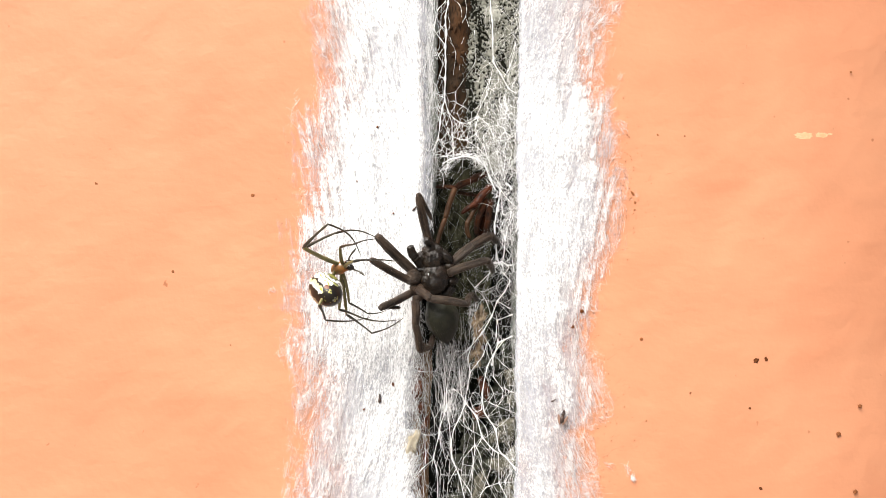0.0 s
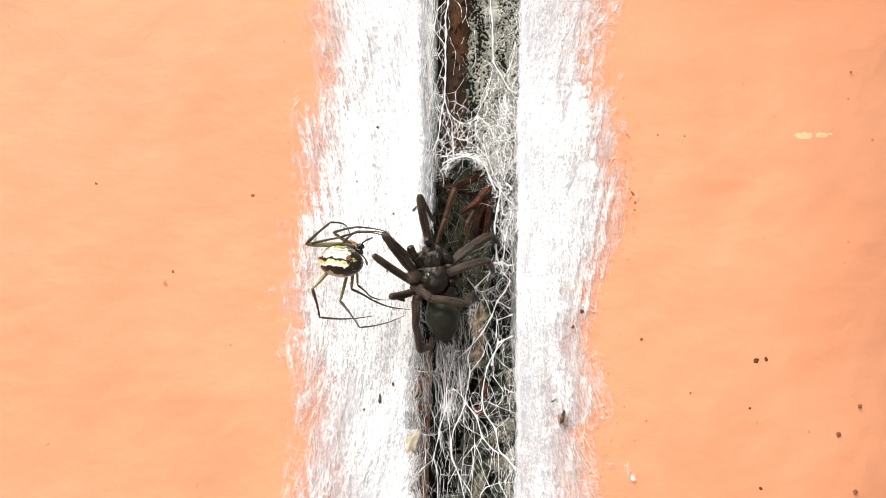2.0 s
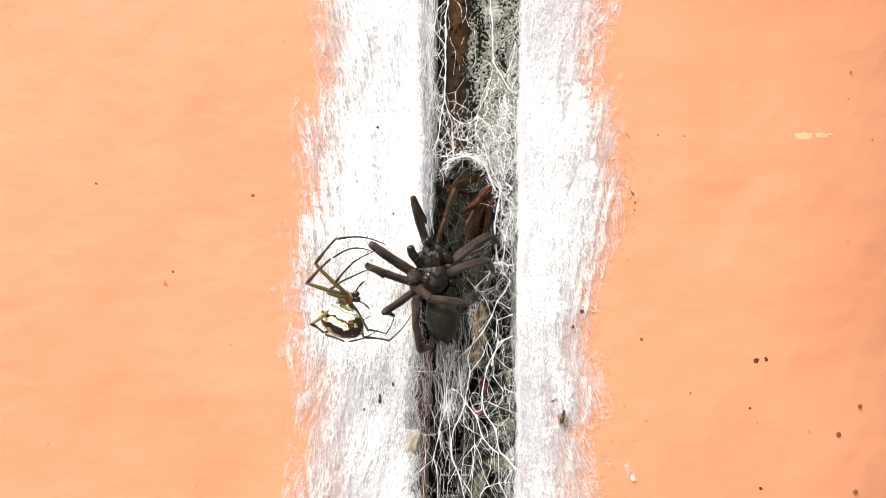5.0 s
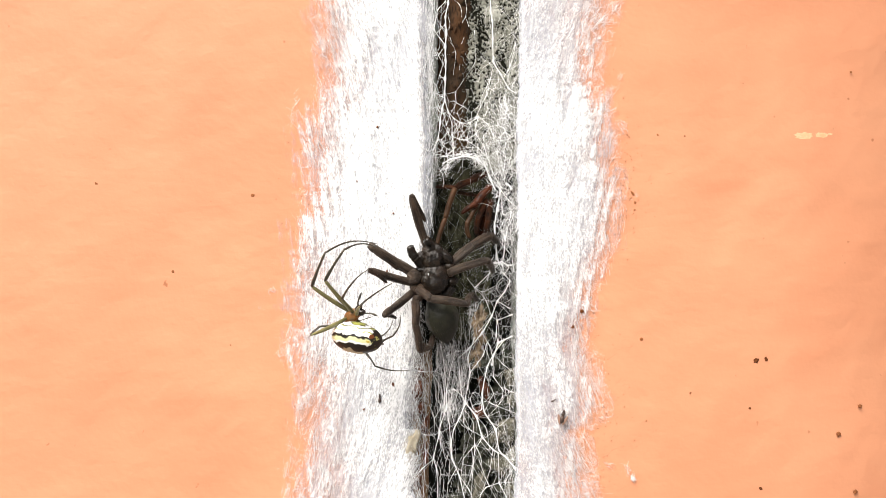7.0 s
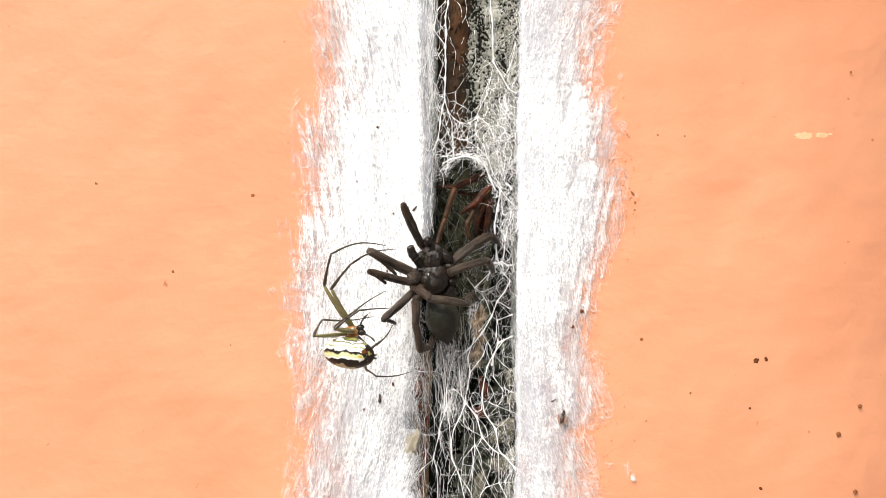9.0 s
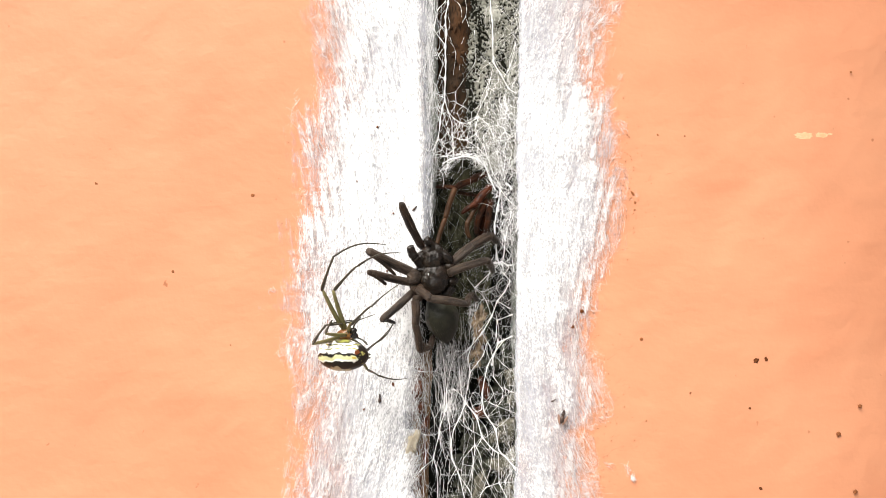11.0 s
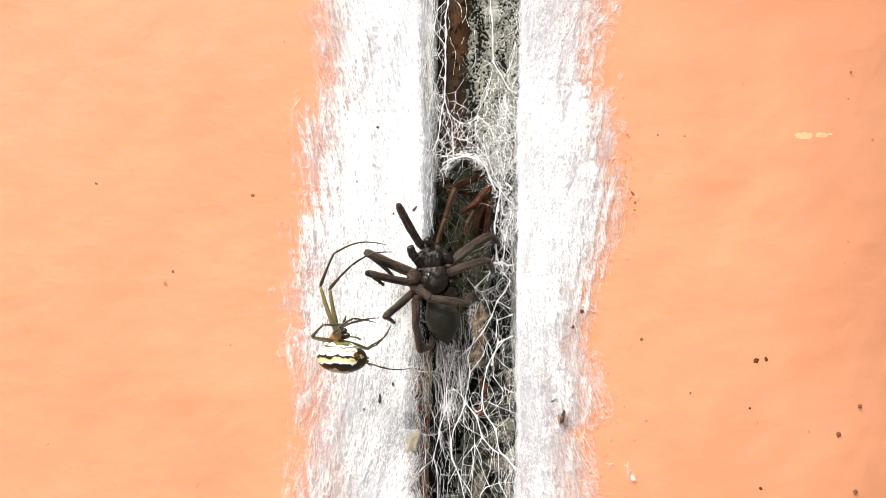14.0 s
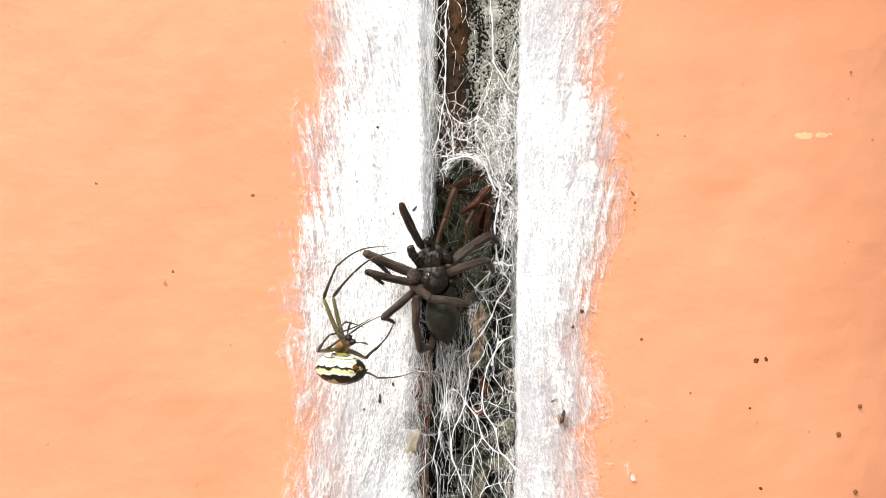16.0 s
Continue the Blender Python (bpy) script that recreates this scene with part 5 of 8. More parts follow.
bm = bmesh.new()
blob(bm, (0, 0, 0), (4.35, 2.36, 2.4), (0, 0, 0), 0.0, 500, 5, 1)
for v in bm.verts:
    t = v.co.x / (4.35 * MM)
    k = 1.0 + 0.10 * (1 - t * t) - 0.05 * t
    # blunt ends
    v.co.x = math.copysign(abs(t) ** 0.86, t) * 4.35 * MM
    v.co.y *= k * (1 + 0.05 * n3(t * 3, 1, 0))
    v.co.z *= k
weaver_abdomen = part("abdomen", bm, STRIPED, weaver, "abdomen banded silver, yellow and black with an orange rear spot")
bm = bmesh.new()
for s in (-1, 1):
    blob(bm, (4.35, s * 0.25, -0.1), (0.4, 0.2, 0.2), (0, 0, s * 10), 0.1, 500, 2, 5)
part("spinneret", bm, DARK_LEG, weaver_abdomen, "dark spinnerets")

THICK = {"A": 1.0, "B": 1.0, "S": 0.85, "P": 0.85, "R": 0.68, "Q": 0.8, "L": 0.95, "M": 0.85}
BOW = {"A": 1.1, "B": 0.8, "S": 0.2, "P": 0.1, "R": -0.25, "Q": -0.4, "L": -0.4, "M": -0.4}
weaver_legs = {}
for key, (l1, l2, l3) in WEAVER_LENGTHS.items():
    k = THICK[key]
    femur = part("femur", limb(l1, [0.30 * k, 0.40 * k, 0.36 * k, 0.27 * k], 0.15, 10, 24, rnd, 14, 0.32), OLIVE_LEG, weaver, "olive green upper leg")
    tibia = part("tibia", limb(l2, [0.30 * k, 0.27 * k, 0.20 * k, 0.19 * k, 0.22 * k], 0.1, 8, 24, rnd, 12, 0.35), DARK_LEG, weaver, "dark grey-brown shin")
    foot = part("metatarsus", limb(l3, [0.20 * k, 0.16 * k, 0.13 * k, 0.10 * k, 0.06 * k], BOW[key], 8, 30, rnd, 18, 0.3), DARK_LEG, weaver, "thin dark foot")
    weaver_legs[key] = (femur, tibia, foot)

# ---- the house spider ----
house = tagged(new("house_spider"), "large dark brown velvety house spider at the mouth of its crevice", "spider")
house.matrix_basis = at(-1.18, -4, -4.32)
HX, HY, HZ = -1.18, -4, -4.32


def rel(px, pz, y):
    return spot(px, pz, y) - Vector((HX, HY, HZ))


bm = bmesh.new()
blob(bm, rel(-1.5, -5.2, -4.6), (2.5, 1.9, 3.0), (0, 10, 0), 0.04, 500, 5, 1)
blob(bm, rel(-1.7, -1.9, -4.9), (1.75, 1.5, 1.9), (0, 10, 0), 0.06, 700, 5, 2)
fovea = rel(-2.2, -5.0, -6.4)
for v in bm.verts:
    d = v.co / MM - fovea
    if v.co.y < -0.9 * MM:
        # furrows run out from a pit in the middle of the back
        r, a = math.hypot(d.x, d.z), math.atan2(d.z, d.x)
        v.co.y += MM * (0.5 * math.exp(-(d.x * d.x * 5 + d.z * d.z * 1.2)) + 0.3 * max(0, math.cos(a * 4 + 0.6)) ** 4 * min(1, r) * math.exp(-r * 0.35))
        v.co.y += MM * 0.05 * n3(d.x * 3.0, d.z * 3.0, 2)
head = part("cephalothorax", bm, HOUSE_SKIN, house, "dark shiny brown carapace")
bm = bmesh.new()
blob(bm, (0, 0, 0), (2.85, 2.5, 5.1), (0, 0, 0), 0.08, 500, 5, 3)
for v in bm.verts:
    t = v.co.z / (5.0 * MM)
    k = 1.04 - 0.45 * max(0, t) - 0.26 * max(0, -t) ** 1.5
    v.co.x *= k
    v.co.y *= k
bm.normal_update()
for v in rnd.sample(bm.verts[:], 520):
    side = v.normal.orthogonal().normalized() * 0.02 * MM
    tip = v.co + (v.normal * 0.55 + Vector((0, 0, -0.45))) * rnd.uniform(0.5, 1.0) * MM
    bm.faces.new([bm.verts.new(q) for q in (v.co + side, v.co - side, tip)])
c = rel(-0.3, -11.7, -3.4)
abdomen = part("abdomen", bm, HOUSE_ABD, house, "dark grey velvety abdomen")
abdomen.matrix_basis = pose(c.x * MM, c.y * MM, c.z * MM, 4, -17, 0)
house_abdomen = abdomen
bm = bmesh.new()
for s in (-0.5, 0.5):
    blob(bm, (s * 0.7, -0.2, -4.9), (0.26, 0.26, 0.4), (0, 0, 0), 0.1, 500, 2, 4)
part("spinneret", bm, HOUSE_SKIN, abdomen)
for px, pz, turn in ((-2.5, -0.3, 20), (-0.9, -0.3, 160)):
    bm = bmesh.new()
    blob(bm, rel(px, pz, -5.1), (0.8, 0.65, 1.5), (0, turn, 0), 0.15, 500, 3, 6)
    part("jaw", bm, HOUSE_SKIN, house, "stout brown jaw")
# a small white lump drawn in place of the carapace's glint
bm = bmesh.new()
for k, (px, pz) in enumerate(((-2.6, -4.5),)):
    blob(bm, rel(px, pz, -6.55), (0.08, 0.05, 0.2), (0, 30 * k, 0), 0.5, 900, 2, k)
part("glint_fleck", bm, SILK, head, "white fleck standing for the glint on the back")
for i, (px, pz, y) in enumerate(((-2.7, -1.3, -6.2), (-2.0, -1.0, -6.4), (-1.4, -1.2, -6.4), (-2.3, -1.8, -6.4))):
    bm = bmesh.new()
    blob(bm, rel(px, pz, y), (0.18, 0.16, 0.18), (0, 0, 0), 0, 1, 2)
    part("eye", bm, EYE_BLACK, head, "tiny glossy eye")


def jointed(parent, points, radii, material, label, names, hairs=60):
    """A leg that keeps still: pieces between places given in the wall's millimetres."""
    for i in range(len(points) - 1):
        a, b = rel(*points[i]), rel(*points[i + 1])
        r0, r1 = radii[i], radii[i + 1]
        bm = limb((b - a).length, [r0 * 0.95, (r0 + r1) * 0.54, (r0 + r1) * 0.52, r1], 0.12, 12, hairs, rnd, 14, 0.45)
        ob = part(names[i], bm, material, parent, label)
        ob.matrix_basis = bone(*a, *(b - a))


NAMES = ("femur", "tibia", "metatarsus", "tarsus")
LEG_TEXT = "thick velvety brown leg piece"
jointed(house, [(-4.9, -9.2, -4.6), (-4.9, -13.4, -5.6), (-4.1, -18.0, -5.0), (-2.2, -17.4, -3.6), (-1.6, -15.2, -2.0)], (0.7, 0.64, 0.56, 0.48, 0.4), HOUSE_LEG, LEG_TEXT, NAMES)
jointed(house, [(-4.4, -7.2, -6.0), (-2.2, -8.8, -7.6), (4.2, -9.8, -7.2), (5.0, -8.0, -3.6), (6.0, -9.0, 0.5)], (0.72, 0.74, 0.6, 0.5, 0.4), HOUSE_LEG, LEG_TEXT, NAMES)
jointed(house, [(1.2, -4.1, -5.2), (7.8, -2.0, -5.0), (8.8, -4.0, -0.5)], (0.72, 0.66, 0.5), HOUSE_LEG, LEG_TEXT, NAMES)
jointed(house, [(1.6, -2.6, -3.6), (5.2, 0.6, -3.0), (8.4, 2.4, -1.6), (9.6, 1.0, 1.0)], (0.78, 0.82, 0.7, 0.5), HOUSE_LEG, LEG_TEXT, NAMES)
jointed(house, [(-3.6, -3.0, -4.6), (-4.9, -1.6, -5.6), (-5.8, 0.3, -6.2)], (0.6, 0.7, 0.75), HOUSE_SKIN, "stubby bent feeler", ("palp", "palp"), 30)
jointed(house, [(-1.2, -0.6, -4.8), (-2.0, 1.0, -5.4), (-2.9, 1.6, -6.0)], (0.55, 0.6, 0.75), HOUSE_SKIN, "stubby bent feeler", ("palp", "palp"), 30)
bm = bmesh.new()
blob(bm, rel(-5.1, -5.0, -4.8), (1.35, 1.1, 1.5), (0, 20, 0), 0.2, 700, 4, 8)
part("coxa", bm, HOUSE_LEG, house, "rounded hip joint")
bm = bmesh.new()
blob(bm, rel(-4.9, -7.0, -4.4), (0.9, 1.0, 1.2), (0, -20, 0), 0.3, 700, 3, 9)
part("coxa", bm, HOUSE_LEG, house, "rounded hip joint")
for i, (px, pz, y, k, turn) in enumerate(((-3.9, -1.6, -4.5, 1.15, 40), (-3.6, -3.5, -4.3, 1.05, 70), (0.5, -1.5, -4.3, 1.2, -40), (1.3, -3.2, -4.1, 1.05, -60),
                                          (1.4, -5.6, -3.7, 1.05, -90), (0.8, -7.6, -3.5, 1.15, 50), (-3.4, -7.8, -3.7, 1.15, -50))):
    bm = bmesh.new()
    blob(bm, rel(px, pz, y), (0.85 * k, 0.95 * k, 1.25 * k), (0, turn, 0), 0.2, 700, 4, i + 30)
    part("coxa", bm, HOUSE_SKIN, house, "dark shiny hip joint")

for px, pz, y in ((-3.0, 0.2, -4.4), (-4.8, -4.5, -4.3), (-4.9, -6.2, -4.3), (-5.3, -7.5, -4.2), (-4.9, -9.0, -4.4), (-4.0, -7.0, -5.2), (1.4, -4.2, -4.9), (1.8, -2.7, -3.8)):
    jointed(house, [(-1.4 + 0.55 * (px + 1.4), -4.6 + 0.55 * (pz + 4.6), -3.6), (px, pz, y)], (0.8, 0.74), HOUSE_LEG, "short thick hip piece", ("coxa",), 20)

HT = {"a": (0.74, 0.55), "b": (0.84, 0.5), "c": (0.70, 0.46), "d": (0.70, 0.48)}
house_legs = {}
for key, lens in HOUSE_LENGTHS.items():
    w1, w2 = HT[key]
    femur = part("femur", limb(lens[0], [0.9 * w1, 1.05 * w1, 0.95 * w1, 0.85 * w1], 0.15, 12, 90, rnd, 16, 0.45), HOUSE_LEG, house, LEG_TEXT)
    tibia = part("tibia", limb(lens[1], [0.85 * w2 + 0.15, 0.8 * w2, 0.7 * w2, 0.6 * w2], 0.1, 10, 60, rnd, 14, 0.45), HOUSE_LEG, house, LEG_TEXT)
    house_legs[key] = (femur, tibia)

# ---- the spider that hides in the hole ----
hider = tagged(new("hidden_spider"), "red-brown spider folded up in the dark hole above the net", "spider")
hider.matrix_basis = at(HX, HY, HZ)
bm = bmesh.new()
blob(bm, rel(7.4, 4.6, 3.4), (1.5, 1.5, 2.9), (0, 12, 0), 0.12, 500, 4, 12)
part("abdomen", bm, RED_LEG, hider, "folded red-brown body")
RED_TEXT = "red-brown leg piece"
jointed(hider, [(-1.1, 0.6, -1.6), (0.4, 5.4, -0.6), (2.1, 10.6, 0.2)], (0.36, 0.44, 0.54), TAN_LEG, "tan brown leg piece", NAMES, 40)
jointed(hider, [(-1.2, 11.0, 1.8), (2.2, 10.8, 1.0), (4.8, 12.0, 1.2), (7.8, 13.4, 2.4)], (0.3, 0.46, 0.62, 0.6), RED_LEG, RED_TEXT, NAMES, 24)
jointed(hider, [(2.6, 10.0, 1.6), (4.2, 9.7, 1.9), (6.0, 9.4, 2.6)], (0.36, 0.36, 0.3), RED_LEG, RED_TEXT, NAMES, 14)
jointed(hider, [(3.3, 6.3, 1.4), (5.8, 8.0, 1.2), (8.4, 11.0, 2.2)], (0.26, 0.66, 0.62), RUSSET_LEG, "russet leg piece", NAMES, 20)
jointed(hider, [(4.7, 2.0, 1.0), (4.2, 4.0, 0.9), (4.9, 5.6, 1.2), (6.0, 7.4, 1.8)], (0.34, 0.44, 0.4, 0.36), TAN_LEG, "tan brown leg piece", NAMES, 14)
jointed(hider, [(6.0, 2.6, 1.6), (6.2, 5.2, 1.4), (7.8, 8.8, 2.2)], (0.4, 0.6, 0.5), RED_LEG, RED_TEXT, NAMES, 14)
jointed(hider, [(7.6, 2.2, 1.6), (8.0, 5.0, 1.4), (8.6, 8.6, 2.2)], (0.4, 0.55, 0.5), RED_LEG, RED_TEXT, NAMES, 14)


def motions():
    """The two spiders: root, body and every leg piece."""
    walk(weaver, [
        (0, at(-17.46,-11,-3.23)), (0.3, at(-16.32,-11,-1.04)), (0.5, at(-14.8,-11,-0.85)), (1, at(-14.42,-11,-1.33)), (1.2, at(-14.8,-11,-1.8)),
        (1.5, at(-16.32,-11,0.09)), (2, at(-15.56,-11,0.38)), (2.5, at(-14.42,-11,-1.61)), (3, at(-15.56,-11,-6.74)), (3.5, at(-16.32,-11,-7.02)),
        (4, at(-16.13,-11,-7.69)), (6.5, at(-16.7,-11,-8.92)), (7, at(-15.37,-11,-11.29)), (7.5, at(-15.56,-11,-9.39)), (8, at(-17.46,-11,-12.05)),
        (8.5, at(-15.85,-11,-13)), (9, at(-15.37,-11,-13.95)), (11.5, at(-16.99,-11,-14.8)), (12, at(-17.18,-11,-15.37)),
        (12.5, at(-16.99,-11,-15.75)), (13, at(-16.51,-11,-15.56)), (13.5, at(-16.51,-11,-15.37)), (14, at(-17.93,-11,-15.09)),
        (14.5, at(-18.22,-11,-14.8)), (15, at(-17.75,-11,-15.37)), (15.5, at(-18.41,-11,-15.85)), (16, at(-16.99,-11,-16.42)),
    ])
    walk(weaver_head, [
        (0, bone(0,0,0, 1.94,-0.6,0.58)), (0.3, bone(0,0,0, 1.28,-0.6,0.85)), (0.5, bone(0,0,0, 1.27,-0.6,1.14)), (1, bone(0,0,0, 1.75,-0.6,0.76)),
        (1.2, bone(0,0,0, 1.65,-0.6,1.24)), (1.5, bone(0,0,0, 1.47,-0.6,0.57)), (2, bone(0,0,0, 1.28,-0.6,-0.28)), (2.5, bone(0,0,0, 1.37,-0.6,0.1)),
        (3, bone(0,0,0, 1.18,-0.6,0.59)), (3.5, bone(0,0,0, 1.75,-0.6,0.21)), (4, bone(0,0,0, 1.85,-0.6,0.12)), (6.5, bone(0,0,0, 1.37,-0.6,0.78)),
        (7, bone(0,0,0, 1.46,-0.6,0.98)), (7.5, bone(0,0,0, 1.18,-0.6,0.31)), (8, bone(0,0,0, 1.28,-0.6,0.51)), (8.5, bone(0,0,0, 1.56,-0.6,0.32)),
        (9, bone(0,0,0, 1.28,-0.6,0.32)), (11.5, bone(0,0,0, 1.37,-0.6,0.33)), (12, bone(0,0,0, 1.56,-0.6,0.61)), (12.5, bone(0,0,0, 1.66,-0.6,0.71)),
        (13, bone(0,0,0, 1.47,-0.6,0.52)), (13.5, bone(0,0,0, 1.18,-0.6,0.61)), (14, bone(0,0,0, 1.28,-0.6,0.8)), (14.5, bone(0,0,0, 1.28,-0.6,0.33)),
        (15, bone(0,0,0, 1.38,-0.6,0.9)), (15.5, bone(0,0,0, 1.57,-0.6,0.8)), (16, bone(0,0,0, 1.75,-0.6,1.37)),
    ])
    walk(weaver_abdomen, [
        (0, bone(-1.94,-2.5,-3.52, 0.38,-0.87,-0.32)), (0.3, bone(-1.86,-2.5,-3.55, 0.41,-0.85,-0.34)),
        (0.5, bone(-2.26,-2.5,-2.61, 0.45,-0.84,-0.31)), (1, bone(-1.89,-2.5,-1.86, 0.33,-0.94,-0.11)), (1.2, bone(-3.19,-2.5,-1.1, 0.31,-0.95,-0.03)),
        (1.5, bone(-1.21,-2.5,-1.59, 0.88,-0.47,-0.05)), (2, bone(-1.4,-2.5,-2.44, 0.81,-0.57,-0.09)), (2.5, bone(-1.7,-2.5,-2.98, 0.55,-0.82,-0.15)),
        (3, bone(-1.5,-2.5,-3.2, 0.53,-0.84,-0.11)), (3.5, bone(-0.93,-2.5,-3.19, 0.53,-0.84,-0.11)), (4, bone(-0.18,-2.5,-3.94, 0.77,-0.54,-0.34)),
        (6.5, bone(-0.83,-2.5,-3.36, 0.74,-0.59,-0.33)), (7, bone(1.13,-2.5,-3.42, 0.96,-0.24,-0.15)), (7.5, bone(0.19,-2.5,-3.82, 0.91,-0.17,-0.37)),
        (8, bone(0.68,-2.5,-3.6, 0.96,-0.1,-0.26)), (8.5, bone(0.19,-2.5,-3.22, 0.98,-0.21,-0.07)), (9, bone(-0.19,-2.5,-3.3, 0.97,-0.21,-0.12)),
        (11.5, bone(0.3,-2.5,-3.1, 0.97,-0.24,0)), (12, bone(1.05,-2.5,-3.09, 0.97,-0.24,0)), (12.5, bone(0.68,-2.5,-2.9, 0.97,-0.24,0.05)),
        (13, bone(0.3,-2.5,-2.9, 0.97,-0.24,-0.02)), (13.5, bone(1.05,-2.5,-2.72, 0.98,-0.17,-0.03)), (14, bone(1.16,-2.5,-2.91, 0.97,-0.24,-0.05)),
        (14.5, bone(0.69,-2.5,-3.19, 0.94,-0.14,-0.32)), (15, bone(0.4,-2.5,-2.53, 0.96,-0.24,-0.14)), (15.5, bone(0.79,-2.5,-3.56, 0.97,-0.24,-0.08)),
        (16, bone(0.05,-2.5,-3.45, 0.97,-0.24,-0.08)),
    ])
    walk(weaver_legs["A"][0], [
        (0, bone(0.19,0,0.57, -0.62,-0.71,0.33)), (0.3, bone(0.19,0,0.57, -0.67,-0.65,0.36)), (0.5, bone(0.19,0,0.57, -0.61,-0.71,0.36)),
        (1, bone(0.19,0,0.57, -0.56,-0.76,0.33)), (1.2, bone(0.19,0,0.57, -0.58,-0.73,0.35)), (1.5, bone(0.19,0,0.57, -0.75,-0.64,0.13)),
        (2, bone(0.19,0,0.57, -0.79,-0.61,-0.01)), (2.5, bone(0.19,0,0.57, -0.72,-0.66,0.21)), (3, bone(0.19,0,0.57, -0.76,-0.61,0.22)),
        (3.5, bone(0.19,0,0.57, -0.68,-0.72,0.14)), (4, bone(0.19,0,0.57, -0.62,-0.73,0.28)), (6.5, bone(0.19,0,0.57, -0.8,-0.57,0.17)),
        (7, bone(0.19,0,0.57, -0.73,-0.45,0.52)), (7.5, bone(0.19,0,0.57, -0.39,-0.62,0.68)), (8, bone(0.19,0,0.57, -0.35,-0.46,0.82)),
        (8.5, bone(0.19,0,0.57, -0.33,-0.55,0.77)), (9, bone(0.19,0,0.57, -0.52,-0.23,0.82)), (11.5, bone(0.19,0,0.57, -0.36,-0.48,0.8)),
        (12, bone(0.19,0,0.57, -0.33,-0.36,0.87)), (12.5, bone(0.19,0,0.57, -0.32,-0.45,0.84)), (13, bone(0.19,0,0.57, -0.42,-0.44,0.79)),
        (13.5, bone(0.19,0,0.57, -0.44,-0.23,0.87)), (14, bone(0.19,0,0.57, -0.31,-0.14,0.94)), (14.5, bone(0.19,0,0.57, -0.23,-0.46,0.85)),
        (15, bone(0.19,0,0.57, -0.32,-0.26,0.91)), (15.5, bone(0.19,0,0.57, -0.22,-0.39,0.9)), (16, bone(0.19,0,0.57, -0.33,-0.35,0.87)),
    ])
    walk(weaver_legs["A"][1], [
        (0, bone(-5.26,-6.27,3.5, 0.63,-0.55,0.54)), (0.3, bone(-5.72,-5.75,3.72, 0.82,-0.52,0.23)), (0.5, bone(-5.16,-6.27,3.71, 0.67,-0.74,0.03)),
        (1, bone(-4.76,-6.73,3.44, 0.81,-0.58,0.1)), (1.2, bone(-4.95,-6.48,3.64, 0.89,-0.45,0.12)), (1.5, bone(-6.47,-5.67,1.75, 0.8,-0.55,0.25)),
        (2, bone(-6.8,-5.38,0.45, 0.64,-0.58,0.51)), (2.5, bone(-6.13,-5.85,2.44, 0.75,-0.53,0.4)), (3, bone(-6.52,-5.4,2.49, 0.68,-0.44,0.59)),
        (3.5, bone(-5.84,-6.32,1.78, 0.72,-0.22,0.65)), (4, bone(-5.28,-6.48,3, 0.66,-0.48,0.57)), (6.5, bone(-6.9,-5.02,2.07, 0.54,-0.47,0.7)),
        (7, bone(-6.21,-3.97,5.15, 0.36,-0.46,0.81)), (7.5, bone(-3.27,-5.5,6.53, 0.22,-0.66,0.71)), (8, bone(-2.91,-4.02,7.77, 0.36,-0.63,0.68)),
        (8.5, bone(-2.68,-4.85,7.35, 0.16,-0.62,0.77)), (9, bone(-4.36,-2.05,7.84, 0.22,-0.59,0.78)), (11.5, bone(-3,-4.2,7.65, 0.33,-0.46,0.83)),
        (12, bone(-2.73,-3.15,8.27, 0.32,-0.52,0.79)), (12.5, bone(-2.65,-3.92,7.93, 0.29,-0.46,0.84)), (13, bone(-3.5,-3.92,7.56, 0.32,-0.38,0.87)),
        (13.5, bone(-3.69,-2,8.23, 0.34,-0.51,0.79)), (14, bone(-2.53,-1.27,8.86, 0.37,-0.45,0.81)), (14.5, bone(-1.87,-4.1,8.11, 0.35,-0.44,0.83)),
        (15, bone(-2.62,-2.27,8.62, 0.39,-0.45,0.81)), (15.5, bone(-1.75,-3.4,8.48, 0.39,-0.48,0.79)), (16, bone(-2.73,-3.12,8.29, 0.35,-0.52,0.78)),
    ])
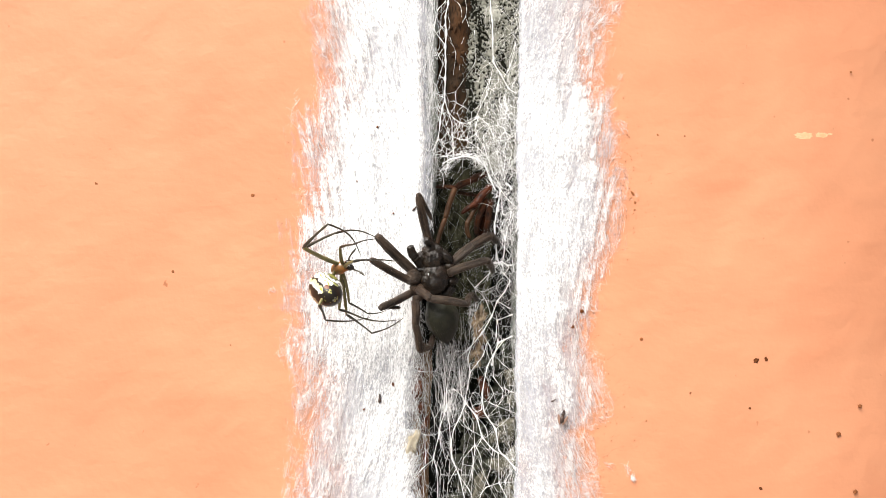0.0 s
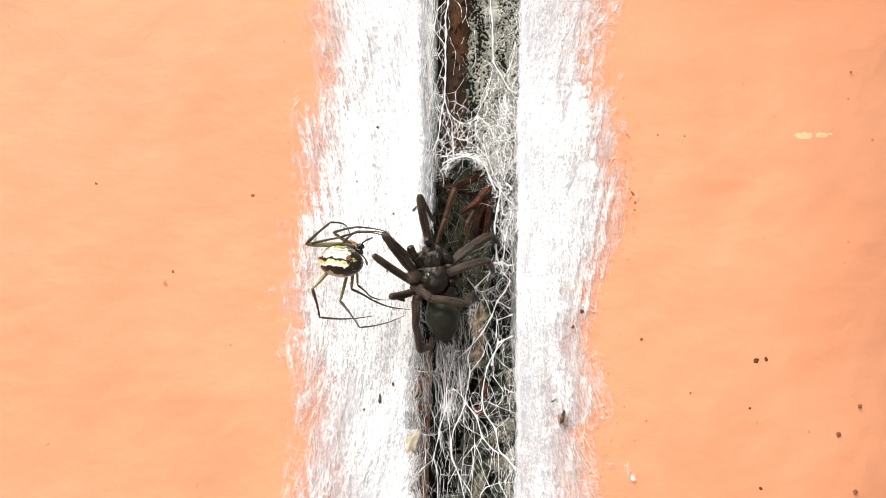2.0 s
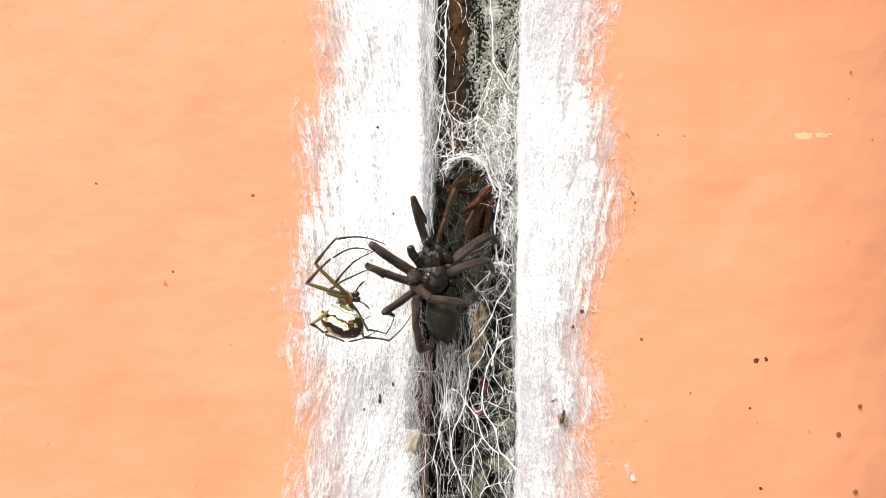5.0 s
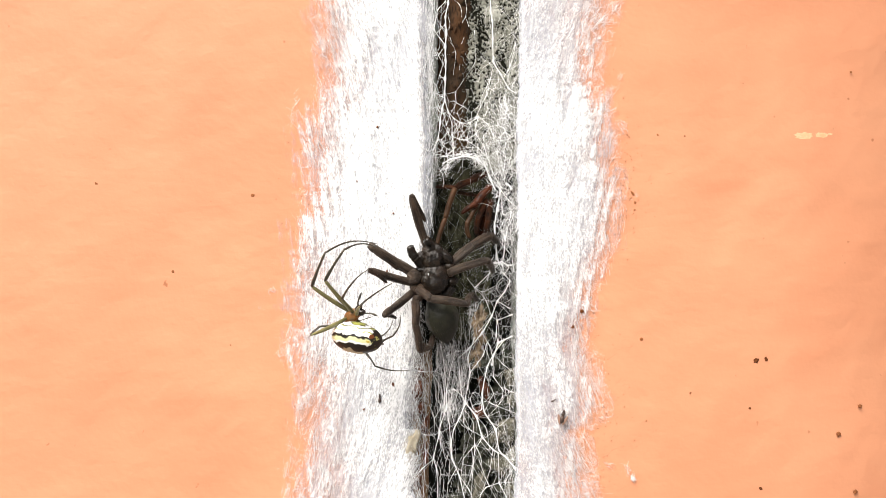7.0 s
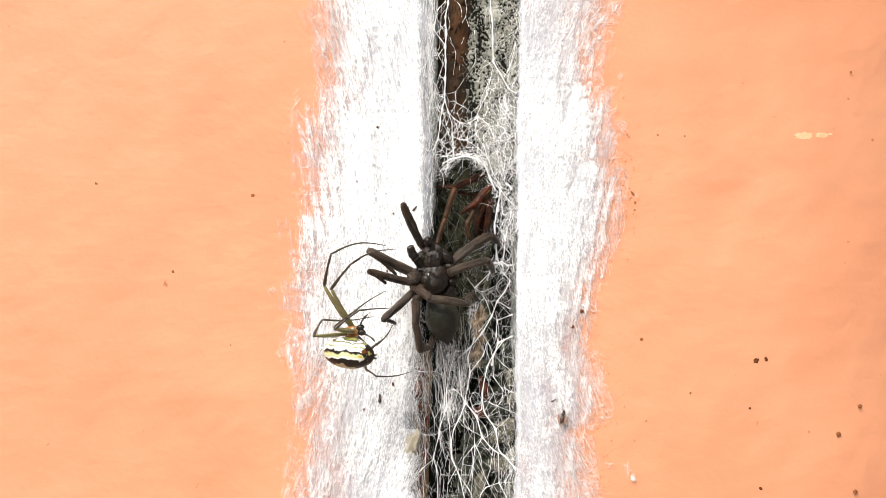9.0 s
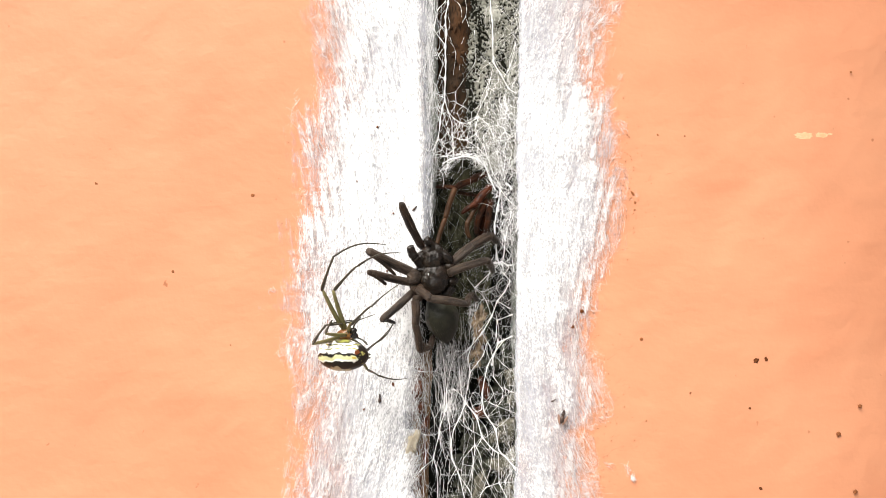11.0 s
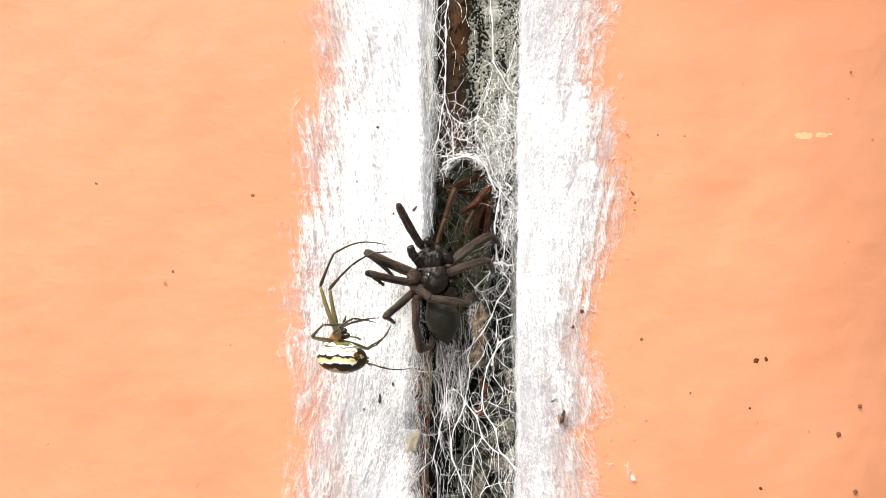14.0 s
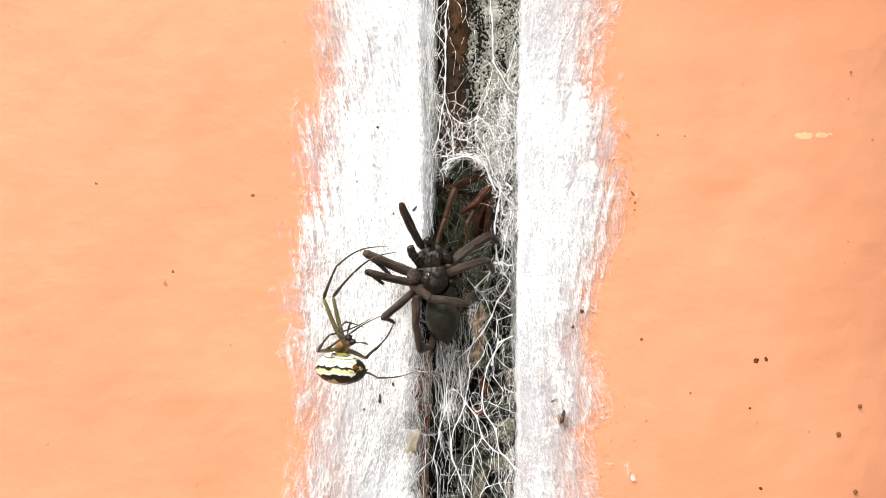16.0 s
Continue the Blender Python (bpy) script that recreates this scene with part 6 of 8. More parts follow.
    walk(weaver_legs["A"][2], [
        (0, bone(-0.95,-10,7.2, 0.5,0.69,-0.52)), (0.3, bone(-0.16,-9.3,5.3, 0.29,0.8,-0.53)), (0.5, bone(-0.62,-11.3,3.9, 0.22,0.92,-0.31)),
        (1, bone(0.75,-10.62,4.12, 0.16,0.93,-0.33)), (1.2, bone(1.05,-9.52,4.43, 0.16,0.92,-0.36)), (1.5, bone(-1.06,-9.4,3.44, 0.24,0.92,-0.31)),
        (2, bone(-2.46,-9.3,3.88, 0.26,0.94,-0.24)), (2.5, bone(-1.05,-9.45,5.14, 0.32,0.88,-0.36)), (3, bone(-1.91,-8.4,6.46, 0.69,0.73,-0.06)),
        (3.5, bone(-0.92,-7.85,6.2, 0.66,0.75,0.03)), (4, bone(-0.77,-9.75,6.87, 0.57,0.82,0.01)), (6.5, bone(-3.25,-8.2,6.82, 0.83,0.52,0.22)),
        (7, bone(-3.77,-7.1,10.65, 0.86,0.49,0.16)), (7.5, bone(-1.77,-10,11.38, 0.68,0.73,-0.06)), (8, bone(-0.47,-8.32,12.42, 0.89,0.45,0.02)),
        (8.5, bone(-1.57,-9.05,12.55, 0.85,0.51,0.13)), (9, bone(-2.86,-6.05,13.12, 0.93,0.34,0.14)), (11.5, bone(-0.77,-7.3,13.25, 0.89,0.39,0.22)),
        (12, bone(-0.54,-6.7,13.63, 0.89,0.4,0.24)), (12.5, bone(-0.7,-7.02,13.64, 0.89,0.36,0.29)), (13, bone(-1.31,-6.48,13.45, 0.9,0.33,0.29)),
        (13.5, bone(-1.41,-5.42,13.62, 0.9,0.35,0.25)), (14, bone(0.01,-4.35,14.35, 0.88,0.44,0.15)), (14.5, bone(0.54,-7.07,13.7, 0.89,0.42,0.17)),
        (15, bone(0,-5.32,14.08, 0.89,0.41,0.18)), (15.5, bone(0.87,-6.65,13.83, 0.88,0.41,0.26)), (16, bone(-0.37,-6.65,13.57, 0.86,0.39,0.34)),
    ])
    walk(weaver_legs["B"][0], [
        (0, bone(0.57,0,0.47, -0.7,-0.63,0.34)), (0.3, bone(0.57,0,0.47, -0.91,-0.38,0.18)), (0.5, bone(0.57,0,0.47, -0.95,-0.3,-0.04)),
        (1, bone(0.57,0,0.47, -0.85,-0.51,0.08)), (1.2, bone(0.57,0,0.47, -0.81,-0.57,0.11)), (1.5, bone(0.57,0,0.47, -0.81,-0.58,-0.08)),
        (2, bone(0.57,0,0.47, -0.85,-0.53,-0.02)), (2.5, bone(0.57,0,0.47, -0.69,-0.72,0.09)), (3, bone(0.57,0,0.47, -0.63,-0.72,0.28)),
        (3.5, bone(0.57,0,0.47, -0.4,-0.82,0.41)), (4, bone(0.57,0,0.47, -0.58,-0.6,0.56)), (6.5, bone(0.57,0,0.47, -0.64,-0.4,0.66)),
        (7, bone(0.57,0,0.47, -0.54,-0.51,0.66)), (7.5, bone(0.57,0,0.47, -0.47,-0.62,0.63)), (8, bone(0.57,0,0.47, -0.43,-0.57,0.7)),
        (8.5, bone(0.57,0,0.47, -0.36,-0.54,0.76)), (9, bone(0.57,0,0.47, -0.43,-0.4,0.81)), (11.5, bone(0.57,0,0.47, -0.19,-0.46,0.87)),
        (12, bone(0.57,0,0.47, -0.18,-0.29,0.94)), (12.5, bone(0.57,0,0.47, -0.13,-0.37,0.92)), (13, bone(0.57,0,0.47, -0.3,-0.18,0.94)),
        (13.5, bone(0.57,0,0.47, -0.28,-0.2,0.94)), (14, bone(0.57,0,0.47, -0.17,-0.29,0.94)), (14.5, bone(0.57,0,0.47, -0.24,-0.37,0.9)),
        (15, bone(0.57,0,0.47, -0.21,-0.13,0.97)), (15.5, bone(0.57,0,0.47, 0,-0.38,0.92)), (16, bone(0.57,0,0.47, -0.22,-0.22,0.95)),
    ])
    walk(weaver_legs["B"][1], [
        (0, bone(-5.37,-5.32,3.32, 0.86,-0.33,0.4)), (0.3, bone(-7.13,-3.17,1.98, 0.76,-0.58,0.29)), (0.5, bone(-7.51,-2.5,0.1, 0.58,-0.75,0.31)),
        (1, bone(-6.66,-4.35,1.14, 0.49,-0.79,0.36)), (1.2, bone(-6.32,-4.82,1.43, 0.58,-0.79,0.22)), (1.5, bone(-6.27,-4.92,-0.19, 0.79,-0.57,0.2)),
        (2, bone(-6.62,-4.45,0.27, 0.86,-0.48,0.19)), (2.5, bone(-5.28,-6.07,1.24, 0.58,-0.76,0.29)), (3, bone(-4.78,-6.1,2.87, 0.59,-0.5,0.63)),
        (3.5, bone(-2.84,-6.95,3.91, 0.49,-0.57,0.66)), (4, bone(-4.32,-5.05,5.19, 0.5,-0.56,0.66)), (6.5, bone(-4.86,-3.38,6.03, 0.67,-0.18,0.72)),
        (7, bone(-4.04,-4.35,6.09, 0.52,-0.3,0.8)), (7.5, bone(-3.39,-5.27,5.79, 0.68,-0.63,0.37)), (8, bone(-3.11,-4.8,6.4, 0.66,-0.44,0.61)),
        (8.5, bone(-2.52,-4.6,6.88, 0.62,-0.51,0.6)), (9, bone(-3.11,-3.35,7.32, 0.57,-0.46,0.68)), (11.5, bone(-1.07,-3.88,7.82, 0.63,-0.47,0.62)),
        (12, bone(-0.92,-2.45,8.43, 0.58,-0.56,0.59)), (12.5, bone(-0.49,-3.1,8.28, 0.6,-0.44,0.67)), (13, bone(-1.95,-1.55,8.41, 0.66,-0.39,0.64)),
        (13.5, bone(-1.84,-1.7,8.41, 0.58,-0.54,0.61)), (14, bone(-0.91,-2.47,8.43, 0.62,-0.46,0.64)), (14.5, bone(-1.5,-3.1,8.07, 0.63,-0.55,0.55)),
        (15, bone(-1.23,-1.1,8.67, 0.63,-0.48,0.61)), (15.5, bone(0.57,-3.25,8.28, 0.62,-0.5,0.61)), (16, bone(-1.25,-1.9,8.52, 0.59,-0.47,0.66)),
    ])
    walk(weaver_legs["B"][2], [
        (0, bone(-0.01,-7.38,5.79, 0.63,0.78,-0.06)), (0.3, bone(-2.39,-6.8,3.8, 0.71,0.7,-0.08)), (0.5, bone(-3.87,-7.2,2.04, 0.71,0.7,0.09)),
        (1, bone(-3.6,-9.3,3.41, 0.65,0.76,-0.01)), (1.2, bone(-2.73,-9.75,2.8, 0.6,0.8,0.07)), (1.5, bone(-1.32,-8.5,1.09, 0.93,0.36,0.07)),
        (2, bone(-1.26,-7.42,1.45, 0.76,0.65,0.03)), (2.5, bone(-1.66,-10.82,3.05, 0.5,0.86,0.05)), (3, bone(-1.11,-9.23,6.83, 0.77,0.61,0.18)),
        (3.5, bone(0.21,-10.52,8.01, 0.75,0.66,0.07)), (4, bone(-1.23,-8.55,9.32, 0.88,0.48,0)), (6.5, bone(-0.65,-4.5,10.5, 0.53,0.83,-0.17)),
        (7, bone(-0.82,-6.2,11.11, 0.52,0.85,0.05)), (7.5, bone(0.88,-9.18,8.13, 0.38,0.92,0.09)), (8, bone(1.01,-7.52,10.22, 0.59,0.77,0.24)),
        (8.5, bone(1.33,-7.77,10.63, 0.69,0.69,0.22)), (9, bone(0.47,-6.23,11.56, 0.73,0.65,0.23)), (11.5, bone(2.86,-6.8,11.68, 0.71,0.67,0.23)),
        (12, bone(2.71,-5.92,12.15, 0.66,0.68,0.31)), (12.5, bone(3.25,-5.88,12.43, 0.66,0.68,0.31)), (13, bone(2.18,-4,12.4, 0.68,0.68,0.28)),
        (13.5, bone(1.8,-5.05,12.23, 0.67,0.67,0.31)), (14, bone(2.96,-5.32,12.41, 0.68,0.7,0.22)), (14.5, bone(2.42,-6.55,11.5, 0.68,0.64,0.35)),
        (15, bone(2.68,-4.12,12.49, 0.69,0.68,0.23)), (15.5, bone(4.43,-6.35,12.08, 0.64,0.7,0.32)), (16, bone(2.44,-4.82,12.62, 0.68,0.65,0.33)),
    ])
    walk(weaver_legs["S"][0], [
        (0, bone(0.76,0,0.28, -0.04,-0.81,0.59)), (0.3, bone(0.76,0,0.28, -0.16,-0.76,0.63)), (0.5, bone(0.76,0,0.28, -0.41,-0.66,0.63)),
        (1, bone(0.76,0,0.28, -0.39,-0.58,0.72)), (1.2, bone(0.76,0,0.28, -0.4,-0.2,0.9)), (1.5, bone(0.76,0,0.28, 0.19,-0.71,0.68)),
        (2, bone(0.76,0,0.28, -0.59,-0.72,0.37)), (2.5, bone(0.76,0,0.28, -0.66,-0.41,0.64)), (3, bone(0.76,0,0.28, -0.72,-0.62,0.31)),
        (3.5, bone(0.76,0,0.28, -0.62,-0.73,0.28)), (4, bone(0.76,0,0.28, -0.28,-0.81,0.52)), (6.5, bone(0.76,0,0.28, -0.58,-0.75,0.32)),
        (7, bone(0.76,0,0.28, -0.37,-0.78,0.5)), (7.5, bone(0.76,0,0.28, -0.03,-0.94,0.33)), (8, bone(0.76,0,0.28, 0.07,-0.92,0.39)),
        (8.5, bone(0.76,0,0.28, 0.01,-0.86,0.51)), (9, bone(0.76,0,0.28, -0.59,-0.8,0.14)), (11.5, bone(0.76,0,0.28, 0.22,-0.92,0.33)),
        (12, bone(0.76,0,0.28, -0.06,-0.94,0.32)), (12.5, bone(0.76,0,0.28, -0.09,-0.95,0.31)), (13, bone(0.76,0,0.28, -0.67,-0.74,-0.08)),
        (13.5, bone(0.76,0,0.28, -0.54,-0.84,-0.01)), (14, bone(0.76,0,0.28, -0.14,-0.97,0.19)), (14.5, bone(0.76,0,0.28, 0.25,-0.92,0.3)),
        (15, bone(0.76,0,0.28, -0.48,-0.77,0.43)), (15.5, bone(0.76,0,0.28, -0.43,-0.9,-0.08)), (16, bone(0.76,0,0.28, -0.54,-0.84,-0.09)),
    ])
    walk(weaver_legs["S"][1], [
        (0, bone(0.57,-4.45,3.5, 0.49,-0.87,0.09)), (0.3, bone(-0.13,-4.17,3.74, 0.49,-0.87,-0.03)), (0.5, bone(-1.51,-3.6,3.74, 0.58,-0.82,0.02)),
        (1, bone(-1.36,-3.17,4.22, 0.47,-0.88,-0.03)), (1.2, bone(-1.43,-1.07,5.2, 0.53,-0.85,-0.09)), (1.5, bone(1.8,-3.9,4, 0.46,-0.89,-0.05)),
        (2, bone(-2.49,-3.92,2.32, 0.78,-0.6,0.17)), (2.5, bone(-2.85,-2.22,3.77, 0.62,-0.78,0.1)), (3, bone(-3.19,-3.4,1.98, 0.55,-0.63,0.54)),
        (3.5, bone(-2.66,-4.02,1.81, 0.63,-0.45,0.63)), (4, bone(-0.76,-4.42,3.14, 0.6,-0.62,0.51)), (6.5, bone(-2.45,-4.1,2.04, 0.49,-0.38,0.78)),
        (7, bone(-1.26,-4.3,3.02, 0.37,-0.77,0.52)), (7.5, bone(0.58,-5.17,2.09, 0.25,-0.89,0.39)), (8, bone(1.17,-5.02,2.43, 0.37,-0.84,0.4)),
        (8.5, bone(0.83,-4.72,3.08, 0.56,-0.7,0.45)), (9, bone(-2.46,-4.38,1.04, 0.65,-0.55,0.53)), (11.5, bone(1.99,-5.02,2.12, 0.68,-0.37,0.63)),
        (12, bone(0.43,-5.17,2.05, 0.7,-0.34,0.62)), (12.5, bone(0.25,-5.2,1.97, 0.46,-0.7,0.55)), (13, bone(-2.93,-4.05,-0.16, 0.45,-0.53,0.72)),
        (13.5, bone(-2.23,-4.6,0.25, 0.6,-0.53,0.6)), (14, bone(0.01,-5.35,1.32, 0.61,-0.7,0.37)), (14.5, bone(2.12,-5.05,1.94, 0.68,-0.61,0.4)),
        (15, bone(-1.87,-4.2,2.64, 0.65,-0.68,0.33)), (15.5, bone(-1.59,-4.95,-0.17, 0.8,-0.33,0.5)), (16, bone(-2.21,-4.6,-0.19, 0.81,-0.17,0.57)),
    ])
    walk(weaver_legs["S"][2], [
        (0, bone(3.02,-8.8,3.95, 0.5,0.86,0.14)), (0.3, bone(2.32,-8.55,3.59, 0.5,0.86,-0.13)), (0.5, bone(1.38,-7.7,3.87, 0.33,0.92,-0.2)),
        (1, bone(0.99,-7.6,4.07, 0.26,0.96,-0.13)), (1.2, bone(1.22,-5.32,4.76, 0.26,0.95,-0.16)), (1.5, bone(4.13,-8.35,3.73, 0.39,0.91,-0.14)),
        (2, bone(1.44,-6.92,3.2, 0.8,0.59,-0.13)), (2.5, bone(0.25,-6.15,4.28, 0.58,0.81,-0.07)), (3, bone(-0.42,-6.57,4.72, 0.57,0.74,0.34)),
        (3.5, bone(0.5,-6.3,5, 0.62,0.7,0.36)), (4, bone(2.24,-7.55,5.68, 0.47,0.86,0.17)), (6.5, bone(0.03,-6,5.97, 0.74,0.32,0.59)),
        (7, bone(0.61,-8.15,5.64, 0.36,0.87,0.34)), (7.5, bone(1.82,-9.62,4.06, 0.5,0.77,0.4)), (8, bone(3.05,-9.23,4.44, 0.72,0.49,0.49)),
        (8.5, bone(3.64,-8.23,5.35, 0.4,0.79,0.47)), (9, bone(0.81,-7.12,3.69, 0.78,0.37,0.51)), (11.5, bone(5.43,-6.9,5.27, 0.59,0.56,0.57)),
        (12, bone(3.97,-6.88,5.19, 0.44,0.85,0.29)), (12.5, bone(2.54,-8.7,4.76, 0.74,0.52,0.44)), (13, bone(-0.65,-6.7,3.45, 0.64,0.69,0.34)),
        (13.5, bone(0.77,-7.25,3.29, 0.84,0.46,0.29)), (14, bone(3.05,-8.88,3.2, 0.67,0.74,0.08)), (14.5, bone(5.55,-8.1,3.96, 0.51,0.86,-0.08)),
        (15, bone(1.39,-7.62,4.32, 0.45,0.88,0.15)), (15.5, bone(2.43,-6.6,2.35, 0.72,0.57,0.39)), (16, bone(1.84,-5.45,2.65, 0.76,0.5,0.41)),
    ])
    walk(weaver_legs["P"][0], [
        (0, bone(0.85,0,0.09, 0.27,-0.95,0.15)), (0.3, bone(0.85,0,0.09, 0.12,-0.99,0.02)), (0.5, bone(0.85,0,0.09, 0.1,-0.99,0.09)),
        (1, bone(0.85,0,0.09, 0.15,-0.98,0.14)), (1.067, bone(0.85,0,0.09, -0.23,-0.9,0.37)), (1.133, bone(0.85,0,0.09, -0.56,-0.64,0.53)),
        (1.2, bone(0.85,0,0.09, -0.78,-0.25,0.58)), (1.5, bone(0.85,0,0.09, -0.55,-0.73,0.41)), (2, bone(0.85,0,0.09, -0.19,-0.98,0.07)),
        (2.5, bone(0.85,0,0.09, -0.72,-0.68,0.11)), (3, bone(0.85,0,0.09, -0.63,-0.72,0.28)), (3.5, bone(0.85,0,0.09, -0.28,-0.84,0.46)),
        (4, bone(0.85,0,0.09, -0.42,-0.91,-0.01)), (6.5, bone(0.85,0,0.09, -0.1,-0.84,0.53)), (7, bone(0.85,0,0.09, 0.14,-0.96,0.24)),
        (7.5, bone(0.85,0,0.09, 0.06,-0.96,0.27)), (8, bone(0.85,0,0.09, 0.21,-0.96,0.2)), (8.5, bone(0.85,0,0.09, 0.12,-0.93,0.35)),
        (9, bone(0.85,0,0.09, -0.4,-0.91,0.11)), (11.5, bone(0.85,0,0.09, -0.43,-0.9,0.09)), (12, bone(0.85,0,0.09, 0.02,-0.94,0.33)),
        (12.5, bone(0.85,0,0.09, -0.3,-0.91,0.28)), (13, bone(0.85,0,0.09, -0.12,-0.94,0.33)), (13.5, bone(0.85,0,0.09, -0.04,-0.93,0.37)),
        (14, bone(0.85,0,0.09, 0.03,-0.95,0.3)), (14.5, bone(0.85,0,0.09, 0.14,-0.98,0.14)), (15, bone(0.85,0,0.09, 0.01,-0.97,0.24)),
        (15.5, bone(0.85,0,0.09, -0.02,-0.99,0.16)), (16, bone(0.85,0,0.09, -0.13,-0.9,0.41)),
    ])
    walk(weaver_legs["P"][1], [
        (0, bone(2.91,-7.32,1.21, 0.47,0.88,0.04)), (0.3, bone(1.8,-7.62,0.22, 0.47,0.88,0.03)), (0.5, bone(1.65,-7.62,0.76, 0.21,0.97,-0.09)),
        (1, bone(1.99,-7.52,1.15, 0.25,0.96,-0.13)), (1.2, bone(-5.12,-1.92,4.53, 0.11,0.92,0.36)), (1.5, bone(-3.33,-5.62,3.23, 0.4,0.7,0.59)),
        (2, bone(-0.62,-7.52,0.63, 0.34,0.87,0.36)), (2.5, bone(-4.72,-5.23,0.97, 0.52,0.8,0.29)), (3, bone(-4.01,-5.57,2.21, 0.15,0.89,0.43)),
        (3.5, bone(-1.32,-6.48,3.62, 0.43,0.89,0.18)), (4, bone(-2.38,-6.98,-0.01, 0.52,0.77,0.37)), (6.5, bone(0.07,-6.5,4.14, 0.36,0.87,0.34)),
        (7, bone(1.93,-7.38,1.96, 0.17,0.97,0.19)), (7.5, bone(1.3,-7.4,2.17, 0.43,0.7,0.57)), (8, bone(2.46,-7.35,1.62, 0.67,0.65,0.36)),
        (8.5, bone(1.74,-7.15,2.74, 0.71,0.59,0.38)), (9, bone(-2.22,-7,0.94, 0.73,0.38,0.56)), (11.5, bone(-2.45,-6.9,0.77, 0.05,0.97,0.24)),
        (12, bone(0.98,-7.25,2.65, 0.34,0.94,0.1)), (12.5, bone(-1.43,-7,2.28, 0.31,0.9,0.3)), (13, bone(-0.06,-7.2,2.65, 0.32,0.92,0.23)),
        (13.5, bone(0.58,-7.15,2.92, 0.38,0.9,0.2)), (14, bone(1.1,-7.35,2.37, 0.37,0.9,0.23)), (14.5, bone(1.95,-7.52,1.18, 0.74,0.63,0.26)),
        (15, bone(0.92,-7.48,1.93, 0.47,0.83,0.3)), (15.5, bone(0.68,-7.6,1.32, 0.37,0.9,0.24)), (16, bone(-0.16,-6.95,3.22, 0.19,0.96,0.21)),
    ])
    walk(weaver_legs["P"][2], [
        (0, bone(5.38,-2.75,1.45, 0.65,0.76,-0.05)), (0.3, bone(4.26,-3.05,0.39, 0.66,0.72,-0.2)), (0.5, bone(2.72,-2.57,0.29, 0.59,0.79,-0.16)),
        (1, bone(3.27,-2.52,0.49, 0.52,0.8,-0.29)), (1.2, bone(-4.54,2.88,6.42, 0.22,0.95,0.24)), (1.5, bone(-1.25,-1.97,6.3, 0.84,0.46,0.28)),
        (2, bone(1.17,-3.02,2.52, 0.72,0.69,-0.02)), (2.5, bone(-2,-1.05,2.46, 0.96,0.22,0.17)), (3, bone(-3.23,-0.95,4.47, 0.72,0.6,0.35)),
        (3.5, bone(0.9,-1.88,4.58, 0.43,0.9,-0.01)), (4, bone(0.33,-2.97,1.89, 0.87,0.41,0.27)), (6.5, bone(1.95,-2,5.91, 0.41,0.86,0.31)),
        (7, bone(2.8,-2.35,2.94, 0.61,0.69,0.39)), (7.5, bone(3.55,-3.75,5.11, 0.51,0.79,0.33)), (8, bone(5.92,-3.95,3.49, 0.67,0.67,0.31)),
        (8.5, bone(5.43,-4.07,4.72, 0.66,0.72,0.19)), (9, bone(1.58,-5,3.86, 0.72,0.7,0.02)), (11.5, bone(-2.2,-1.85,2.01, 0.59,0.81,0.05)),
        (12, bone(2.73,-2.4,3.18, 0.48,0.87,-0.12)), (12.5, bone(0.19,-2.32,3.84, 0.57,0.82,-0.05)), (13, bone(1.6,-2.42,3.84, 0.55,0.83,-0.12)),
        (13.5, bone(2.54,-2.45,3.93, 0.46,0.88,-0.11)), (14, bone(3.04,-2.67,3.57, 0.5,0.85,-0.15)), (14.5, bone(5.77,-4.27,2.54, 0.73,0.66,0.18)),
        (15, bone(3.36,-3.17,3.51, 0.77,0.58,0.26)), (15.5, bone(2.6,-2.92,2.57, 0.31,0.95,0.02)), (16, bone(0.82,-1.95,4.29, 0.4,0.9,-0.2)),
    ])
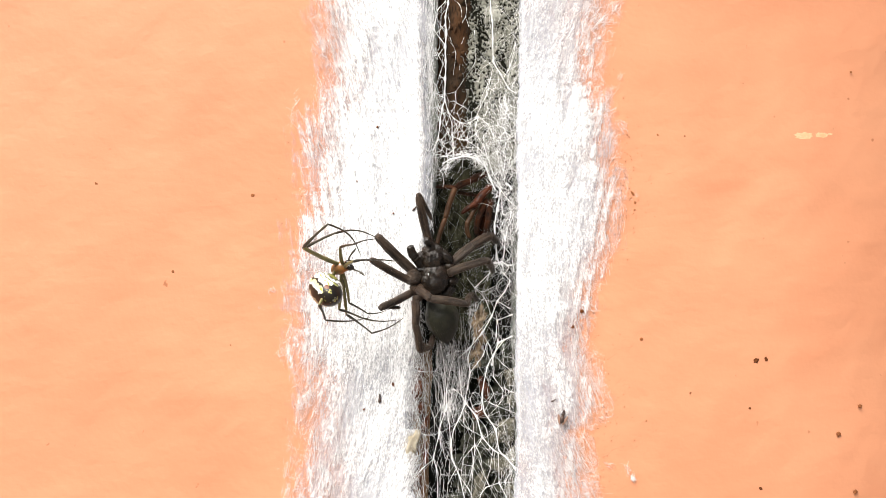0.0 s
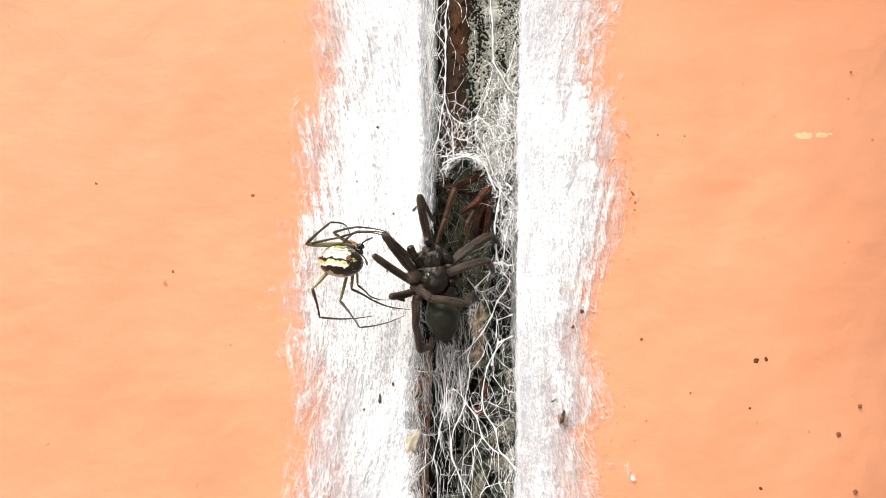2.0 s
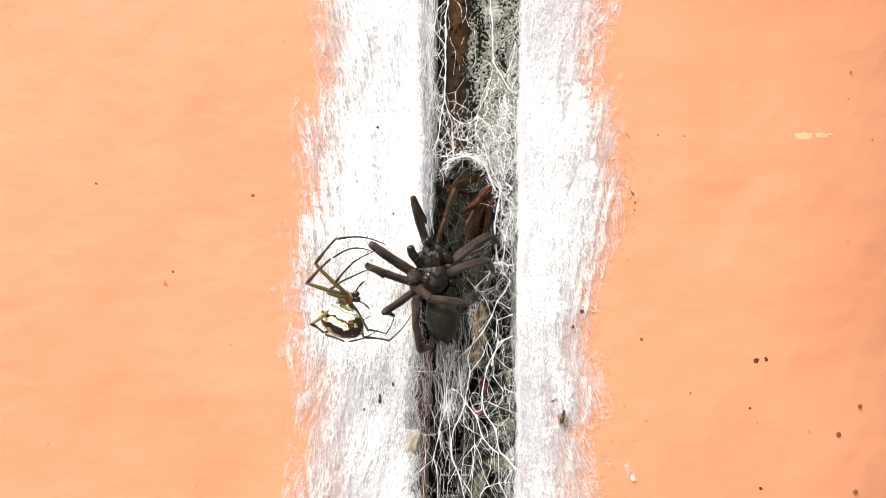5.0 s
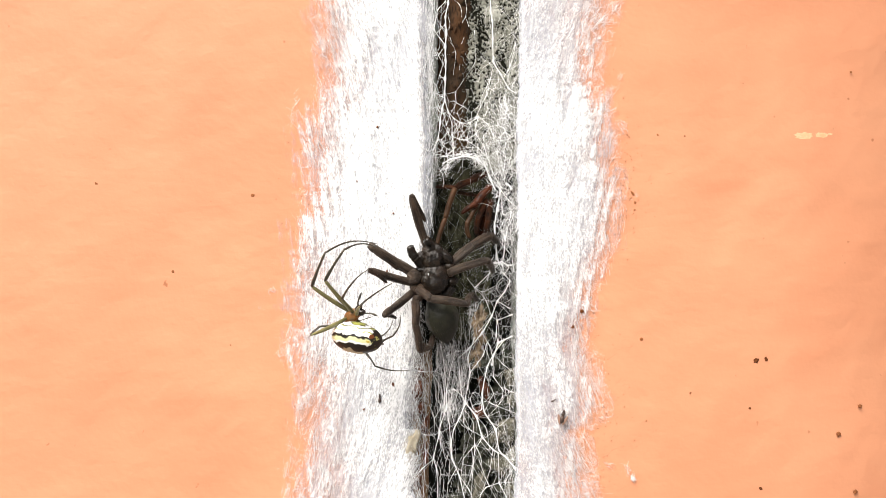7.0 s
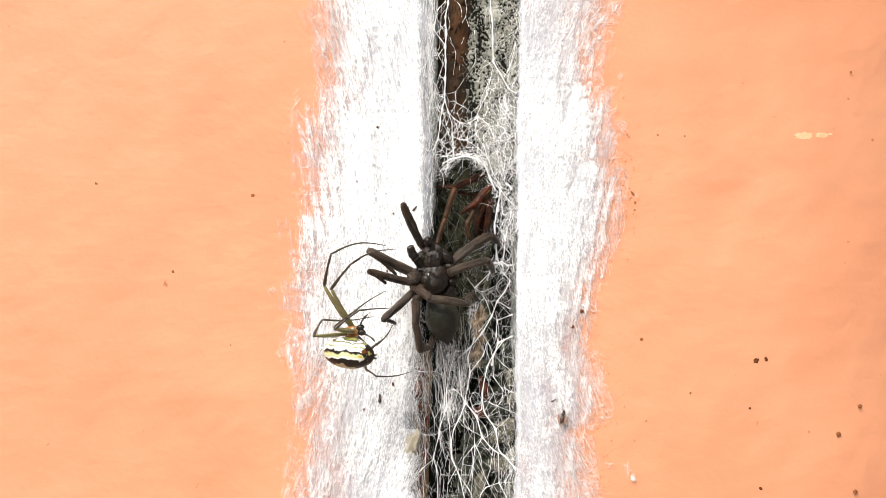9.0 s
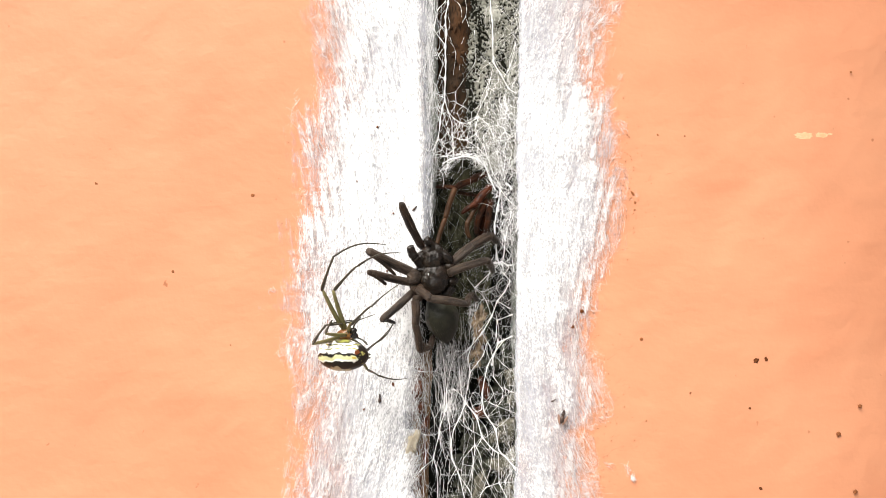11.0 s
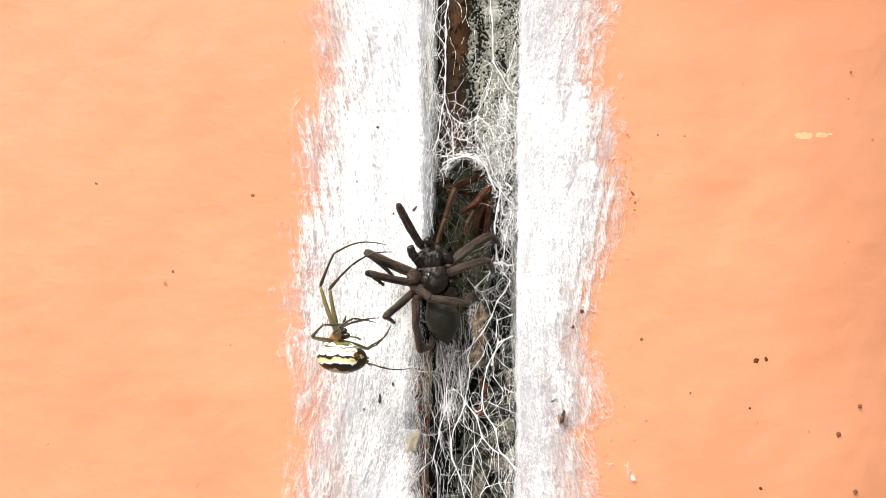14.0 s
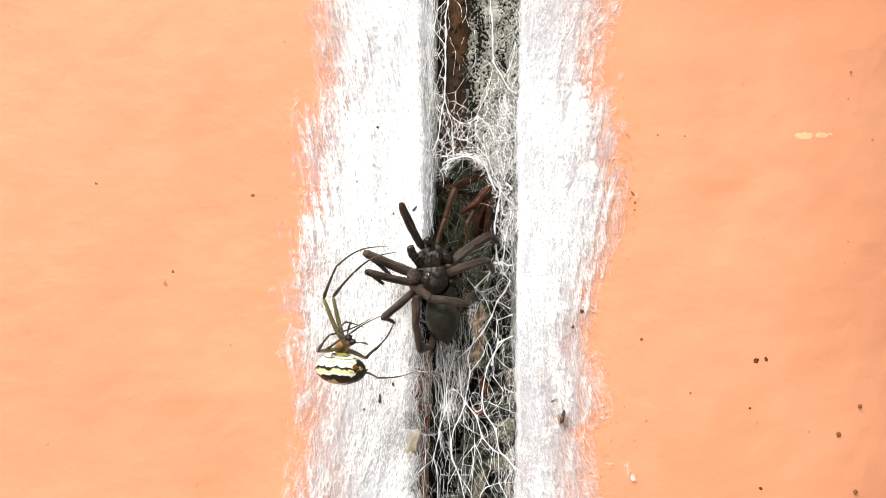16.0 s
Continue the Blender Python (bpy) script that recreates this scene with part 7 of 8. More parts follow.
    walk(weaver_legs["R"][0], [
        (0, bone(0.57,0,-0.28, 0.14,0.45,-0.88)), (0.3, bone(0.57,0,-0.28, 0.01,0.46,-0.89)), (0.5, bone(0.57,0,-0.28, -0.05,0.28,-0.96)),
        (1, bone(0.57,0,-0.28, -0.07,0.53,-0.85)), (1.2, bone(0.57,0,-0.28, -0.03,0.63,-0.78)), (1.5, bone(0.57,0,-0.28, 0.19,0.36,-0.91)),
        (2, bone(0.57,0,-0.28, 0.08,0.28,-0.96)), (2.5, bone(0.57,0,-0.28, 0.02,0.18,-0.98)), (3, bone(0.57,0,-0.28, 0.21,0.51,-0.83)),
        (3.5, bone(0.57,0,-0.28, 0.41,0.36,-0.84)), (4, bone(0.57,0,-0.28, 0.53,0.24,-0.82)), (6.5, bone(0.57,0,-0.28, 0.42,0.49,-0.76)),
        (7, bone(0.57,0,-0.28, 0.51,0.56,-0.65)), (7.5, bone(0.57,0,-0.28, 0.53,0.11,-0.84)), (8, bone(0.57,0,-0.28, 0.55,0.33,-0.77)),
        (8.5, bone(0.57,0,-0.28, 0.35,0.73,-0.58)), (9, bone(0.57,0,-0.28, 0.35,0.78,-0.52)), (11.5, bone(0.57,0,-0.28, 0.52,0.79,-0.33)),
        (12, bone(0.57,0,-0.28, 0.55,0.81,-0.23)), (12.5, bone(0.57,0,-0.28, 0.52,0.84,-0.19)), (13, bone(0.57,0,-0.28, 0.44,0.87,-0.22)),
        (13.5, bone(0.57,0,-0.28, 0.47,0.88,-0.1)), (14, bone(0.57,0,-0.28, 0.7,0.66,-0.27)), (14.5, bone(0.57,0,-0.28, 0.7,0.5,-0.51)),
        (15, bone(0.57,0,-0.28, 0.56,0.76,-0.31)), (15.5, bone(0.57,0,-0.28, 0.59,0.71,-0.38)), (16, bone(0.57,0,-0.28, 0.49,0.81,-0.33)),
    ])
    walk(weaver_legs["R"][1], [
        (0, bone(1.48,2.95,-6.01, 0.87,-0.01,-0.49)), (0.3, bone(0.63,2.98,-6.08, 0.63,-0.48,-0.61)), (0.5, bone(0.25,1.85,-6.52, 0.43,-0.75,-0.51)),
        (1, bone(0.14,3.43,-5.81, 0.42,-0.53,-0.74)), (1.2, bone(0.38,4.08,-5.36, 0.4,-0.64,-0.66)), (1.5, bone(1.83,2.33,-6.24, 0.64,-0.74,-0.19)),
        (2, bone(1.1,1.85,-6.51, 0.63,-0.57,-0.52)), (2.5, bone(0.68,1.18,-6.69, 0.58,-0.71,-0.4)), (3, bone(1.96,3.33,-5.7, 0.85,-0.5,-0.19)),
        (3.5, bone(3.27,2.33,-5.74, 0.94,-0.33,-0.03)), (4, bone(3.99,1.55,-5.6, 0.79,-0.6,-0.12)), (6.5, bone(3.3,3.2,-5.25, 0.9,-0.44,-0.02)),
        (7, bone(3.88,3.65,-4.55, 0.45,-0.79,0.41)), (7.5, bone(4.04,0.73,-5.75, 0.29,-0.81,0.51)), (8, bone(4.13,2.12,-5.3, 0.38,-0.92,0.1)),
        (8.5, bone(2.83,4.78,-4.09, 0.54,-0.8,0.26)), (9, bone(2.83,5.1,-3.65, 0.4,-0.82,0.4)), (11.5, bone(3.95,5.15,-2.42, 0.33,-0.9,0.29)),
        (12, bone(4.13,5.25,-1.76, 0.33,-0.91,0.26)), (12.5, bone(3.93,5.45,-1.49, 0.33,-0.91,0.24)), (13, bone(3.44,5.68,-1.7, 0.33,-0.91,0.24)),
        (13.5, bone(3.64,5.7,-0.92, 0.27,-0.92,0.29)), (14, bone(5.15,4.28,-2.06, 0.41,-0.88,0.24)), (14.5, bone(5.11,3.28,-3.61, 0.38,-0.9,0.19)),
        (15, bone(4.23,4.98,-2.32, 0.54,-0.76,0.36)), (15.5, bone(4.44,4.6,-2.78, 0.67,-0.62,0.41)), (16, bone(3.75,5.25,-2.47, 0.56,-0.64,0.52)),
    ])
    walk(weaver_legs["R"][2], [
        (0, bone(4.56,2.93,-7.75, 0.5,0.86,0.05)), (0.3, bone(2.86,1.3,-8.22, 0.53,0.84,-0.15)), (0.5, bone(1.76,-0.77,-8.32, 0.4,0.91,-0.15)),
        (1, bone(1.61,1.57,-8.43, 0.58,0.81,-0.07)), (1.2, bone(1.78,1.82,-7.68, 0.62,0.78,-0.08)), (1.5, bone(4.1,-0.27,-6.92, 0.63,0.77,-0.1)),
        (2, bone(3.33,-0.15,-8.34, 0.5,0.86,-0.13)), (2.5, bone(2.73,-1.32,-8.1, 0.58,0.81,0.07)), (3, bone(4.95,1.57,-6.36, 0.47,0.78,0.43)),
        (3.5, bone(6.59,1.15,-5.86, 0.42,0.81,0.41)), (4, bone(6.76,-0.57,-6.03, 0.23,0.81,0.54)), (6.5, bone(6.47,1.65,-5.33, 0.19,0.92,0.33)),
        (7, bone(5.46,0.88,-3.1, 0.19,0.93,0.31)), (7.5, bone(5.04,-2.12,-3.94, 0.11,0.95,0.3)), (8, bone(5.47,-1.1,-4.94, 0.52,0.55,0.65)),
        (8.5, bone(4.73,1.95,-3.19, 0.37,0.81,0.46)), (9, bone(4.25,2.2,-2.26, 0.39,0.78,0.49)), (11.5, bone(5.1,2,-1.39, 0.55,0.6,0.58)),
        (12, bone(5.29,2.05,-0.83, 0.55,0.63,0.55)), (12.5, bone(5.09,2.23,-0.65, 0.55,0.6,0.58)), (13, bone(4.6,2.45,-0.86, 0.55,0.6,0.58)),
        (13.5, bone(4.6,2.48,0.1, 0.32,0.75,0.58)), (14, bone(6.58,1.18,-1.23, 0.38,0.76,0.52)), (14.5, bone(6.45,0.1,-2.95, 0.56,0.23,0.8)),
        (15, bone(6.13,2.3,-1.04, 0.39,0.61,0.69)), (15.5, bone(6.79,2.43,-1.34, 0.55,0.28,0.79)), (16, bone(5.72,3,-0.63, 0.46,0.53,0.72)),
    ])
    walk(weaver_legs["Q"][0], [
        (0, bone(0.19,0,-0.57, 0.08,0.53,-0.85)), (0.3, bone(0.19,0,-0.57, 0.03,0.49,-0.87)), (0.5, bone(0.19,0,-0.57, -0.11,0.44,-0.89)),
        (1, bone(0.19,0,-0.57, -0.24,0.44,-0.87)), (1.2, bone(0.19,0,-0.57, -0.23,0.48,-0.85)), (1.5, bone(0.19,0,-0.57, -0.15,0.37,-0.92)),
        (2, bone(0.19,0,-0.57, -0.22,0.09,-0.97)), (2.5, bone(0.19,0,-0.57, -0.32,0.34,-0.89)), (3, bone(0.19,0,-0.57, -0.16,0.42,-0.89)),
        (3.5, bone(0.19,0,-0.57, -0.13,0.39,-0.91)), (4, bone(0.19,0,-0.57, -0.48,0.61,-0.63)), (6.5, bone(0.19,0,-0.57, -0.13,0.63,-0.77)),
        (7, bone(0.19,0,-0.57, 0.21,0.68,-0.7)), (7.5, bone(0.19,0,-0.57, 0.35,0.55,-0.75)), (8, bone(0.19,0,-0.57, 0.54,0.5,-0.68)),
        (8.5, bone(0.19,0,-0.57, 0.13,0.71,-0.69)), (9, bone(0.19,0,-0.57, 0.22,0.66,-0.72)), (11.5, bone(0.19,0,-0.57, 0.44,0.64,-0.62)),
        (12, bone(0.19,0,-0.57, 0.5,0.64,-0.58)), (12.5, bone(0.19,0,-0.57, 0.48,0.67,-0.57)), (13, bone(0.19,0,-0.57, 0.42,0.68,-0.6)),
        (13.5, bone(0.19,0,-0.57, 0.42,0.67,-0.62)), (14, bone(0.19,0,-0.57, 0.55,0.68,-0.48)), (14.5, bone(0.19,0,-0.57, 0.53,0.66,-0.54)),
        (15, bone(0.19,0,-0.57, 0.48,0.71,-0.51)), (15.5, bone(0.19,0,-0.57, 0.52,0.7,-0.49)), (16, bone(0.19,0,-0.57, 0.41,0.76,-0.51)),
    ])
    walk(weaver_legs["Q"][1], [
        (0, bone(0.86,4.68,-8.03, 0.76,-0.41,-0.51)), (0.3, bone(0.43,4.35,-8.26, 0.52,-0.44,-0.74)), (0.5, bone(-0.77,3.93,-8.43, 0.46,-0.38,-0.8)),
        (1, bone(-1.92,3.85,-8.24, 0.6,-0.02,-0.8)), (1.2, bone(-1.85,4.2,-8.08, 0.66,-0.22,-0.72)), (1.5, bone(-1.13,3.25,-8.67, 0.57,-0.36,-0.74)),
        (2, bone(-1.78,0.82,-9.14, 0.58,-0.36,-0.73)), (2.5, bone(-2.62,2.98,-8.4, 0.63,-0.32,-0.7)), (3, bone(-1.25,3.75,-8.43, 0.93,-0.18,-0.31)),
        (3.5, bone(-0.95,3.48,-8.61, 0.98,-0.08,-0.2)), (4, bone(-4.03,5.4,-6.14, 0.54,-0.8,-0.27)), (6.5, bone(-0.94,5.55,-7.36, 0.73,-0.68,0.02)),
        (7, bone(2.09,6,-6.78, 0.3,-0.91,-0.27)), (7.5, bone(3.32,4.9,-7.22, 0.34,-0.93,-0.13)), (8, bone(4.96,4.4,-6.56, 0.22,-0.98,-0.04)),
        (8.5, bone(1.37,6.3,-6.66, 0.37,-0.91,-0.2)), (9, bone(2.1,5.83,-6.94, 0.33,-0.94,-0.08)), (11.5, bone(4.11,5.7,-6.07, 0.38,-0.92,-0.07)),
        (12, bone(4.59,5.7,-5.7, 0.37,-0.93,-0.05)), (12.5, bone(4.39,5.9,-5.63, 0.33,-0.94,-0.03)), (13, bone(3.91,6.05,-5.83, 0.33,-0.94,-0.03)),
        (13.5, bone(3.92,5.88,-6.01, 0.37,-0.93,-0)), (14, bone(5.04,6.03,-4.84, 0.34,-0.94,0.03)), (14.5, bone(4.85,5.83,-5.3, 0.3,-0.95,0.03)),
        (15, bone(4.44,6.3,-5.07, 0.36,-0.93,-0.01)), (15.5, bone(4.82,6.18,-4.88, 0.38,-0.93,0.03)), (16, bone(3.85,6.68,-5.04, 0.35,-0.94,-0.05)),
    ])
    walk(weaver_legs["Q"][2], [
        (0, bone(5.37,2.23,-11.07, 0.67,0.68,0.3)), (0.3, bone(3.5,1.73,-12.64, 0.79,0.55,0.26)), (0.5, bone(1.99,1.65,-13.21, 0.79,0.54,0.28)),
        (1, bone(1.67,3.73,-13.07, 0.78,0.53,0.34)), (1.2, bone(2.1,2.9,-12.34, 0.77,0.56,0.31)), (1.5, bone(2.3,1.12,-13.07, 0.94,0.26,0.2)),
        (2, bone(1.7,-1.32,-13.48, 0.94,0.23,0.24)), (2.5, bone(1.16,1.07,-12.6, 0.85,0.37,0.36)), (3, bone(4.31,2.68,-10.28, 0.58,0.45,0.68)),
        (3.5, bone(4.86,3,-9.83, 0.59,0.55,0.59)), (4, bone(-0.81,0.65,-7.74, 0.6,0.79,0.13)), (6.5, bone(3.42,1.48,-7.23, 0.57,0.73,0.38)),
        (7, bone(3.86,0.55,-8.4, 0.73,0.67,-0.16)), (7.5, bone(5.35,-0.65,-8.01, 0.56,0.76,-0.32)), (8, bone(6.25,-1.42,-6.79, 0.76,0.64,-0.11)),
        (8.5, bone(3.55,0.88,-7.87, 0.89,0.45,0.05)), (9, bone(4.07,0.23,-7.43, 0.76,0.65,0.04)), (11.5, bone(6.35,0.2,-6.47, 0.58,0.8,-0.16)),
        (12, bone(6.82,0.18,-6, 0.58,0.8,-0.17)), (12.5, bone(6.34,0.28,-5.82, 0.58,0.8,-0.15)), (13, bone(5.86,0.43,-6.02, 0.58,0.8,-0.16)),
        (13.5, bone(6.15,0.35,-6.01, 0.54,0.82,-0.17)), (14, bone(7.09,0.43,-4.69, 0.7,0.7,-0.1)), (14.5, bone(6.63,0.15,-5.14, 0.8,0.6,-0.02)),
        (15, bone(6.6,0.75,-5.1, 0.74,0.67,-0.02)), (15.5, bone(7.08,0.65,-4.71, 0.87,0.5,0.04)), (16, bone(5.92,1.1,-5.34, 0.83,0.55,0.09)),
    ])
    walk(weaver_legs["L"][0], [
        (0, bone(-0.57,0,-0.19, -0.23,-0.75,-0.62)), (0.3, bone(-0.57,0,-0.19, -0.34,-0.67,-0.66)), (0.5, bone(-0.57,0,-0.19, -0.44,-0.74,-0.51)),
        (1, bone(-0.57,0,-0.19, -0.51,-0.73,-0.45)), (1.2, bone(-0.57,0,-0.19, -0.46,-0.78,-0.42)), (1.5, bone(-0.57,0,-0.19, -0.53,-0.55,-0.64)),
        (2, bone(-0.57,0,-0.19, -0.61,-0.26,-0.75)), (2.5, bone(-0.57,0,-0.19, -0.65,-0.55,-0.52)), (3, bone(-0.57,0,-0.19, -0.54,-0.59,-0.6)),
        (3.5, bone(-0.57,0,-0.19, -0.49,-0.67,-0.56)), (4, bone(-0.57,0,-0.19, -0.57,-0.71,-0.42)), (6.5, bone(-0.57,0,-0.19, -0.35,-0.85,-0.39)),
        (7, bone(-0.57,0,-0.19, -0.59,-0.76,-0.27)), (7.5, bone(-0.57,0,-0.19, -0.57,-0.82,-0.11)), (8, bone(-0.57,0,-0.19, -0.36,-0.93,-0.07)),
        (8.5, bone(-0.57,0,-0.19, -0.45,-0.89,0.01)), (9, bone(-0.57,0,-0.19, -0.55,-0.84,0.01)), (11.5, bone(-0.57,0,-0.19, -0.4,-0.91,-0.07)),
        (12, bone(-0.57,0,-0.19, -0.4,-0.92,-0)), (12.5, bone(-0.57,0,-0.19, -0.35,-0.94,-0.04)), (13, bone(-0.57,0,-0.19, -0.48,-0.88,-0.06)),
        (13.5, bone(-0.57,0,-0.19, -0.48,-0.88,-0.01)), (14, bone(-0.57,0,-0.19, -0.28,-0.95,0.12)), (14.5, bone(-0.57,0,-0.19, -0.26,-0.96,0.06)),
        (15, bone(-0.57,0,-0.19, -0.35,-0.94,0.08)), (15.5, bone(-0.57,0,-0.19, -0.18,-0.98,0.08)), (16, bone(-0.57,0,-0.19, -0.29,-0.96,0.02)),
    ])
    walk(weaver_legs["L"][1], [
        (0, bone(-2.62,-6.85,-5.85, 0.08,0.88,-0.46)), (0.3, bone(-3.66,-6.1,-6.23, -0.08,0.79,-0.6)),
        (0.5, bone(-4.56,-6.75,-4.84, -0.15,0.43,-0.89)), (1, bone(-5.22,-6.7,-4.27, -0.08,0.23,-0.97)), (1.2, bone(-4.8,-7.1,-4.06, -0.1,0.36,-0.93)),
        (1.5, bone(-5.43,-5.05,-6.02, 0.16,0.52,-0.84)), (2, bone(-6.11,-2.35,-7.04, 0.14,0.57,-0.81)), (2.5, bone(-6.49,-5.02,-4.96, -0,0.64,-0.77)),
        (3, bone(-5.5,-5.4,-5.64, 0.12,0.91,-0.4)), (3.5, bone(-5.04,-6.07,-5.32, 0.22,0.9,-0.37)), (4, bone(-5.74,-6.48,-3.98, 0.31,0.9,-0.32)),
        (6.5, bone(-3.75,-7.75,-3.77, 0.13,0.96,-0.25)), (7, bone(-5.99,-6.9,-2.64, 0.14,0.98,0.17)), (7.5, bone(-5.74,-7.45,-1.21, 0.35,0.94,-0.03)),
        (8, bone(-3.82,-8.5,-0.86, 0.28,0.94,0.17)), (8.5, bone(-4.65,-8.15,-0.12, 0.01,0.96,0.28)), (9, bone(-5.54,-7.65,-0.12, 0.14,0.91,0.38)),
        (11.5, bone(-4.22,-8.32,-0.85, 0.28,0.85,0.44)), (12, bone(-4.21,-8.35,-0.19, 0.31,0.83,0.46)),
        (12.5, bone(-3.74,-8.55,-0.52, 0.22,0.83,0.52)), (13, bone(-4.92,-8,-0.76, 0.27,0.81,0.52)), (13.5, bone(-4.91,-8.02,-0.31, 0.26,0.84,0.47)),
        (14, bone(-3.15,-8.67,0.91, 0.21,0.94,0.27)), (14.5, bone(-2.94,-8.77,0.36, 0.27,0.92,0.29)), (15, bone(-3.72,-8.52,0.55, 0.24,0.93,0.27)),
        (15.5, bone(-2.19,-8.95,0.51, 0.26,0.88,0.39)), (16, bone(-3.18,-8.73,-0.03, 0.23,0.9,0.37)),
    ])
    walk(weaver_legs["L"][2], [
        (0, bone(-2.13,-1.5,-8.64, 0.74,0.68,0.01)), (0.3, bone(-4.14,-1.3,-9.89, 0.89,0.46,-0.03)), (0.5, bone(-5.47,-4.12,-10.21, 0.91,0.42,-0)),
        (1, bone(-5.73,-5.3,-10.13, 0.9,0.43,0.04)), (1.2, bone(-5.38,-4.95,-9.68, 0.9,0.43,0.04)), (1.5, bone(-4.45,-1.9,-11.09, 0.93,0.37,-0.04)),
        (2, bone(-5.24,1.12,-11.92, 0.94,0.35,0.01)), (2.5, bone(-6.52,-1.15,-9.62, 0.97,0.24,0.01)), (3, bone(-4.75,0.1,-8.07, 0.9,0.27,0.35)),
        (3.5, bone(-3.74,-0.6,-7.55, 0.89,0.32,0.33)), (4, bone(-3.88,-1.05,-5.91, 0.85,0.49,0.21)), (6.5, bone(-2.94,-1.95,-5.27, 0.77,0.57,0.28)),
        (7, bone(-5.12,-1,-1.64, 0.89,0.43,0.15)), (7.5, bone(-3.63,-1.77,-1.42, 0.77,0.64,-0.05)), (8, bone(-2.1,-2.8,0.17, 0.82,0.57,0.05)),
        (8.5, bone(-4.6,-2.32,1.56, 0.89,0.45,0)), (9, bone(-4.72,-2.12,2.21, 0.87,0.49,0.03)), (11.5, bone(-2.54,-3.17,1.82, 0.84,0.52,0.17)),
        (12, bone(-2.34,-3.3,2.58, 0.82,0.56,0.14)), (12.5, bone(-2.41,-3.55,2.6, 0.8,0.57,0.18)), (13, bone(-3.3,-3.1,2.39, 0.87,0.45,0.19)),
        (13.5, bone(-3.32,-2.95,2.56, 0.87,0.47,0.15)), (14, bone(-1.89,-3,2.56, 0.87,0.48,0.1)), (14.5, bone(-1.3,-3.22,2.1, 0.79,0.59,0.13)),
        (15, bone(-2.28,-2.88,2.18, 0.74,0.65,0.18)), (15.5, bone(-0.61,-3.62,2.89, 0.69,0.71,0.13)), (16, bone(-1.78,-3.27,2.22, 0.71,0.65,0.27)),
    ])
    walk(weaver_legs["M"][0], [
        (0, bone(0.38,0,-0.47, -0.09,0.44,-0.89)), (0.3, bone(0.38,0,-0.47, -0.43,0.08,-0.9)), (0.5, bone(0.38,0,-0.47, -0.53,0.15,-0.84)),
        (1, bone(0.38,0,-0.47, -0.4,0.35,-0.85)), (1.2, bone(0.38,0,-0.47, -0.41,0.52,-0.75)), (1.5, bone(0.38,0,-0.47, 0.13,0.64,-0.76)),
        (2, bone(0.38,0,-0.47, -0.06,0.41,-0.91)), (2.5, bone(0.38,0,-0.47, -0.14,0.33,-0.93)), (3, bone(0.38,0,-0.47, 0.2,0.47,-0.86)),
        (3.5, bone(0.38,0,-0.47, 0.34,0.41,-0.85)), (4, bone(0.38,0,-0.47, 0.34,0.43,-0.84)), (6.5, bone(0.38,0,-0.47, 0.31,0.38,-0.87)),
        (7, bone(0.38,0,-0.47, 0.56,0.58,-0.59)), (7.5, bone(0.38,0,-0.47, 0.44,0.41,-0.8)), (8, bone(0.38,0,-0.47, 0.53,0.52,-0.67)),
        (8.5, bone(0.38,0,-0.47, 0.32,0.82,-0.48)), (9, bone(0.38,0,-0.47, 0.28,0.85,-0.44)), (11.5, bone(0.38,0,-0.47, 0.47,0.84,-0.27)),
        (12, bone(0.38,0,-0.47, 0.5,0.85,-0.18)), (12.5, bone(0.38,0,-0.47, 0.47,0.87,-0.15)), (13, bone(0.38,0,-0.47, 0.41,0.9,-0.18)),
        (13.5, bone(0.38,0,-0.47, 0.38,0.92,-0.07)), (14, bone(0.38,0,-0.47, 0.61,0.76,-0.23)), (14.5, bone(0.38,0,-0.47, 0.6,0.67,-0.44)),
        (15, bone(0.38,0,-0.47, 0.48,0.84,-0.26)), (15.5, bone(0.38,0,-0.47, 0.54,0.78,-0.33)), (16, bone(0.38,0,-0.47, 0.42,0.86,-0.28)),
    ])
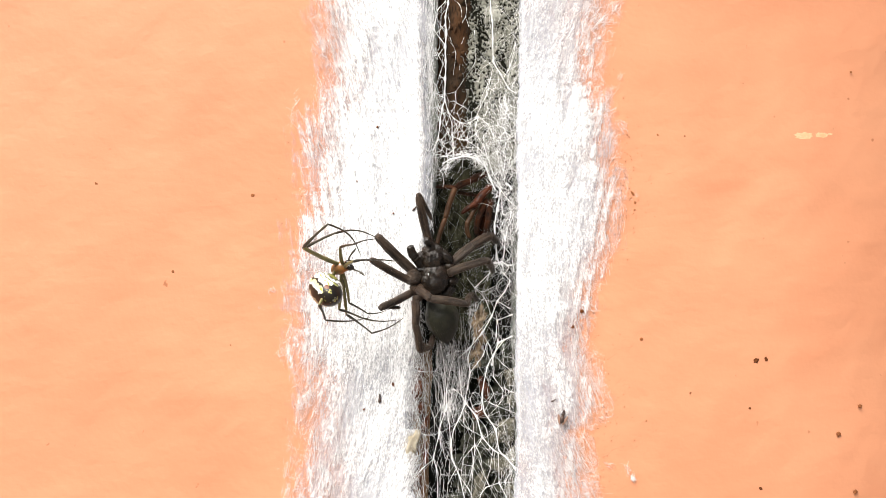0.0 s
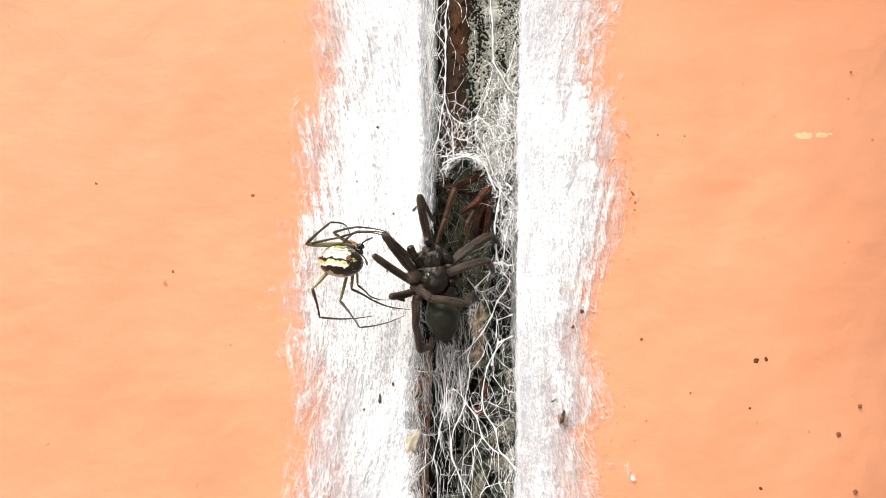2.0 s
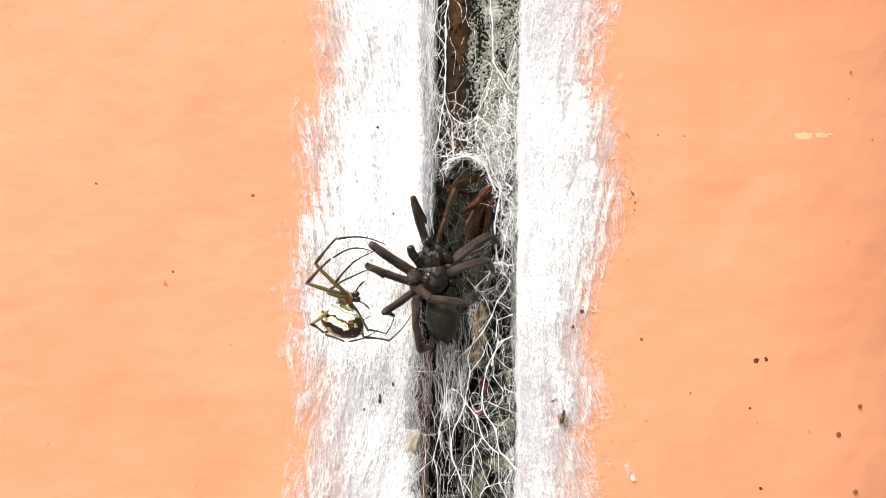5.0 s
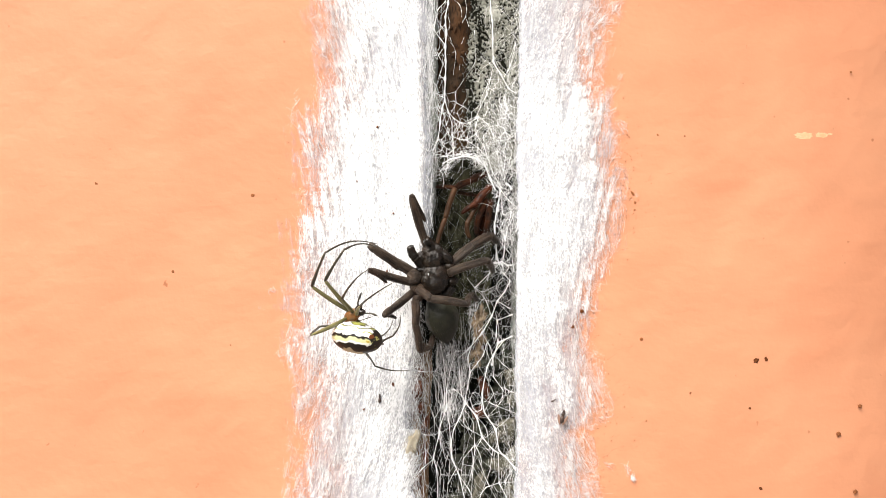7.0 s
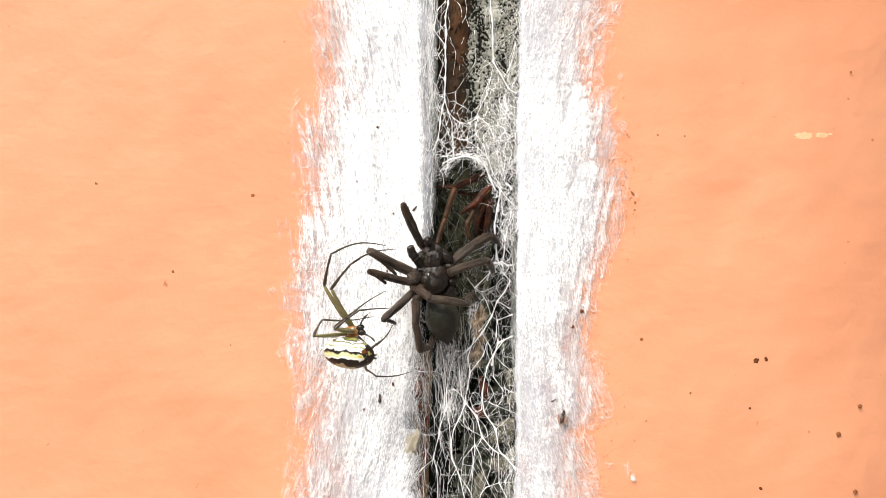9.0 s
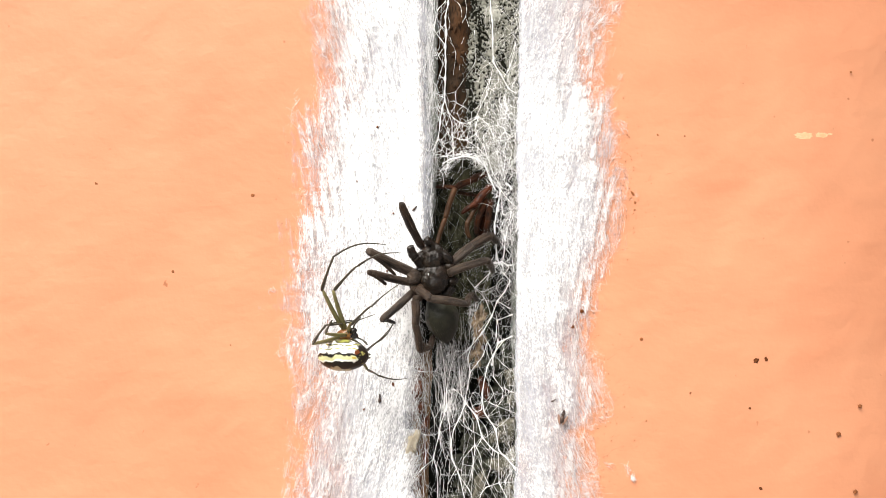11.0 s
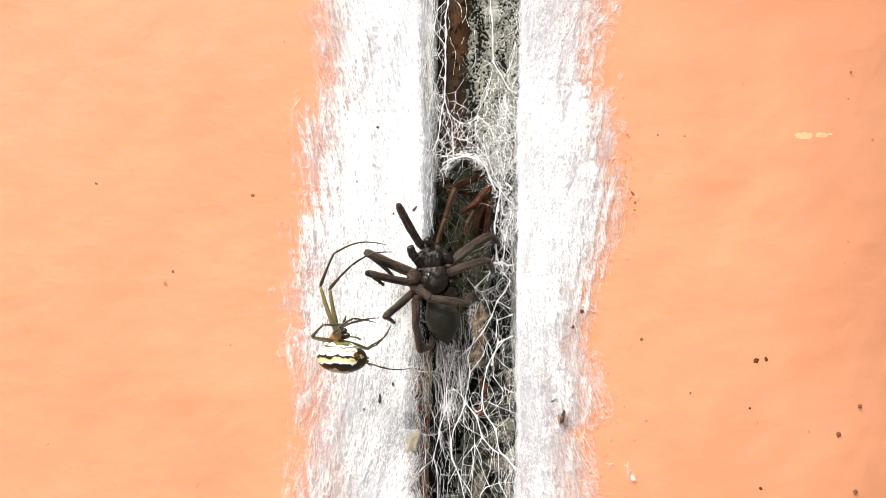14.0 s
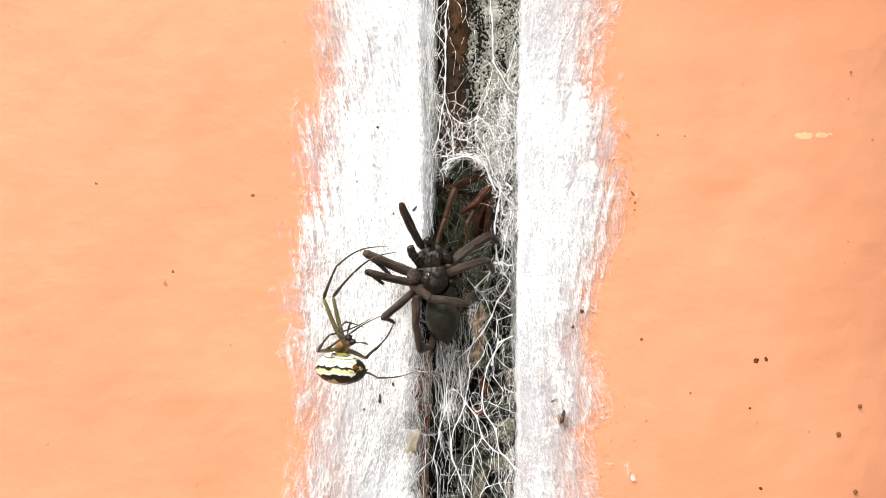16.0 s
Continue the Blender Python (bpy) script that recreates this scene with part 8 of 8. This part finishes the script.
    walk(weaver_legs["M"][1], [
        (0, bone(-0.28,3.28,-7.09, 0.85,-0.45,-0.28)), (0.3, bone(-2.81,0.62,-7.14, 0.85,-0.08,-0.52)),
        (0.5, bone(-3.52,1.12,-6.68, 0.55,-0.62,-0.55)), (1, bone(-2.59,2.62,-6.74, 0.61,-0.64,-0.46)), (1.2, bone(-2.69,3.83,-6.03, 0.6,-0.72,-0.33)),
        (1.5, bone(1.37,4.73,-6.11, 0.46,-0.85,-0.26)), (2, bone(-0.04,3.05,-7.22, 0.8,-0.46,-0.39)), (2.5, bone(-0.65,2.43,-7.41, 0.74,-0.59,-0.31)),
        (3, bone(1.86,3.45,-6.87, 0.86,-0.51,-0.03)), (3.5, bone(2.94,3.03,-6.75, 0.8,-0.6,-0)), (4, bone(2.93,3.18,-6.67, 0.89,-0.43,-0.13)),
        (6.5, bone(2.66,2.8,-6.95, 0.91,-0.41,-0.01)), (7, bone(4.52,4.3,-4.89, 0.5,-0.8,0.32)), (7.5, bone(3.62,3.08,-6.4, 0.21,-0.91,0.37)),
        (8, bone(4.31,3.85,-5.45, 0.53,-0.69,0.5)), (8.5, bone(2.75,6.08,-4, 0.49,-0.77,0.41)), (9, bone(2.46,6.33,-3.76, 0.38,-0.86,0.36)),
        (11.5, bone(3.88,6.23,-2.5, 0.36,-0.87,0.33)), (12, bone(4.07,6.28,-1.84, 0.36,-0.88,0.32)), (12.5, bone(3.87,6.45,-1.57, 0.36,-0.89,0.3)),
        (13, bone(3.38,6.65,-1.78, 0.36,-0.89,0.3)), (13.5, bone(3.17,6.85,-1.01, 0.34,-0.88,0.33)), (14, bone(4.87,5.65,-2.17, 0.42,-0.85,0.31)),
        (14.5, bone(4.81,4.95,-3.76, 0.38,-0.88,0.28)), (15, bone(3.96,6.2,-2.42, 0.46,-0.81,0.37)), (15.5, bone(4.36,5.78,-2.89, 0.52,-0.76,0.39)),
        (16, bone(3.48,6.4,-2.57, 0.47,-0.74,0.47)),
    ])
    walk(weaver_legs["M"][2], [
        (0, bone(3.72,1.12,-8.41, 0.92,0.39,-0.07)), (0.3, bone(1.22,0.23,-9.6, 0.91,0.41,0.09)), (0.5, bone(-0.9,-1.82,-9.3, 0.59,0.78,0.19)),
        (1, bone(0.31,-0.43,-8.9, 0.75,0.65,0.07)), (1.2, bone(0.16,0.4,-7.61, 0.8,0.6,-0.04)), (1.5, bone(3.56,0.7,-7.33, 0.54,0.83,-0.16)),
        (2, bone(3.75,0.88,-9.05, 0.92,0.3,-0.24)), (2.5, bone(2.87,-0.38,-8.9, 0.88,0.47,0.03)), (3, bone(5.93,1.03,-7, 0.66,0.41,0.63)),
        (3.5, bone(6.73,0.2,-6.75, 0.69,0.42,0.59)), (4, bone(7.16,1.15,-7.3, 0.64,0.16,0.75)), (6.5, bone(6.98,0.88,-7, 0.35,0.68,0.65)),
        (7, bone(6.91,0.5,-3.36, 0.17,0.86,0.48)), (7.5, bone(4.62,-1.2,-4.66, 0.17,0.89,0.42)), (8, bone(6.8,0.6,-3.08, 0.28,0.9,0.35)),
        (8.5, bone(5.09,2.43,-2.07, 0.28,0.92,0.27)), (9, bone(4.24,2.28,-2.07, 0.34,0.85,0.41)), (11.5, bone(5.58,2.1,-0.92, 0.41,0.8,0.44)),
        (12, bone(5.77,2.12,-0.35, 0.41,0.81,0.43)), (12.5, bone(5.57,2.25,-0.17, 0.41,0.79,0.46)), (13, bone(5.08,2.45,-0.38, 0.41,0.79,0.46)),
        (13.5, bone(4.78,2.68,0.57, 0.25,0.85,0.46)), (14, bone(6.84,1.6,-0.69, 0.31,0.87,0.39)), (14.5, bone(6.6,0.78,-2.44, 0.46,0.62,0.63)),
        (15, bone(6.13,2.38,-0.66, 0.36,0.75,0.56)), (15.5, bone(6.81,2.18,-1.03, 0.48,0.58,0.66)), (16, bone(5.73,2.88,-0.33, 0.41,0.69,0.59)),
    ])
    walk(house_legs["a"][0], [
        (0, bone(-0.98,0,4.61, -0.22,-0.2,0.95)), (0.5, bone(-0.98,0,4.61, -0.22,-0.2,0.95)), (1, bone(-0.98,0,4.61, -0.22,-0.2,0.95)),
        (1.5, bone(-0.98,0,4.61, -0.21,-0.39,0.9)), (2, bone(-0.98,0,4.61, -0.2,-0.31,0.93)), (2.5, bone(-0.98,0,4.61, -0.22,-0.2,0.95)),
        (3, bone(-1.57,0,4.61, -0.28,-0.46,0.84)), (3.5, bone(-1.32,0,4.61, -0.26,-0.36,0.9)), (4, bone(-1.37,0,4.61, -0.26,-0.41,0.87)),
        (6.5, bone(-1.47,0,4.61, -0.27,-0.23,0.93)), (7, bone(-1.57,0,4.61, -0.28,-0.22,0.93)), (7.5, bone(-2.06,0,4.61, -0.33,-0.54,0.78)),
        (8, bone(-2.36,0,4.61, -0.36,-0.53,0.77)), (8.5, bone(-2.31,0,4.61, -0.35,-0.55,0.76)), (9, bone(-2.31,0,4.61, -0.35,-0.54,0.77)),
        (11.5, bone(-2.45,0,4.61, -0.37,-0.51,0.78)), (12.5, bone(-2.4,0,4.61, -0.36,-0.5,0.79)), (13, bone(-2.4,0,4.61, -0.36,-0.5,0.79)),
        (13.5, bone(-2.4,0,4.61, -0.36,-0.61,0.7)), (14, bone(-2.45,0,4.61, -0.42,-0.5,0.76)), (14.5, bone(-2.45,0,4.61, -0.38,-0.48,0.79)),
        (15, bone(-2.21,0,4.61, -0.34,-0.65,0.68)), (15.5, bone(-2.45,0,4.61, -0.37,-0.53,0.77)), (16, bone(-2.45,0,4.61, -0.37,-0.53,0.77)),
    ])
    walk(house_legs["a"][1], [
        (0, bone(-3.1,-1.85,13.66, 0.47,0.22,-0.86)), (0.5, bone(-3.1,-1.85,13.66, 0.47,0.22,-0.86)), (1, bone(-3.1,-1.85,13.66, 0.47,0.22,-0.86)),
        (1.5, bone(-2.97,-3.72,13.09, 0.46,0.26,-0.85)), (2, bone(-2.89,-2.92,13.42, 0.47,0.24,-0.85)), (2.5, bone(-3.1,-1.85,13.66, 0.47,0.22,-0.86)),
        (3, bone(-4.2,-4.4,12.58, 0.46,0.27,-0.85)), (3.5, bone(-3.75,-3.42,13.1, 0.46,0.25,-0.85)), (4, bone(-3.83,-3.9,12.89, 0.46,0.26,-0.85)),
        (6.5, bone(-4.07,-2.22,13.45, 0.47,0.23,-0.86)), (7, bone(-4.26,-2.07,13.45, 0.47,0.23,-0.86)), (7.5, bone(-5.14,-5.1,11.98, 0.46,0.28,-0.84)),
        (8, bone(-5.72,-5.05,11.89, 0.46,0.28,-0.84)), (8.5, bone(-5.62,-5.22,11.78, 0.46,0.29,-0.84)), (9, bone(-5.62,-5.07,11.89, 0.46,0.28,-0.84)),
        (11.5, bone(-5.92,-4.82,11.99, 0.46,0.28,-0.85)), (12.5, bone(-5.83,-4.7,12.09, 0.46,0.28,-0.85)),
        (13, bone(-5.83,-4.7,12.09, 0.46,0.28,-0.85)), (13.5, bone(-5.79,-5.8,11.29, 0.45,0.29,-0.84)), (14, bone(-6.4,-4.75,11.8, 0.46,0.28,-0.85)),
        (14.5, bone(-6.02,-4.57,12.1, 0.46,0.28,-0.85)), (15, bone(-5.4,-6.15,11.08, 0.45,0.3,-0.84)),
        (15.5, bone(-5.91,-4.97,11.89, 0.46,0.28,-0.84)), (16, bone(-5.91,-4.97,11.89, 0.46,0.28,-0.84)),
    ])
    walk(house_legs["b"][0], [
        (0, bone(-3.34,0,-0.1, -0.68,-0.31,0.67)), (0.5, bone(-3.34,0,-0.1, -0.69,-0.33,0.65)), (1, bone(-3.34,0,-0.1, -0.68,-0.35,0.64)),
        (1.5, bone(-3.34,0,-0.1, -0.54,-0.39,0.75)), (2, bone(-3.34,0,-0.1, -0.55,-0.46,0.7)), (2.5, bone(-3.34,0,-0.1, -0.67,-0.35,0.65)),
        (3, bone(-3.34,0,-0.1, -0.8,-0.24,0.55)), (3.5, bone(-3.34,0,-0.1, -0.74,-0.38,0.55)), (4, bone(-3.34,0,-0.1, -0.76,-0.35,0.54)),
        (6.5, bone(-3.34,0,-0.1, -0.79,-0.31,0.52)), (7, bone(-3.34,0,-0.1, -0.8,-0.32,0.5)), (7.5, bone(-3.34,0,-0.1, -0.71,-0.4,0.58)),
        (8, bone(-3.34,0,-0.1, -0.82,-0.35,0.46)), (8.5, bone(-3.34,0,-0.1, -0.82,-0.4,0.42)), (9, bone(-3.34,0,-0.1, -0.82,-0.4,0.42)),
        (11.5, bone(-3.34,0,-0.1, -0.84,-0.36,0.41)), (12.5, bone(-3.34,0,-0.1, -0.85,-0.35,0.4)), (13, bone(-3.34,0,-0.1, -0.85,-0.35,0.4)),
        (13.5, bone(-3.34,0,-0.1, -0.83,-0.35,0.44)), (14, bone(-3.34,0,-0.1, -0.87,-0.3,0.39)), (14.5, bone(-3.34,0,-0.1, -0.85,-0.33,0.41)),
        (15, bone(-3.34,0,-0.1, -0.84,-0.2,0.5)), (15.5, bone(-3.34,0,-0.1, -0.88,-0.26,0.39)), (16, bone(-3.34,0,-0.1, -0.9,-0.23,0.38)),
    ])
    walk(house_legs["b"][1], [
        (0, bone(-10.04,-3.02,6.54, 0.73,0.24,-0.64)), (0.5, bone(-10.13,-3.25,6.35, 0.73,0.24,-0.64)), (1, bone(-10.12,-3.45,6.25, 0.72,0.25,-0.64)),
        (1.5, bone(-8.65,-3.9,7.3, 0.72,0.25,-0.64)), (2, bone(-8.81,-4.52,6.82, 0.72,0.26,-0.64)), (2.5, bone(-10.02,-3.47,6.35, 0.73,0.25,-0.64)),
        (3, bone(-11.24,-2.38,5.39, 0.73,0.22,-0.65)), (3.5, bone(-10.68,-3.8,5.38, 0.72,0.25,-0.64)), (4, bone(-10.89,-3.5,5.28, 0.72,0.25,-0.64)),
        (6.5, bone(-11.2,-3.07,5.09, 0.73,0.24,-0.65)), (7, bone(-11.29,-3.15,4.9, 0.73,0.24,-0.65)), (7.5, bone(-10.38,-3.92,5.67, 0.72,0.25,-0.64)),
        (8, bone(-11.47,-3.42,4.41, 0.72,0.24,-0.65)), (8.5, bone(-11.44,-3.95,4.03, 0.72,0.25,-0.64)), (9, bone(-11.44,-3.95,4.03, 0.72,0.25,-0.64)),
        (11.5, bone(-11.65,-3.57,3.93, 0.72,0.25,-0.65)), (12.5, bone(-11.76,-3.42,3.84, 0.72,0.24,-0.65)),
        (13, bone(-11.76,-3.42,3.84, 0.72,0.24,-0.65)), (13.5, bone(-11.57,-3.45,4.22, 0.72,0.24,-0.65)),
        (14, bone(-11.98,-2.95,3.74, 0.73,0.23,-0.65)), (14.5, bone(-11.77,-3.3,3.93, 0.72,0.24,-0.65)), (15, bone(-11.65,-2.02,4.9, 0.73,0.21,-0.65)),
        (15.5, bone(-12.1,-2.57,3.74, 0.73,0.23,-0.65)), (16, bone(-12.22,-2.32,3.64, 0.73,0.22,-0.65)),
    ])
    walk(house_legs["c"][0], [
        (0, bone(-3.53,0,-1.67, -0.81,-0.37,0.45)), (0.5, bone(-3.53,0,-1.67, -0.84,-0.32,0.45)), (1, bone(-3.53,0,-1.67, -0.84,-0.35,0.43)),
        (1.5, bone(-3.53,0,-1.67, -0.69,-0.52,0.5)), (2, bone(-3.53,0,-1.67, -0.76,-0.39,0.52)), (2.5, bone(-3.53,0,-1.67, -0.84,-0.2,0.5)),
        (3, bone(-3.53,0,-1.67, -0.87,-0.33,0.37)), (3.5, bone(-3.53,0,-1.67, -0.82,-0.43,0.38)), (4, bone(-3.53,0,-1.67, -0.87,-0.34,0.36)),
        (6.5, bone(-3.53,0,-1.67, -0.92,-0.23,0.33)), (7, bone(-3.53,0,-1.67, -0.84,-0.48,0.26)), (7.5, bone(-3.53,0,-1.67, -0.76,-0.55,0.35)),
        (8, bone(-3.53,0,-1.67, -0.85,-0.47,0.24)), (8.5, bone(-3.53,0,-1.67, -0.83,-0.51,0.24)), (9, bone(-3.53,0,-1.67, -0.85,-0.47,0.24)),
        (11.5, bone(-3.53,0,-1.67, -0.85,-0.48,0.22)), (12.5, bone(-3.53,0,-1.67, -0.87,-0.43,0.23)), (13, bone(-3.53,0,-1.67, -0.87,-0.43,0.23)),
        (13.5, bone(-3.53,0,-1.67, -0.83,-0.5,0.26)), (14, bone(-3.53,0,-1.67, -0.9,-0.39,0.21)), (14.5, bone(-3.53,0,-1.67, -0.89,-0.39,0.26)),
        (15, bone(-3.53,0,-1.67, -0.79,-0.53,0.3)), (15.5, bone(-3.53,0,-1.67, -0.91,-0.34,0.24)), (16, bone(-3.53,0,-1.67, -0.91,-0.35,0.23)),
    ])
    walk(house_legs["c"][1], [
        (0, bone(-11.08,-3.45,2.48, 0.77,0.25,-0.58)), (0.5, bone(-11.31,-2.92,2.48, 0.78,0.24,-0.58)), (1, bone(-11.29,-3.22,2.29, 0.77,0.25,-0.58)),
        (1.5, bone(-9.95,-4.85,2.98, 0.77,0.28,-0.58)), (2, bone(-10.59,-3.6,3.16, 0.77,0.26,-0.58)), (2.5, bone(-11.37,-1.82,2.96, 0.78,0.22,-0.58)),
        (3, bone(-11.59,-3.02,1.8, 0.78,0.24,-0.58)), (3.5, bone(-11.15,-4,1.81, 0.77,0.26,-0.58)), (4, bone(-11.58,-3.15,1.71, 0.78,0.24,-0.58)),
        (6.5, bone(-12.04,-2.1,1.4, 0.78,0.22,-0.59)), (7, bone(-11.31,-4.45,0.76, 0.77,0.26,-0.58)), (7.5, bone(-10.6,-5.1,1.54, 0.77,0.28,-0.58)),
        (8, bone(-11.41,-4.38,0.57, 0.77,0.26,-0.58)), (8.5, bone(-11.2,-4.72,0.58, 0.77,0.27,-0.58)), (9, bone(-11.41,-4.38,0.57, 0.77,0.26,-0.58)),
        (11.5, bone(-11.41,-4.47,0.38, 0.77,0.26,-0.58)), (12.5, bone(-11.63,-4,0.47, 0.77,0.26,-0.58)), (13, bone(-11.63,-4,0.47, 0.77,0.26,-0.58)),
        (13.5, bone(-11.21,-4.62,0.77, 0.77,0.27,-0.58)), (14, bone(-11.84,-3.65,0.27, 0.77,0.25,-0.58)),
        (14.5, bone(-11.75,-3.57,0.75, 0.77,0.25,-0.58)), (15, bone(-10.9,-4.9,1.15, 0.77,0.28,-0.58)),
        (15.5, bone(-11.97,-3.17,0.55, 0.77,0.24,-0.58)), (16, bone(-11.96,-3.25,0.45, 0.77,0.24,-0.58)),
    ])
    walk(house_legs["d"][0], [
        (0, bone(-4.12,0,-3.14, -0.73,-0.6,-0.34)), (0.5, bone(-4.12,0,-3.14, -0.8,-0.52,-0.31)), (1, bone(-4.12,0,-3.14, -0.77,-0.54,-0.35)),
        (1.5, bone(-4.12,0,-3.14, -0.47,-0.88,-0.06)), (2, bone(-4.12,0,-3.14, -0.47,-0.88,-0.07)), (2.5, bone(-4.12,0,-3.14, -0.47,-0.87,-0.14)),
        (3, bone(-4.12,0,-3.14, -0.58,-0.74,-0.34)), (3.5, bone(-4.12,0,-3.14, -0.55,-0.77,-0.34)), (4, bone(-4.12,0,-3.14, -0.62,-0.7,-0.36)),
        (6.5, bone(-4.12,0,-3.14, -0.65,-0.57,-0.5)), (7, bone(-4.12,0,-3.14, -0.64,-0.59,-0.5)), (7.5, bone(-4.12,0,-3.14, -0.59,-0.65,-0.47)),
        (8, bone(-4.12,0,-3.14, -0.68,-0.46,-0.57)), (8.5, bone(-4.12,0,-3.14, -0.68,-0.44,-0.59)), (9, bone(-4.12,0,-3.14, -0.67,-0.42,-0.61)),
        (11.5, bone(-4.12,0,-3.14, -0.71,-0.33,-0.62)), (12.5, bone(-4.12,0,-3.14, -0.73,-0.29,-0.62)), (13, bone(-4.12,0,-3.14, -0.75,-0.23,-0.62)),
        (13.5, bone(-4.12,0,-3.14, -0.51,-0.72,-0.47)), (14, bone(-4.12,0,-3.14, -0.62,-0.57,-0.54)), (14.5, bone(-4.12,0,-3.14, -0.59,-0.63,-0.5)),
        (15, bone(-4.12,0,-3.14, -0.5,-0.71,-0.49)), (15.5, bone(-4.12,0,-3.14, -0.68,-0.46,-0.57)), (16, bone(-4.12,0,-3.14, -0.67,-0.48,-0.57)),
    ])
    walk(house_legs["d"][1], [
        (0, bone(-9.49,-4.4,-5.68, 0.72,0.69,-0.03)), (0.5, bone(-10,-3.85,-5.41, 0.96,0.27,0.03)), (1, bone(-9.8,-3.97,-5.7, 0.91,0.4,0.09)),
        (1.5, bone(-7.57,-6.52,-3.58, 0.47,0.85,-0.21)), (2, bone(-7.57,-6.5,-3.67, 0.47,0.86,-0.19)), (2.5, bone(-7.58,-6.45,-4.15, 0.47,0.88,-0.1)),
        (3, bone(-8.38,-5.5,-5.62, 0.2,0.95,-0.23)), (3.5, bone(-8.18,-5.65,-5.62, 0.45,0.89,-0.11)), (4, bone(-8.68,-5.15,-5.83, 0.27,0.94,-0.22)),
        (6.5, bone(-8.92,-4.22,-6.84, 0.52,0.85,-0.11)), (7, bone(-8.82,-4.35,-6.83, 0.41,0.9,-0.18)), (7.5, bone(-8.51,-4.82,-6.61, 0.23,0.92,-0.32)),
        (8, bone(-9.16,-3.38,-7.37, 0.48,0.83,-0.29)), (8.5, bone(-9.16,-3.22,-7.47, 0.48,0.84,-0.27)), (9, bone(-9.07,-3.07,-7.67, 0.45,0.86,-0.23)),
        (11.5, bone(-9.4,-2.42,-7.71, 0.48,0.85,-0.21)), (12.5, bone(-9.51,-2.12,-7.73, 0.48,0.85,-0.21)),
        (13, bone(-9.63,-1.72,-7.75, 0.5,0.84,-0.21)), (13.5, bone(-7.91,-5.32,-6.59, 0.11,0.97,-0.21)),
        (14, bone(-8.73,-4.17,-7.13, 0.34,0.89,-0.32)), (14.5, bone(-8.52,-4.67,-6.81, 0.43,0.82,-0.38)),
        (15, bone(-7.82,-5.25,-6.78, 0.11,0.97,-0.23)), (15.5, bone(-9.16,-3.38,-7.37, 0.45,0.85,-0.27)),
        (16, bone(-9.05,-3.52,-7.36, 0.41,0.87,-0.27)),
    ])
    walk(house_abdomen, [
        (0, pose(0.00088, 0.00060, -0.00720, 4, -17, 0)), (0.5, pose(0.00088, 0.00060, -0.00720, 4, -17, 0)),
        (1, pose(0.00088, 0.00060, -0.00720, 4, -17, 0)), (1.5, pose(0.00098, 0.00010, -0.00690, -5, -12, 0)),
        (2, pose(0.00093, 0.00035, -0.00705, -0.5, -14.5, 0)), (2.5, pose(0.00088, 0.00060, -0.00720, 4, -17, 0)),
        (3, pose(0.00091, 0.00045, -0.00711, 1.3, -15.5, 0)), (3.5, pose(0.00088, 0.00060, -0.00720, 4, -17, 0)),
        (4, pose(0.00088, 0.00060, -0.00720, 4, -17, 0)), (6.5, pose(0.00088, 0.00060, -0.00720, 4, -17, 0)),
        (7, pose(0.00088, 0.00060, -0.00720, 4, -17, 0)), (7.5, pose(0.00098, 0.00010, -0.00690, -5, -12, 0)),
        (8, pose(0.00088, 0.00060, -0.00720, 4, -17, 0)), (8.5, pose(0.00088, 0.00060, -0.00720, 4, -17, 0)),
        (9, pose(0.00088, 0.00060, -0.00720, 4, -17, 0)), (11.5, pose(0.00088, 0.00060, -0.00720, 4, -17, 0)),
        (12.5, pose(0.00088, 0.00060, -0.00720, 4, -17, 0)), (13, pose(0.00088, 0.00060, -0.00720, 4, -17, 0)),
        (13.5, pose(0.00098, 0.00010, -0.00690, -5, -12, 0)), (14, pose(0.00088, 0.00060, -0.00720, 4, -17, 0)),
        (14.5, pose(0.00088, 0.00060, -0.00720, 4, -17, 0)), (15, pose(0.00098, 0.00010, -0.00690, -5, -12, 0)),
        (15.5, pose(0.00088, 0.00060, -0.00720, 4, -17, 0)), (16, pose(0.00088, 0.00060, -0.00720, 4, -17, 0)),
    ])


motions()
